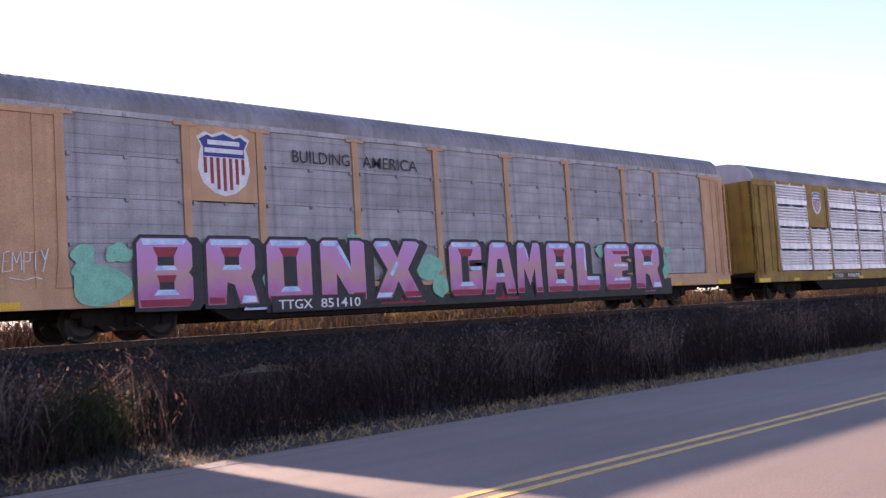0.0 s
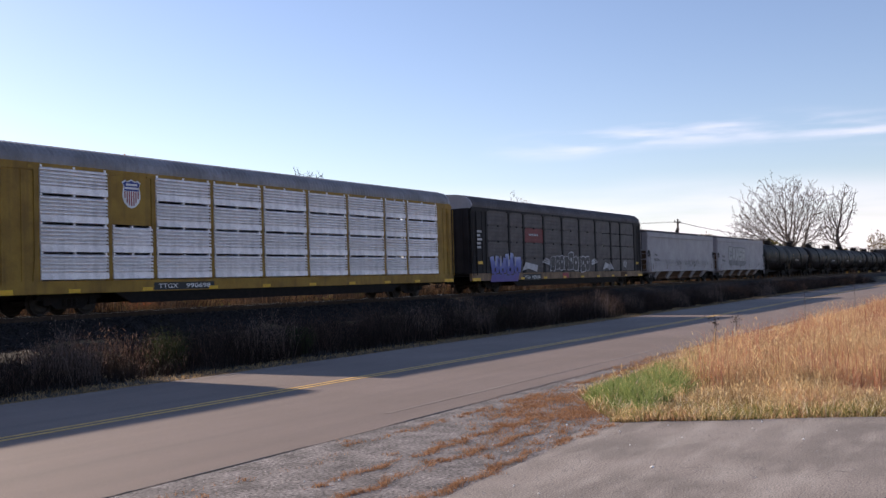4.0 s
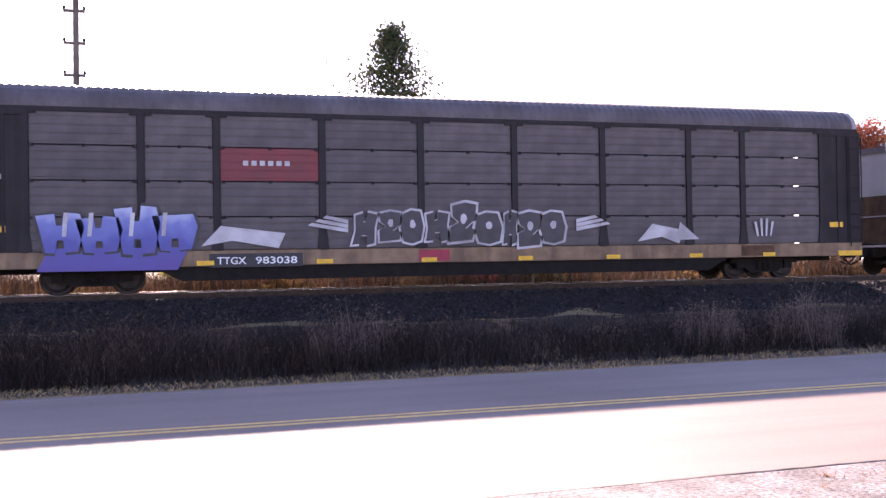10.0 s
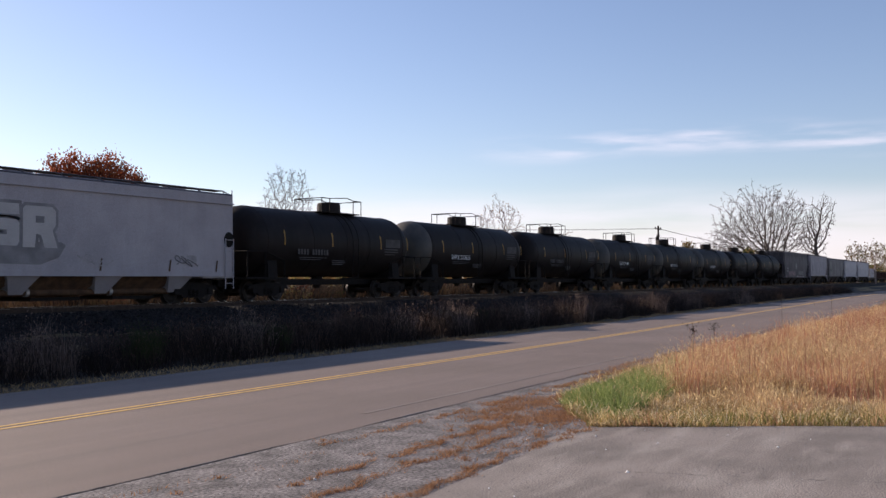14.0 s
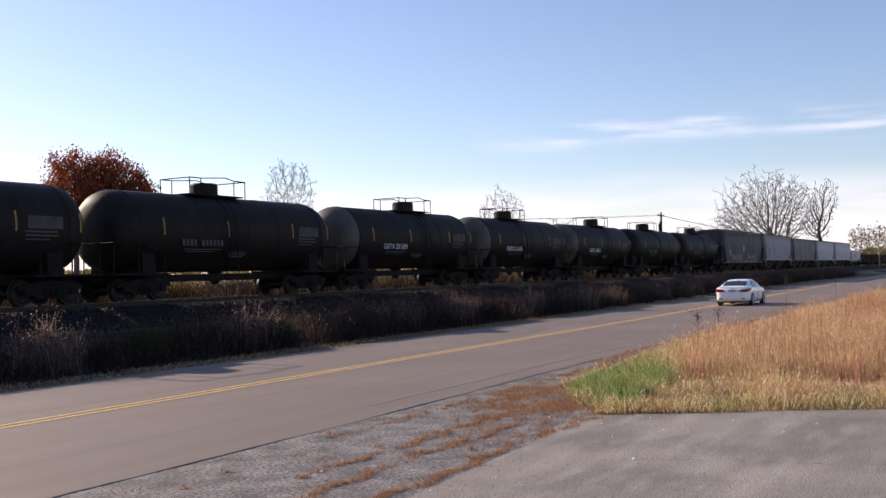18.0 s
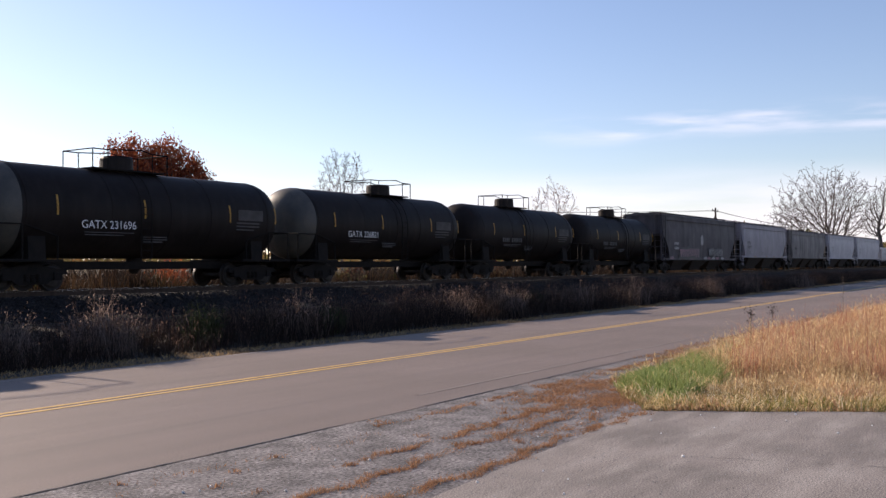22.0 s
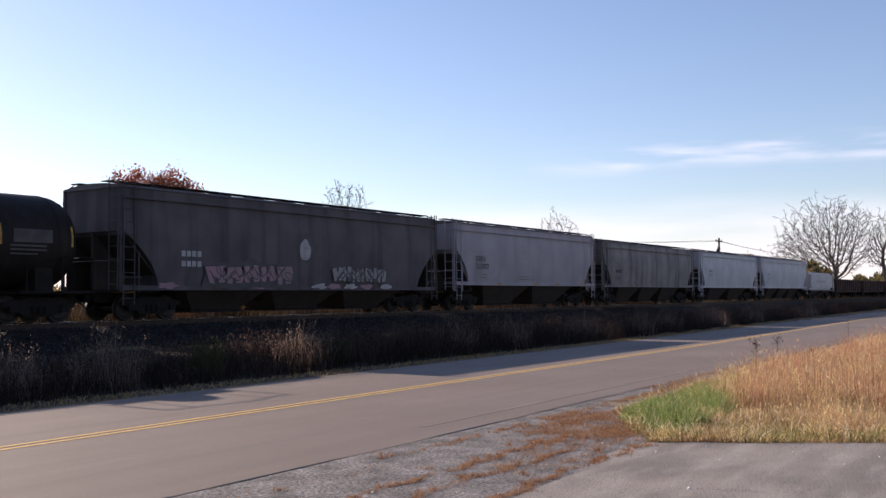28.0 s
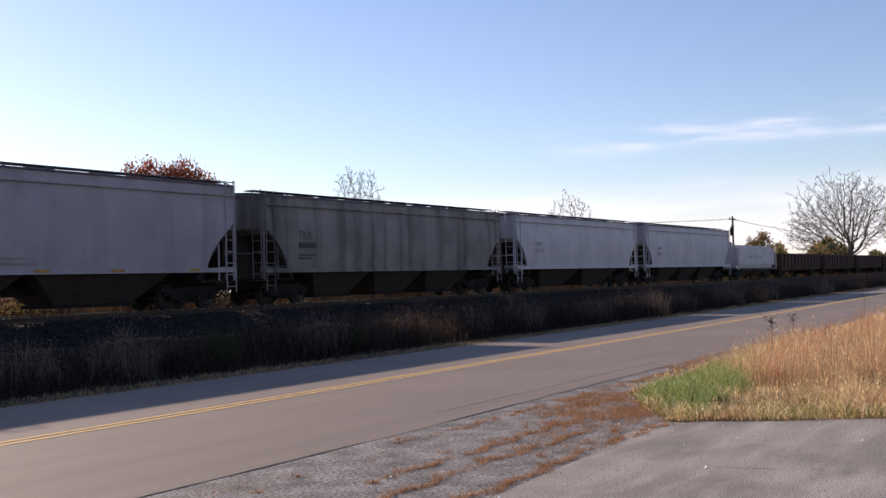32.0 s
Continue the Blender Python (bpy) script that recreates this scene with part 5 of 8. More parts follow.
# ---- covered hoppers ----
def hopper(u, L, paint, label, kind="bulged", top=4.17, low=1.08, cut=1.9, outlets=3, dirty=None):
    car = new("covered_hopper_car")
    tagged(car, label, "railcar", "cars of the freight train")
    rows, n = [], 14
    for i in range(n + 1):
        q = i / n
        z = low + (top - low) * q
        bulge = 1.50 + (0.10 * math.sin(math.pi * min(1, q * 1.05)) if kind == "bulged" else 0.06)
        xs = 0.16
        if kind == "bulged":
            k = max(0.0, 1 - q / 0.56)
            xs += cut * (1 - (1 - k) ** 1.8) if k else 0
        rows.append([(xs, -bulge, z), (L / 2, -bulge - 0.01, z), (L - xs, -bulge, z), (L - xs, bulge, z), (L / 2, bulge + 0.01, z), (xs, bulge, z)])
    part("body", ringed(bmesh.new(), rows), paint, car)
    bm = bmesh.new()
    pr = [(-1.56, top), (-1.5, top + 0.07), (-0.8, top + 0.16), (0, top + 0.2), (0.8, top + 0.16), (1.5, top + 0.07), (1.56, top)]
    prism(bm, pr, 0.1, L - 0.1, axis="x")
    # dark metal here stands for the shadowed roof below the running board
    part("roof", bm, M["roofdark"], car)
    part("top_chord", block(0.12, L - 0.12, -1.64, -1.56, top - 0.36, top - 0.30), paint, car)
    for i in range(outlets * 3):
        x = 1.2 + (L - 2.4) * (i + 0.5) / (outlets * 3)
        part("hatch_cover", block(x - 0.5, x + 0.5, -0.32, 0.32, top + 0.18, top + 0.27, 0.02), dirty or paint, car)
    walkway = part("running_board", bx(bx(bmesh.new(), 0.05, L - 0.05, -1.05, -0.55, top + 0.215, top + 0.245), 0.05, L - 0.05, 0.55, 1.05, top + 0.215, top + 0.245), M["iron"] if dirty else M["roofdark"], car)
    k = int(L / 1.45)
    for i in range(k + 1):
        x = 0.2 + (L - 0.4) * i / k
        for y in (-1, 1):
            part("bracket", rod(bmesh.new(), (x, y * 1.55, top + 0.02), (x, y * 1.08, top + 0.22), 0.022), M["roofdark"], walkway)
    part("side_sill", bx(bx(bmesh.new(), 0.1, L - 0.1, -1.6, -1.48, low - 0.06, low + 0.1), 0.1, L - 0.1, 1.48, 1.6, low - 0.06, low + 0.1), paint, car)
    part("centre_sill", block(0.0, L, -0.35, 0.35, 0.62, 0.95), M["iron"], car)
    for x, s in ((0.0, 1), (L, -1)):
        a, b = sorted((x, x + s * 1.7))
        part("end_platform", block(a, b, -1.5, 1.5, 0.96, 1.03), M["iron"] if kind == "bulged" else paint, car)
        if kind == "bulged":
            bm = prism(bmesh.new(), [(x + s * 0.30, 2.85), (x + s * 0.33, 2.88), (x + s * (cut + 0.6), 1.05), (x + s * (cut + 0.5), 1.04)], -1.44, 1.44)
            part("slope_sheet", bm, M["under"], car, "brown sloping end sheet, darkened as in shade")
            # webs and end plate are added to close off the bright background
            part("end_web", prism(bmesh.new(), [(x + s * 0.14, 1.04), (x + s * (cut + 0.5), 1.04), (x + s * 0.30, 3.0), (x + s * 0.14, 3.0)], -0.05, 0.05), M["under"], car, "brown web plate added to close the open end, shade dark")
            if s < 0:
                part("end_plate", block(x - 0.16, x - 0.12, -1.0, 0.9, 1.03, 2.75), M["under"], car, "brown end plate added to block the gap, shade dark")
            part("far_web", prism(bmesh.new(), [(x + s * 0.12, 1.04), (x + s * (cut + 0.6), 1.04), (x + s * 0.35, 3.1), (x + s * 0.12, 3.1)], 1.30, 1.36), M["under"], car, "brown web plate added to close the open end, shade dark")
        else:
            for y in (-1.575, 1.555):
                notch = part("end_notch", outline_patch(blob(x + s * 0.34, 2.45, 0.26, 0.30, 3, rough=0.05), y, 0.02), M["iron"], car)
            part("slope_sheet", block(*sorted((x + s * 0.08, x + s * 0.17)), -1.4, 1.4, 1.1, 2.7), M["rust"], car, "rust brown end sheet")
        for y in (-1.5, 1.5):
            part("corner_post", rod(bmesh.new(), (x + s * 0.12, y, 0.98), (x + s * 0.12, y, top), 0.05), paint, car)
            part("brace_post", rod(bmesh.new(), (x + s * 0.85, y, 0.98), (x + s * 0.85, y, 2.3), 0.035), paint, car)
        ladder(car, *sorted((x + s * 0.14, x + s * 0.58)), 0.55, 2.5 if kind != "bulged" else top + 0.2, -1.62, paint)
        ladder(car, -1.45, -1.0, 1.0, top + 0.25, x + s * 0.04, paint, axis="y")
        bm = bmesh.new()
        rod(bm, (x + s * 0.05, -1.5, 2.0), (x + s * 0.05, 1.5, 2.0), 0.02)
        rod(bm, (x + s * 0.05, -1.55, 1.45), (x + s * 0.9, -1.55, 1.45), 0.018)
        part("grab_rail", bm, paint, car)
        coupler(car, x, -s)
    span = (L - 5.6) / outlets
    for i in range(outlets):
        c = 2.8 + span * (i + 0.5)
        bm = bmesh.new()
        w = span * 0.48
        ringed(bm, [[(c - w, -1.45, low), (c + w, -1.45, low), (c + w, 1.45, low), (c - w, 1.45, low)], [(c - w * 0.55, -0.75, 0.32), (c + w * 0.55, -0.75, 0.32), (c + w * 0.55, 0.75, 0.32), (c - w * 0.55, 0.75, 0.32)]])
        # bulged cars' outlets get the tone that stands for shadow below the sill
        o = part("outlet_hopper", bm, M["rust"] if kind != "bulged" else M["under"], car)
        part("outlet_gate", block(c - w * 0.6, c + w * 0.6, -0.85, 0.85, 0.22, 0.34), M["iron"], o)
    if kind != "bulged":
        # painted chutes between the outlets, and the brown discharge pipe that runs below them
        for i in range(outlets + 1):
            c = 2.8 + span * i
            part("chute", ringed(bmesh.new(), [[(c - 0.62, -1.52, low), (c + 0.62, -1.52, low), (c + 0.62, 1.52, low), (c - 0.62, 1.52, low)], [(c - 0.24, -1.05, 0.44), (c + 0.24, -1.05, 0.44), (c + 0.24, 1.05, 0.44), (c - 0.24, 1.05, 0.44)]]), paint, car, "white sloping chute")
        for y in (-0.95, 0.95):
            pipe = part("discharge_pipe", rod(bmesh.new(), (2.9, y, 0.50), (L - 2.9, y, 0.50), 0.11, 12), M["rust"], car, "rust brown discharge pipe")
            for i in range(outlets):
                c = 2.8 + span * (i + 0.12)
                part("pipe_cap", rod(bmesh.new(), (c, y, 0.50), (c + 0.12, y, 0.50), 0.14, 12), M["alloycap"], pipe, "bright pipe coupling")
    truck(car, 1.75)
    truck(car, L - 1.75)
    TRAIN.append((car, u))
    return car


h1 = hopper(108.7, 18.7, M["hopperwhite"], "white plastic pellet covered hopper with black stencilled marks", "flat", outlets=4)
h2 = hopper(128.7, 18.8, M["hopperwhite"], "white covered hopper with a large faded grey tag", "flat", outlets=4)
for car, num in ((h1, "950180"), (h2, "950253")):
    write("car_mark", "FPAX", 1.55, 2.5, 2.25, 2.46, -1.584, M["inkblack"], car, "black stencilled car mark", 0.005)
    write("car_number", num, 1.5, 2.8, 1.86, 2.08, -1.584, M["inkblack"], car, "black stencilled car mark", 0.005)
    bars("data_bar", [(1.5, 2.8, 1.62, 1.68), (1.5, 2.7, 1.50, 1.55), (16.2, 16.7, 1.5, 1.8)], -1.582, M["faintgrey"], car, "small stencilled data lines")
    for x in (1.15, 4.6, 8.3, 12.2, 15.3, 17.7):
        part("rust_streak", outline_patch([(x, 1.2), (x + 0.08, 1.2), (x + 0.14, 1.62), (x + 0.07, 1.62)], -1.582), M["rust"], car)


def scrawl(car, x0, x1, z0, z1, y, n, seed, material, label, width=0.03):
    """A hand-drawn tag: one looping line of even width across a stretch of the wall."""
    rnd = random.Random(seed)
    turns = max(3, n // 4)
    a, b = [rnd.uniform(0, 6.28) for _ in range(4)], [rnd.uniform(0.7, 1.4) for _ in range(3)]
    pts = []
    for i in range(turns * 12 + 1):
        q = i / (turns * 12)
        w = 2 * math.pi * turns * q
        pts.append(Vector((x0 + (x1 - x0) * (q + 0.62 / turns * math.sin(w * b[0] + a[0])), (z0 + z1) / 2 + (z1 - z0) * (0.32 * math.cos(w * b[1] + a[1]) + 0.18 * math.sin(w * 0.31 + a[2])))))
    bm, prev = bmesh.new(), None
    for i in range(len(pts)):
        d = (pts[min(i + 1, len(pts) - 1)] - pts[max(i - 1, 0)]).normalized()
        off = Vector((-d.y, d.x)) * width * 0.5
        p, q = pts[i] + off, pts[i] - off
        cur = (bm.verts.new((p.x, y - 0.00002 * i, p.y)), bm.verts.new((q.x, y - 0.00002 * i, q.y)))
        if prev:
            bm.faces.new((prev[0], cur[0], cur[1], prev[1]))
        prev = cur
    return part("scrawled_tag", bm, material, car, label)


for k, (x0, x1) in enumerate(((4.4, 6.2), (7.2, 8.6), (9.6, 11.0), (11.3, 13.9), (14.7, 16.1))):
    scrawl(h1, x0, x1, 1.38, 2.05, -1.584, 26, 60 + k, M["tagdark" if k in (1, 3) else "tagmid"], "thin scrawled spray tag", 0.035)
scrawl(h2, 11.4, 12.6, 1.35, 1.75, -1.584, 14, 71, M["faintgrey"], "thin grey scrawled tag")
scrawl(h2, 15.6, 16.6, 1.35, 1.8, -1.584, 12, 72, M["tagdark"], "thin black scrawled tag")
BODY["C"] = [(0.10, 0), (0.92, 0), (1, 0.10), (1, 0.32), (0.68, 0.32), (0.64, 0.27), (0.40, 0.27), (0.36, 0.33), (0.36, 0.67), (0.40, 0.73), (0.64, 0.73), (0.68, 0.66), (1, 0.66), (1, 0.90), (0.90, 1), (0.10, 1), (0, 0.90), (0, 0.10)]
BODY["S"] = [(0.06, 0), (0.92, 0), (1, 0.10), (1, 0.54), (0.92, 0.62), (0.36, 0.64), (0.36, 0.74), (1, 0.74), (0.98, 1), (0.10, 1), (0, 0.90), (0, 0.46), (0.10, 0.38), (0.64, 0.37), (0.64, 0.26), (0, 0.26)]
part("tag_shadow", outline_patch([(3.95, 1.66), (4.3, 1.42), (6.0, 1.50), (8.4, 1.40), (9.9, 1.38), (10.6, 1.62), (10.85, 2.0), (10.7, 2.1), (3.95, 2.06)], -1.582, 0.003), M["tagmid"], h2, "grey sprayed shadow under the letters")
for i, c in enumerate("CANSR"):
    x0 = 3.98 + i * 1.32
    rise = 0.06 * (1, -0.3, 0.2, 0.0, -0.6)[i]
    shape = [(x0 + a * 1.2, 1.95 + rise + b * 1.30) for a, b in BODY[c]]
    lt = part("faded_letter", outline_patch(shape, -1.598, 0.003), M["fadedtag"], h2, "faded pale grey sprayed letter")
    part("letter_outline", outline_patch(swollen(shape, 0.10), -1.588 - 0.001 * i, 0.003), M["tagmid"], lt)
    if c in "AR":
        part("letter_eye", outline_patch([(x0 + a * 1.2, 1.95 + rise + b * 1.30) for a, b in ([(0.44, 0.66), (0.56, 0.66), (0.60, 0.44), (0.40, 0.44)] if c == "A" else [(0.38, 0.76), (0.64, 0.76), (0.64, 0.60), (0.38, 0.60)])], -1.602, 0.003), M["tagmid"], lt)

g1 = hopper(255.1, 18.6, M["hoppergrey"], "grimy grey covered hopper with dark streaks and a diamond badge", top=4.42, cut=1.5, dirty=M["hoppersoot"])
g2 = hopper(275.2, 16.5, M["hopperlilac"], "pale lilac grey covered hopper with amber sill strips", top=4.39, low=1.34, cut=1.25, outlets=2)
g3 = hopper(293.0, 17.5, M["hoppersoot"], "sooty grey covered hopper with dark vertical stains", low=1.30, cut=1.2, dirty=M["hoppersoot"])
g4 = hopper(311.9, 16.5, M["hopperbright"], "white covered hopper with stencilled marks", low=1.30, cut=1.25, outlets=2)
g5 = hopper(329.7, 18.4, M["hopperbright"], "plain white covered hopper in the train", low=1.30, cut=1.25)
part("diamond_badge", outline_patch([(9.1, 3.35), (9.8, 2.75), (9.1, 2.1), (8.4, 2.75)], -1.626), M["tagdark"], g1, "dark diamond badge")
part("badge_leaf", outline_patch(blob(8.98, 2.62, 0.33, 0.42, 2, 20, 0.12), -1.632), M["faintgrey"], g1)
part("sprayed_patch", outline_patch([(3.5, 1.12), (8.6, 1.12), (8.3, 1.75), (7.9, 2.05), (6.6, 2.0), (6.0, 2.2), (5.2, 2.0), (4.2, 2.05), (3.7, 1.7)], -1.618), M["tagdark"], g1, "dark sprayed outline of a mural")
tag_shapes(g1, 3.75, 8.15, 1.25, 2.0, 5, M["tagmuted"], M["tagdark"], 30, "muted pink and purple sprayed form")
tag_shapes(g1, 10.7, 14.3, 1.35, 2.05, 6, M["tagshade"], M["tagdark"], 33, "pale sprayed form with dark edge")
for k in range(5):
    scrawl(g1, 3.9 + k * 0.85, 4.8 + k * 0.85, 1.3, 1.95, -1.652, 9, 80 + k, M["tagdark"], "dark line on the mural", 0.04)
for k in range(4):
    scrawl(g1, 10.9 + k * 0.85, 11.8 + k * 0.85, 1.35, 1.95, -1.652, 8, 90 + k, M["tagdark"], "dark line on the mural", 0.05)
for k, (x, m) in enumerate(((2.0, "tagmuted"), (4.3, "rust"), (6.4, "tagmuted"), (9.9, "faintgrey"), (10.8, "tagmuted"), (11.9, "faintgrey"), (13.0, "tagmuted"), (14.4, "faintgrey"))):
    part("sill_scribble", outline_patch(blob(x, 1.18, 0.42, 0.11, 40 + k, 16, 0.5), -1.612), M[m], g1, "sprayed scribble along the sill")
bars("mark_bar", [(2.6 + i * 0.24, 2.78 + i * 0.24, z, z + 0.2) for i in range(4) for z in (2.2, 1.85)], -1.60, M["faintgrey"], g1, "worn stencilled marks")
write("car_mark", "GBRX", 1.95, 3.0, 2.52, 2.80, -1.622, M["inkblack"], g2, "black stencilled car mark", 0.005)
write("car_number", "712977", 1.95, 3.3, 2.12, 2.40, -1.622, M["inkblack"], g2, "black stencilled car mark", 0.005)
for x0, x1, z0, z1 in ((6.5, 8.4, 1.6, 1.66), (6.5, 8.0, 1.75, 1.8), (1.95, 3.1, 1.82, 1.88), (1.95, 3.0, 1.66, 1.72)):
    bars("data_bar", [(x0, x1, z0, z1)], -1.622, M["tagmid"], g2, "small stencilled data line")
for x in (4.2, 8.3, 11.0, 14.2):
    bars("amber_strip", [(x, x + 0.5, 1.33, 1.42)], -1.606, M["amberdim"], g2, "amber reflective strip")
write("car_mark", "TILX", 1.95, 2.7, 2.55, 2.85, -1.622, M["inkblack"], g3, "black stencilled car mark")
bars("mark_bar", [(1.95 + i * 0.17, 2.08 + i * 0.17, 2.2, 2.42) for i in range(6)] + [(1.9, 2.9, 1.9, 1.94), (1.9, 2.7, 1.78, 1.82)], -1.622, M["inkblack"], g3, "black stencilled marks")
bars("mark_bar", [(2.2 + i * 0.2, 2.35 + i * 0.2, z, z + 0.2) for i in range(5) for z in (2.55, 2.2)], -1.622, M["faintgrey"], g4, "small stencilled marks")
bars("mark_bar", [(2.2 + i * 0.2, 2.35 + i * 0.2, z, z + 0.2) for i in range(4) for z in (2.5, 2.1)], -1.622, M["faintgrey"], g5, "small stencilled marks")


# ---- tank cars ----
def tank_car(u, dome_x, label, mark="", L=12.9, dusty=False):
    car = new("tank_car")
    tagged(car, label, "railcar", "cars of the freight train")
    r, zc, n = 1.5, 2.52, 40
    prof = [(0.35, 0.05), (0.36, 0.5), (0.42, 0.9), (0.55, 1.2), (0.75, 1.38), (1.0, 1.47), (1.3, r), (L / 2, r), (L - 1.3, r), (L - 1.0, 1.47), (L - 0.75, 1.38), (L - 0.55, 1.2), (L - 0.42, 0.9), (L - 0.36, 0.5), (L - 0.35, 0.05)]
    ring = lambda x, q: [(x, q * math.cos(2 * math.pi * i / n), zc + q * math.sin(2 * math.pi * i / n)) for i in range(n)]
    part("tank", ringed(bmesh.new(), [ring(x, q) for x, q in prof]), M["tankblack"], car, smooth=True)
    if dusty:
        part("tank_head", ringed(bmesh.new(), [ring(x - 0.012, q + 0.004) for x, q in prof[:6]] + [ring(1.15, 1.502)], caps=False), M["tankdust"], car, "dusty brown domed end", smooth=True)
    for x in (1.32, 4.4, L / 2 + 0.4, L - 4.2, L - 1.32):
        place("weld_band", shared("weld_band", lambda: ringed(bmesh.new(), [ring(-0.03, r + 0.003), ring(-0.03, r + 0.012), ring(0.03, r + 0.012), ring(0.03, r + 0.003)], caps=False), M["tankblack"]), car, x)
    top = zc + r
    dome = part("dome_bonnet", lathe_z(dome_x, 0, [(top - 0.08, 0.56), (top + 0.42, 0.55), (top + 0.50, 0.50), (top + 0.53, 0.2)], 20), M["tankblack"], car, "round valve bonnet")
    part("platform", block(dome_x - 1.5, dome_x + 1.5, -0.72, 0.72, top - 0.03, top + 0.02), M["iron"], car)

    def rail_rod(name, p, q, r):
        part(name, rod(bmesh.new(), p, q, r), M["iron"], car)

    for y in (-0.78, 0.78):
        for x0, x1 in ((dome_x - 1.55, dome_x - 0.95), (dome_x + 0.9, dome_x + 1.55)):
            for x in (x0, x1):
                rail_rod("rail_post", (x, y, top - 0.1), (x, y, top + 0.62), 0.022)
            rail_rod("safety_rail", (x0, y, top + 0.62), (x1, y, top + 0.62), 0.022)
        rail_rod("safety_rail", (dome_x - 0.95, y, top + 0.62), (dome_x + 0.4, y, top + 0.72), 0.02)
        rail_rod("safety_rail", (dome_x + 0.4, y, top + 0.72), (dome_x + 0.9, y, top + 0.62), 0.02)
    for x in (dome_x - 1.55, dome_x + 1.55):
        rail_rod("safety_rail", (x, -0.78, top + 0.62), (x, 0.78, top + 0.62), 0.02)
    arc = [(-(r + 0.08) * math.sin(min(math.pi / 2, 0.35 + 0.14 * i)), zc + (r + 0.08) * math.cos(min(math.pi / 2, 0.35 + 0.14 * i))) for i in range(10)]

    def stile():
        bm = bmesh.new()
        for p, q in zip(arc, arc[1:]):
            if abs(p[1] - q[1]) > 0.01:
                rod(bm, (0, *p), (0, *q), 0.018, 5)
        return rod(bm, (0, -r - 0.08, zc), (0, -r - 0.05, 1.0), 0.018, 5)

    for dx in (-0.22, 0.22):
        place("ladder_stile", shared("tank_ladder_stile", stile, M["iron"]), car, dome_x + dx)
    for k in range(8):
        place("rung", shared("tank_rung", lambda: rod(bmesh.new(), (-0.22, -r - 0.07, 0), (0.22, -r - 0.07, 0), 0.012, 5), M["iron"]), car, dome_x, 0, 1.05 + k * 0.24)
    for x, s in ((0.0, 1), (L, -1)):
        a, b = sorted((x, x + s * 2.6))
        part("end_platform", block(a, b, -1.45, 1.45, 0.92, 1.0, 0.01), M["iron"], car)
        sad = [(-1.35, 1.0), (1.35, 1.0), (1.3, 1.7), (1.0, 1.38), (0.5, 1.12), (0, 1.04), (-0.5, 1.12), (-1.0, 1.38), (-1.3, 1.7)]
        part("saddle", prism(bmesh.new(), sad, x + s * 1.75 - 0.3, x + s * 1.75 + 0.3, axis="x"), M["iron"], car)
        for y in (-1.42, 1.42):
            for dx in (0.1, 1.2, 2.4):
                part("rail_post", rod(bmesh.new(), (x + s * dx, y, 0.96), (x + s * dx, y, 2.05 if dx < 2 else 1.7), 0.03), M["iron"], car)
            part("end_rail", rod(bmesh.new(), (x + s * 0.1, y, 2.05), (x + s * 1.2, y, 2.05), 0.022), M["iron"], car)
            part("end_rail", rod(bmesh.new(), (x + s * 1.2, y, 2.05), (x + s * 2.4, y, 1.7), 0.022), M["iron"], car)
        part("end_rail", rod(bmesh.new(), (x + s * 0.1, -1.42, 2.05), (x + s * 0.1, 1.42, 2.05), 0.022), M["iron"], car)
        coupler(car, x, -s)
        truck(car, x + s * 1.75)
    part("centre_sill", block(0.1, L - 0.1, -0.32, 0.32, 0.66, 0.93), M["iron"], car)
    part("outlet_valve", lathe_z(L / 2, 0, [(1.1, 0.3), (0.72, 0.25), (0.5, 0.12)], 14), M["iron"], car)
    # amber strips and stencils follow the shell's curve
    def strip_bm():
        bm = bmesh.new()
        for i in range(4):
            a, b = radians(-6 + i * 6), radians(i * 6)
            p = lambda t, e: (e, -(r + 0.012) * math.cos(t), zc + (r + 0.012) * math.sin(t))
            bm.faces.new([bm.verts.new(v) for v in (p(a, -0.034), p(a, 0.034), p(b, 0.034), p(b, -0.034))])
        return bm
    for x in (2.35, 5.7, 9.6, 12.0):
        place("amber_strip", shared("tank_strip", strip_bm, M["amberdim"]), car, x, label="amber reflective strip")
    if mark:
        write("car_mark", mark, 3.2, 5.3, 1.98, 2.24, -r - 0.02, M["white"], car, "white stencilled car mark")
    else:
        bars("mark_bar", [(3.2 + i * 0.2, 3.34 + i * 0.2, 1.98, 2.22) for i in range(11) if i != 4], -r - 0.02, M["dimgrey"], car, "worn stencilled marks")
    bars("data_bar", [(3.3, 5.2, 1.84, 1.87), (3.3, 4.8, 1.76, 1.79), (5.6, 6.6, 1.72, 1.76), (5.6, 6.6, 1.64, 1.68), (5.6, 6.4, 1.56, 1.60), (9.9, 11.1, 2.2, 2.26), (9.9, 11.1, 2.32, 2.38), (9.9, 10.8, 2.08, 2.13)], -r - 0.018, M["dimgrey"], car, "small stencilled data lines")
    part("test_panel", outline_patch([(10.0, 2.45), (11.3, 2.45), (11.3, 2.85), (10.0, 2.85)], -r - 0.012, 0.006), M["dimgrey"], car, "grey test panel")
    TRAIN.append((car, u))
    return car


def lathe_z(cx, cy, prof, n):
    return ringed(bmesh.new(), [[(cx + q * math.cos(2 * math.pi * i / n), cy + q * math.sin(2 * math.pi * i / n), z) for i in range(n)] for z, q in prof])


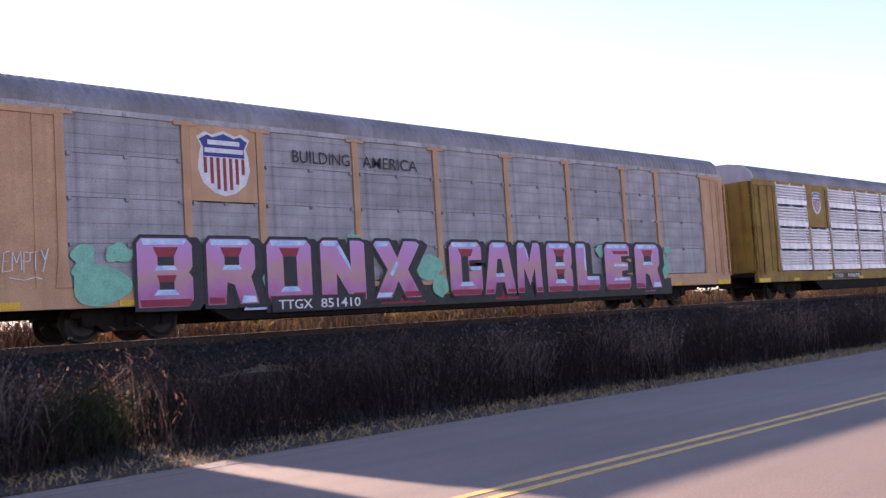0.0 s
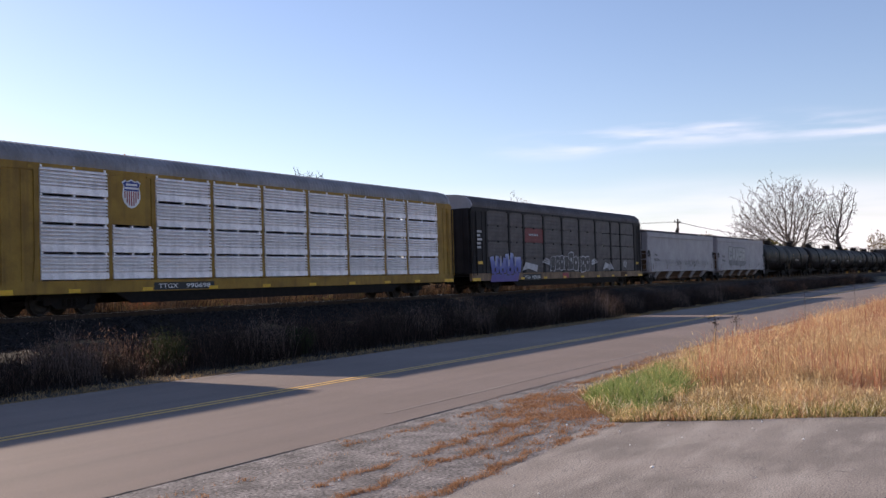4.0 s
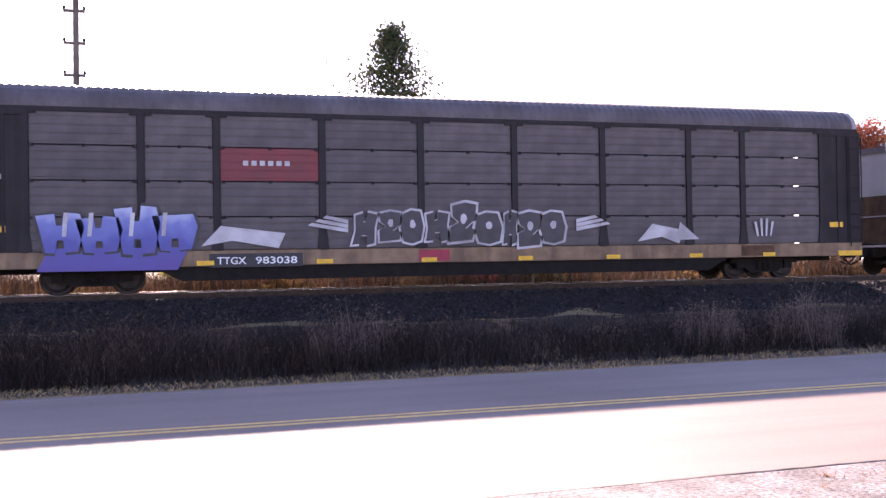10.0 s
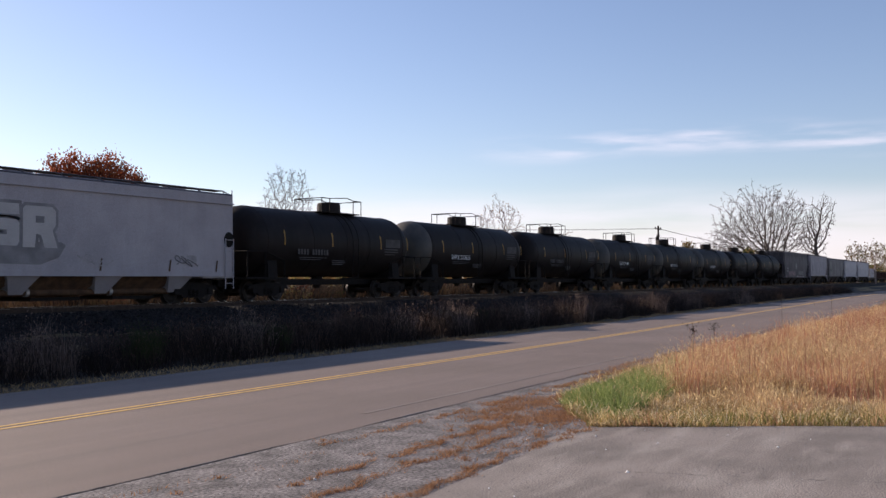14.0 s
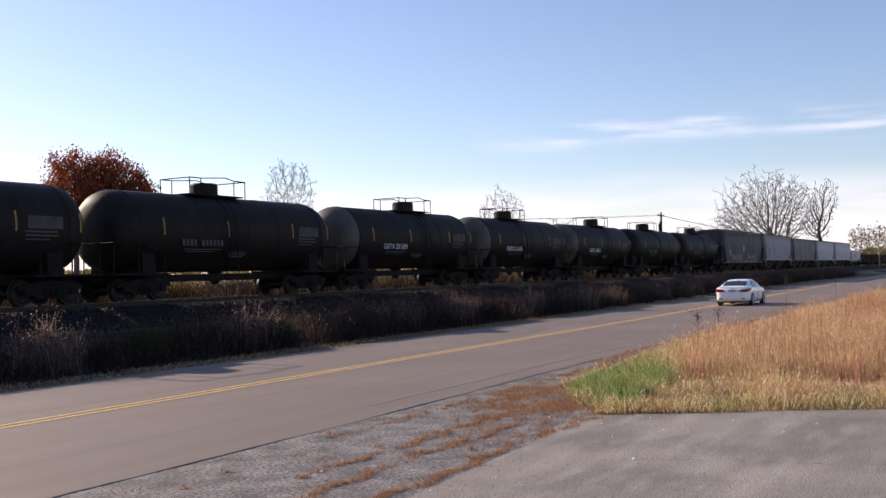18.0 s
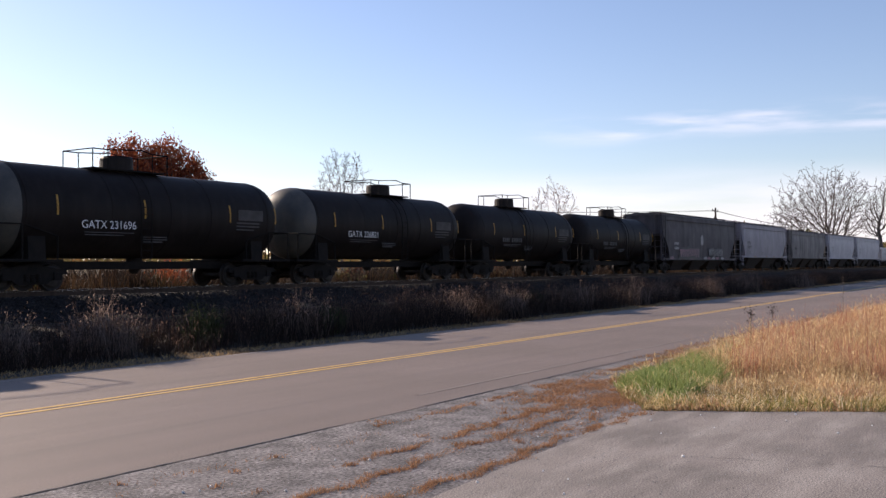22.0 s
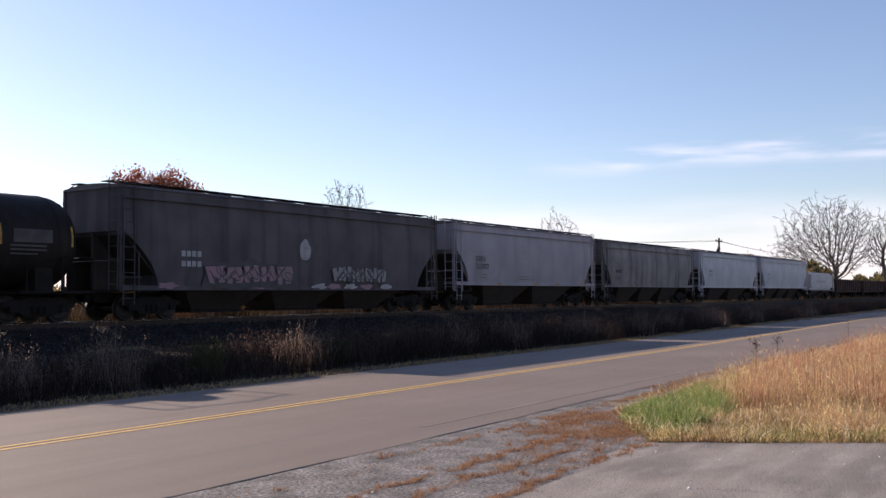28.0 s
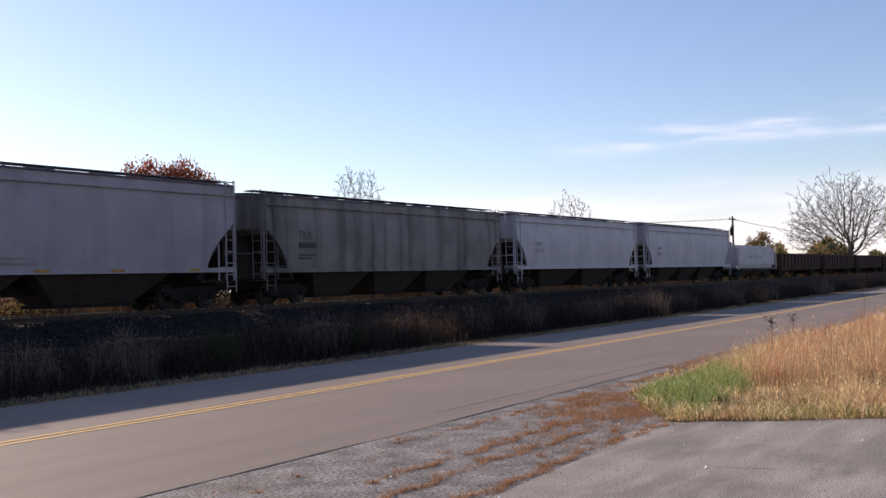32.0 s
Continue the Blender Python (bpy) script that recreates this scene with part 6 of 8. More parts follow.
for k, (dome_u, mark, dusty) in enumerate(((155.7, "", 0), (168.1, "SHPX 210635", 1), (180.8, "", 0), (195.5, "GATX 231699", 1), (207.2, "GATX 231696", 1), (222.1, "GATX 226821", 1), (234.1, "", 0), (248.5, "", 0))):
    start = 148.3 + 13.3 * k
    tank_car(start, dome_u - start, "sooty black tank car with a dusty brown end" if dusty else "sooty black tank car with a central dome", mark, dusty=bool(dusty))


# ---- the short cement hopper and the gondolas at the tail ----
def cement_hopper(u):
    car = new("cement_hopper_car")
    tagged(car, "short white rounded covered hopper in the train", "railcar", "cars of the freight train")
    L = 12.0
    part("body", block(0.3, L - 0.3, -1.5, 1.5, 1.1, 3.1, 0.25), M["hopperbright"], car)
    part("side_sill", block(0.1, L - 0.1, -1.55, 1.55, 0.95, 1.1, 0.02), M["hoppergrey"], car)
    part("hatch_ring", lathe_z(2.3, 0, [(3.08, 0.4), (3.4, 0.38), (3.45, 0.2)], 16), M["iron"], car)
    for c in (3.6, 8.4):
        part("outlet_hopper", ringed(bmesh.new(), [[(c - 1.6, -1.4, 1.0), (c + 1.6, -1.4, 1.0), (c + 1.6, 1.4, 1.0), (c - 1.6, 1.4, 1.0)], [(c - 0.4, -0.5, 0.4), (c + 0.4, -0.5, 0.4), (c + 0.4, 0.5, 0.4), (c - 0.4, 0.5, 0.4)]]), M["hoppergrey"], car)
    for x, s in ((0.0, 1), (L, -1)):
        ladder(car, *sorted((x + s * 0.1, x + s * 0.5)), 0.9, 3.1, -1.55, M["hopperbright"])
        coupler(car, x, -s)
        truck(car, x + s * 1.6)
    bars("mark_bar", [(3.0 + i * 0.9, 3.7 + i * 0.9, 1.9, 2.2) for i in range(5)], -1.51, M["faintgrey"], car, "worn stencilled marks")
    TRAIN.append((car, u))


def gondola(u):
    car = new("gondola_car")
    tagged(car, "dark oxide brown open gondola car", "railcar", "cars of the freight train")
    L = 16.4
    for y0, y1 in ((-1.5, -1.44), (1.44, 1.5)):
        w = part("side_wall", block(0.1, L - 0.1, y0, y1, 0.95, 2.35), M["gondola"], car)
        for i in range(13):
            x = 0.35 + i * (L - 0.7) / 12
            part("side_rib", bx(bmesh.new(), x - 0.06, x + 0.06, y0 - (0.09 if y0 < 0 else -0.06), y0 + (0.0 if y0 < 0 else 0.15), 0.95, 2.3), M["gondola"], w)
        part("top_rail", block(0.05, L - 0.05, y0 - 0.08, y1 + 0.08, 2.33, 2.45), M["gondola"], w)
    for x in (0.05, L - 0.15):
        part("end_wall", block(x, x + 0.1, -1.45, 1.45, 0.95, 2.35), M["gondola"], car)
    part("floor", block(0.1, L - 0.1, -1.45, 1.45, 0.82, 0.95), M["gondola"], car)
    part("centre_sill", block(0, L, -0.3, 0.3, 0.6, 0.85), M["iron"], car)
    for x, s in ((0.0, 1), (L, -1)):
        coupler(car, x, -s)
        truck(car, x + s * 2.2)
    TRAIN.append((car, u))


cement_hopper(349.9)
for k in range(5):
    gondola(363.2 + 17.7 * k)

# ---- grass, weeds and scrub ----
prng = np.random.default_rng(21)


def strip(n, x0, x1, y0, y1, near=1.0):
    """Random places, thicker towards x0 when near is above one."""
    return x0 + (x1 - x0) * prng.random(n) ** near, prng.uniform(y0, y1, n)


def grow(name, x, y, h, w, material, label, category, lean=0.4, sink=0.02, z=None):
    z = GROUND(x, y) - sink if z is None else z
    ob = new(name, blade_mesh(name, blades(prng, x, y, z, h, w, lean), material))
    return tagged(ob, label, category, kind="stuff")


def patchy(x, y, size, seed):
    return np.array([noise.noise(Vector((a / size + seed, b / size, seed * 1.7))) for a, b in zip(x, y)])


# brush on the bank: a dense thicket by the road, thinning out towards the ballast
def thicket(x):
    return np.interp(x, (-14, 4, 8, 15, 18, 26, 150), (1.0, 0.95, 0.72, 0.76, 1.0, 1.15, 1.1))


def brush_rise(x, y):
    return thicket(x) * np.interp(y, (16.2, 16.5, 17.2, 19.6, 21.2, 23.2, 24.2), (0.25, 0.62, 0.92, 0.84, 0.42, 0.3, 0.12))


x, y = strip(125000, -14, 150, 16.3, 23.6, 1.55)
y = np.where(prng.random(len(x)) < 0.45, 16.4 + (y - 16.3) * 0.5, y)
h = brush_rise(x, y) * (0.86 + 0.85 * patchy(x, y, 1.3, 3.0)) * prng.uniform(0.5, 1.15, len(x))
keep = (h > 0.08)
y = y + bend(x) * np.clip((24 - y) / 6, 0, 1)
grow("bank_weeds", x[keep], y[keep], h[keep], prng.uniform(0.006, 0.020, keep.sum()), M["brushblade"], "brown withered weeds on the bank, darkened as in shade", "weeds", 1.3)
x, y = strip(46000, -14, 150, 16.4, 21.5, 1.5)
p = patchy(x, y, 1.1, 9.0)
keep = p > prng.uniform(-0.5, 0.35, len(x))
h = brush_rise(x, y) * (1.05 + 0.5 * p) * prng.uniform(0.6, 1.15, len(x))
y = y + bend(x) * np.clip((24 - y) / 6, 0, 1)
grow("pale_bank_grass", x[keep], y[keep], h[keep], prng.uniform(0.004, 0.011, keep.sum()), M["brushpale"], "pale seeding grass stalks on the bank", "grass", 1.0)
# feathery heads near the stalk tips
m = keep & (prng.random(len(x)) < 0.8)
hx, hy, hh = x[m], y[m], h[m]
k = 2
hx, hy, hh = np.repeat(hx, k), np.repeat(hy, k), np.repeat(hh, k)
hz = GROUND(hx, hy) + hh * prng.uniform(0.55, 1.0, len(hx))
grow("seed_fluff", hx + prng.normal(0, 0.09, len(hx)), hy + prng.normal(0, 0.09, len(hx)), prng.uniform(0.03, 0.10, len(hx)), prng.uniform(0.010, 0.026, len(hx)), M["brushpale"], "feathery seed heads of the bank grass", "grass", 2.0, 0.0, hz)
x, y = strip(30000, -14, 120, 15.5, 16.55, 1.4)
y = y + bend(x)
grow("verge_grass", x, y, prng.uniform(0.03, 0.13, len(x)), prng.uniform(0.01, 0.025, len(x)), M["grassbrown"], "short dry grass on the road verge", "grass", 1.6)


def weed_clump(cx, cy, r, height, n, material, name, label):
    a, q = prng.uniform(0, 6.28, n), np.sqrt(prng.random(n)) * r
    x, y = cx + np.cos(a) * q, cy + np.sin(a) * q * 0.8
    z = GROUND(x, y) - 0.02
    h = height * prng.uniform(0.5, 1.1, n) * (1 - 0.35 * (q / r) ** 2)
    t = blades(prng, x, y, z, h, prng.uniform(0.008, 0.018, n), 0.5)
    # seed heads: little flecks near the tips
    m = n * 3
    pick = prng.integers(0, n, m)
    tip = t[pick, 2, 2] - (t[pick, 2, 2] - t[pick, 0, 0]) * prng.uniform(0, 0.35, m)[:, None] + prng.normal(0, 0.035, (m, 3))
    f = blades(prng, tip[:, 0], tip[:, 1], tip[:, 2], prng.uniform(0.02, 0.05, m), prng.uniform(0.012, 0.03, m), 1.5)
    ob = new(name, blade_mesh(name, np.concatenate([t, f]), material))
    return tagged(ob, label, "bush", "clumps on the bank")


for cx, cy, r, hh in ((3.7, 17.6, 0.9, 1.25), (11.2, 17.6, 0.8, 1.1), (13.4, 17.4, 0.8, 1.2), (19.8, 17.6, 0.9, 1.3), (28.0, 18.0, 1.0, 1.2), (31.0, 17.6, 1.0, 1.3), (37.5, 18.0, 1.1, 1.2), (43.4, 17.8, 1.1, 1.3), (48.5, 18.2, 1.1, 1.2), (56.0, 18.2, 1.2, 1.3), (64.0, 18.4, 1.3, 1.3), (78.0, 18.2, 1.3, 1.3), (-4.5, 17.5, 0.9, 1.1)):
    weed_clump(cx, cy, r, hh * 1.18, 300, M["seedpale"], "seed_grass_clump", "pale feathery seed grass clump on the bank")
for cx, cy, r, hh in ((16.3, 17.6, 0.5, 1.2), (20.9, 17.5, 0.5, 0.95), (35.0, 18.6, 0.6, 1.0)):
    weed_clump(cx, cy, r, hh, 420, M["juniper"], "green_shrub", "small dull green shrub on the bank")

# behind the track: straw grass and autumn scrub
x, y = strip(80000, -30, 190, 30.6, 38.0, 1.25)
p = patchy(x, y, 3.0, 5.0)
h = prng.uniform(0.7, 1.5, len(x)) * (1 + 0.5 * p) * np.where(y < 34, 1.15, 0.8)
grow("trackside_grass", x, y, np.clip(h, 0.15, 1.9), prng.uniform(0.015, 0.04, len(x)), M["strawgrass"], "tall straw grass beyond the track", "grass", 0.5)

# brush added to cover the bright field, its dark tone a shaded side
x, y = strip(70000, -30, 170, 30.9, 34.2, 1.2)
grow("trackside_brush", x, y, prng.uniform(0.9, 1.75, len(x)) * (0.92 + 0.65 * patchy(x, y, 2.6, 12.0)), prng.uniform(0.015, 0.04, len(x)), M["brushblade"], "withered brush added close behind the track, dark as its shaded side", "weeds", 0.7)


# second row, added only to block the sunlit field seen below the cars
x, y = strip(60000, -40, 190, 35.0, 41.0, 1.15)
grow("hedgerow_brush", x, y, prng.uniform(1.0, 2.0, len(x)) * (0.95 + 0.5 * patchy(x, y, 3.5, 15.0)), prng.uniform(0.03, 0.07, len(x)), M["brushblade"], "withered brush row added to hide the bright field", "weeds", 0.8)


def scrub(cx, cy, r, height, n, material, name, label, group=""):
    """A bush of leaf flecks on a few stems, uneven and open."""
    lobes = [(prng.normal(0, r * 0.45), prng.normal(0, r * 0.45), height * prng.uniform(0.3, 0.8), r * prng.uniform(0.3, 0.6)) for _ in range(7)]
    k = prng.integers(0, 7, n)
    L = np.array(lobes)[k]
    d = prng.normal(0, 0.5, (n, 3)) * L[:, 3:4]
    c = np.stack([cx + L[:, 0], cy + L[:, 1], L[:, 2]], 1) + d
    g0 = GROUND(np.full(1, cx), np.full(1, cy))[0]
    c[:, 2] = np.clip(c[:, 2], 0.05, height) + g0
    s = prng.uniform(0.03, 0.075, n)
    t = blades(prng, c[:, 0], c[:, 1], c[:, 2], s * 2, s * 1.4, 1.5)
    st = 14
    sx, sy = cx + prng.normal(0, 0.15, st), cy + prng.normal(0, 0.15, st)
    stems = blades(prng, sx, sy, np.full(st, g0 - 0.05), np.full(st, height * 0.75), np.full(st, 0.04), 0.8)
    ob = new(name, blade_mesh(name, np.concatenate([t, stems]), material))
    return tagged(ob, label, "bush", group)


for i in range(64):
    cx = -14 + i * 2.9 + prng.uniform(-1.2, 1.2)
    near_ = i % 2 == 0
    cy = prng.uniform(31.2, 33.0) if near_ else prng.uniform(33, 40)
    scrub(cx, cy, prng.uniform(0.6, 1.3), prng.uniform(1.0, 1.7) if near_ else prng.uniform(1.3, 2.3), 900, (M["farscrub"], M["drygrass"], M["juniper"], M["redleaf"], M["farscrub"], M["fringe"])[i % 6], "scrub_bush",
          ("rust brown autumn bush beyond the track", "straw coloured dry bush beyond the track", "dull green bush beyond the track", "rust red autumn bush beyond the track", "rust brown autumn bush beyond the track", "yellow green bush beyond the track")[i % 6], "bushes beyond the track")

# near meadow beside the lot: tall tan grass, red stems, a green corner
def in_meadow(x, y):
    edge = np.interp(x, (12.6, 13.2, 15.6, 20, 28, 45, 120), (4.9, 5.5, 6.75, 6.95, 7.3, 7.5, 7.5))
    low = np.interp(x, (12.3, 12.6, 12.9, 13.5, 13.9, 15.5, 18, 24), (4.95, 4.42, 3.75, 2.8, 2.0, -1.45, -7, -30))
    return (y < edge + bend(x) * 0.8) & (y > low)


def meadow(n, x0, x1, y0, y1, near):
    x, y = strip(n, x0, x1, y0, y1, near)
    m = in_meadow(x, y)
    return x[m], y[m]


def inset(x, y):
    """Distance from the lot's edge into the meadow, roughly."""
    low = np.interp(x, (12.3, 12.6, 12.9, 13.5, 13.9, 15.5, 18, 24), (4.95, 4.42, 3.75, 2.8, 2.0, -1.45, -7, -30))
    lx = np.interp(y, (-7, -1.45, 2.0, 2.8, 3.75, 4.42, 4.95), (18, 15.5, 13.9, 13.5, 12.9, 12.6, 12.3))
    return np.minimum(np.maximum(x - lx, 0), np.maximum(y - low, 0) + 3)


def level(k):
    return np.full(k, -0.04)


def in_green(x, y):
    """The lush corner, with a ragged border."""
    ragged = 0.22 * np.sin(x * 2.3 + 1.1 * np.sin(y * 3.1)) + 0.15 * np.sin(x * 5.7 - y * 4.0)
    return (x > 13.0) & (x < 22.5 + 3 * ragged) & (y > np.interp(x, (13.0, 13.6, 15.5, 19.0, 22.5), (4.35, 4.5, 5.15, 5.75, 6.2)) + ragged) & (y < np.interp(x, (13.0, 14.3, 16, 20, 23), (5.2, 6.35, 6.75, 6.95, 6.8)))


# tan grass: short and thin at the edges, taller inside, tops uneven
x, y = meadow(330000, 12.4, 70, -8, 7.5, 2.1)
p = patchy(x, y, 1.3, 2.0)
k = inset(x, y)
rise = np.interp(k, (0.0, 0.5, 1.6, 3.2, 5.0), (0.16, 0.24, 0.36, 0.72, 1.0)) * np.clip((7.2 - y) / 1.6, 0.3, 1)
h = rise * prng.uniform(0.22, 0.74, len(x)) * (1 + 0.85 * p)
m = ~in_green(x, y) | (prng.random(len(x)) < 0.16)
x, y, h, k = x[m], y[m], np.clip(h[m], 0.06, 1.1), k[m]
kind_of = np.clip((x - 15.5) / 12, -0.15, 0.3) + patchy(x, y, 0.8, 4.0) + 0.35 * patchy(x, y, 3.0, 7.0) + prng.normal(0, 0.16, len(x))
for lo, hi, mat, lab in ((-9, -0.12, "grassbrown", "grey brown dead grass between the tan tufts"), (-0.12, 0.2, "tallgrass", "tall dry tan meadow grass"), (0.2, 9, "grassrust", "rust coloured dry meadow grass")):
    m = (kind_of >= lo) & (kind_of < hi)
    grow("meadow_grass", x[m], y[m], h[m] * (0.8 if lo < -1 else 1.0), prng.uniform(0.003, 0.0095, m.sum()) * (1 + x[m] / 45), M[mat], lab, "grass", 1.5, 0.02, level(m.sum()))
# feathery tops
pick = prng.random(len(x)) < 0.16
tx, ty, th = x[pick], y[pick], h[pick]
grow("grass_seed_tops", tx + prng.normal(0, 0.04, len(tx)), ty + prng.normal(0, 0.04, len(tx)), prng.uniform(0.03, 0.09, len(tx)), prng.uniform(0.008, 0.02, len(tx)), M["tallgrass"], "pale seed tops of the meadow grass", "grass", 2.0, 0.0, th * prng.uniform(0.8, 1.05, len(tx)) - 0.06)
# dull green undergrowth along the lot's edge
x, y = meadow(60000, 12.3, 20, -8, 6.8, 1.3)
m = (inset(x, y) < 1.9 * prng.random(len(x)) ** 1.5 + 0.25) & ~in_green(x, y)
x, y = x[m], y[m]
grow("fringe_grass", x, y, prng.uniform(0.05, 0.26, len(x)), prng.uniform(0.006, 0.014, len(x)), M["fringe"], "low mixed green and brown fringe along the lot", "grass", 1.4, 0.02, level(len(x)))
# the green corner
x, y = meadow(64000, 12.6, 23.5, 3.5, 7.0, 1.25)
m = in_green(x, y)
x, y = x[m], y[m]
q = patchy(x, y, 0.7, 6.0)
grow("green_grass", x, y, prng.uniform(0.10, 0.42, len(x)) * (1 + 0.8 * q) * np.clip(np.minimum(np.interp(x, (13.0, 14.3, 16, 20, 23), (5.2, 6.35, 6.75, 6.95, 6.8)) - y, x - 12.8) / 1.0 + 0.15, 0.15, 1), prng.uniform(0.006, 0.014, len(x)), M["greengrass"], "lush green grass at the meadow corner", "grass", 1.5, 0.02, level(len(x)))
x, y = meadow(30000, 14.6, 60, -8, 6.4, 1.3)
m = (patchy(x, y, 2.0, 8.0) > -0.1) & (inset(x, y) > 2.2) & (y < 5.9) & (x > 15.8) & ~in_green(x - 0.6, y)
x, y = x[m], y[m]
grow("red_weed_stems", x, y, prng.uniform(0.55, 1.15, len(x)) * np.interp(inset(x, y), (2.2, 4.5), (0.6, 1.0)), prng.uniform(0.005, 0.010, len(x)), M["redstem"], "reddish weed stems among the grass", "weeds", 0.18, 0.02, level(len(x)))


# long pale blades arching out of the front of the meadow and the green corner
x, y = meadow(16000, 12.5, 24, -6, 6.8, 1.3)
k = inset(x, y)
m = (k < 2.6) & (prng.random(len(x)) < np.where(in_green(x, y), 0.5, 0.5))
x, y = x[m], y[m]
grow("arching_blades", x, y, prng.uniform(0.10, 0.34, len(x)), prng.uniform(0.004, 0.009, len(x)), M["palestraw"], "long pale arching grass blades", "grass", 1.7, 0.02, level(len(x)))


def tall_weed(x, y, h):
    bm = bmesh.new()
    rod(bm, (x, y, -0.05), (x + 0.03, y, h), 0.009, 5, 0.004)
    ob = part("dead_weed", bm, M["bark"], None)
    tagged(ob, "dead brown weed stalk with a branched head", "weed", "dead weeds")
    for i in range(7):
        z = h * (0.45 + 0.08 * i)
        a = i * 2.4
        r = 0.16 * min(1.0, h)
        bm = bmesh.new()
        rod(bm, (x, y, z), (x + r * math.cos(a), y + r * math.sin(a), z + 0.75 * r), 0.005, 4, 0.002)
        part("twig", bm, M["bark"], ob)
    n = 60
    c = np.stack([x + prng.normal(0, 0.06, n), y + prng.normal(0, 0.06, n), h + prng.normal(-0.08, 0.09, n)], 1)
    tagged(part("seed_head", blade_mesh("seed_head", blades(prng, c[:, 0], c[:, 1], c[:, 2], np.full(n, 0.03), np.full(n, 0.02), 1.5), M["brushblade"]), None, ob), kind="stuff")


for x, y, h in ((41.4, 6.13, 1.9), (34.0, 6.6, 1.5), (20.5, 5.8, 0.95), (23.0, 6.0, 0.9)):
    tall_weed(x, y, h)

# dry mats on the gravel shoulder
def mat_line(n, x0, x1, y, wob, spread):
    x = prng.uniform(x0, x1, n)
    wide = spread * (0.5 + 1.6 * np.abs(np.array([noise.noise(Vector((a * 2.7, y * 5, 2.1))) for a in x])))
    yy = y + wob * np.sin(x * 1.9 + y * 3) * 0.5 + 0.05 * np.sin(x * 7.3 + y) + prng.normal(0, 1, n) * wide
    k = np.array([noise.noise(Vector((a * 1.3, y * 7, 0.3))) + 0.8 * noise.noise(Vector((a * 6, b * 16, 4.4))) for a, b in zip(x, yy)]) > prng.uniform(-0.45, 0.15, n) - (0 if spread < 0.1 else 0.2)
    return x[k], yy[k]


xs, ys = [], []
for n, x0, x1, y, wob, sp in ((3400, 7.3, 12.2, 6.0, 0.06, 0.05), (5200, 6.0, 12.6, 5.49, 0.07, 0.055), (6000, 5.0, 12.6, 4.82, 0.08, 0.055), (1500, 9.4, 13.2, 7.08, 0.05, 0.045), (700, 9.8, 12.8, 5.2, 0.2, 0.10), (900, 9.6, 12.8, 5.75, 0.2, 0.10), (12000, 11.4, 14.4, 5.7, 0.3, 0.36), (8000, 11.9, 15.4, 6.5, 0.2, 0.24), (8000, 13.6, 22, 7.05, 0.10, 0.11), (7000, 19, 36, 7.45, 0.12, 0.12), (260, 5.2, 9.0, 6.9, 0.3, 0.06)):
    a, b = mat_line(n, x0, x1, y, wob, sp)
    xs.append(a), ys.append(b)
x, y = np.concatenate(xs), np.concatenate(ys)
y = y + bend(x)
grow("dry_shoulder_grass", x, y, prng.uniform(0.015, 0.065, len(x)), prng.uniform(0.003, 0.008, len(x)), M["drygrass"], "flattened dry orange grass on the gravel", "grass", 2.2, 0.0, np.full(len(x), -0.01))
for i in range(30):
    cx, cy = prng.uniform(4.5, 13), prng.uniform(4.9, 7.4)
    n = 40
    a, q = prng.uniform(0, 6.28, n), np.abs(prng.normal(0, 0.07, n))
    if i == 0:
        px, py = cx + np.cos(a) * q, cy + np.sin(a) * q
    else:
        px, py = np.concatenate([px, cx + np.cos(a) * q]), np.concatenate([py, cy + np.sin(a) * q])
grow("shoulder_tufts", px, py, prng.uniform(0.02, 0.06, len(px)), prng.uniform(0.005, 0.011, len(px)), M["drygrass"], "small dry tufts in the gravel", "grass", 2.0, 0.0, np.full(len(px), -0.01))

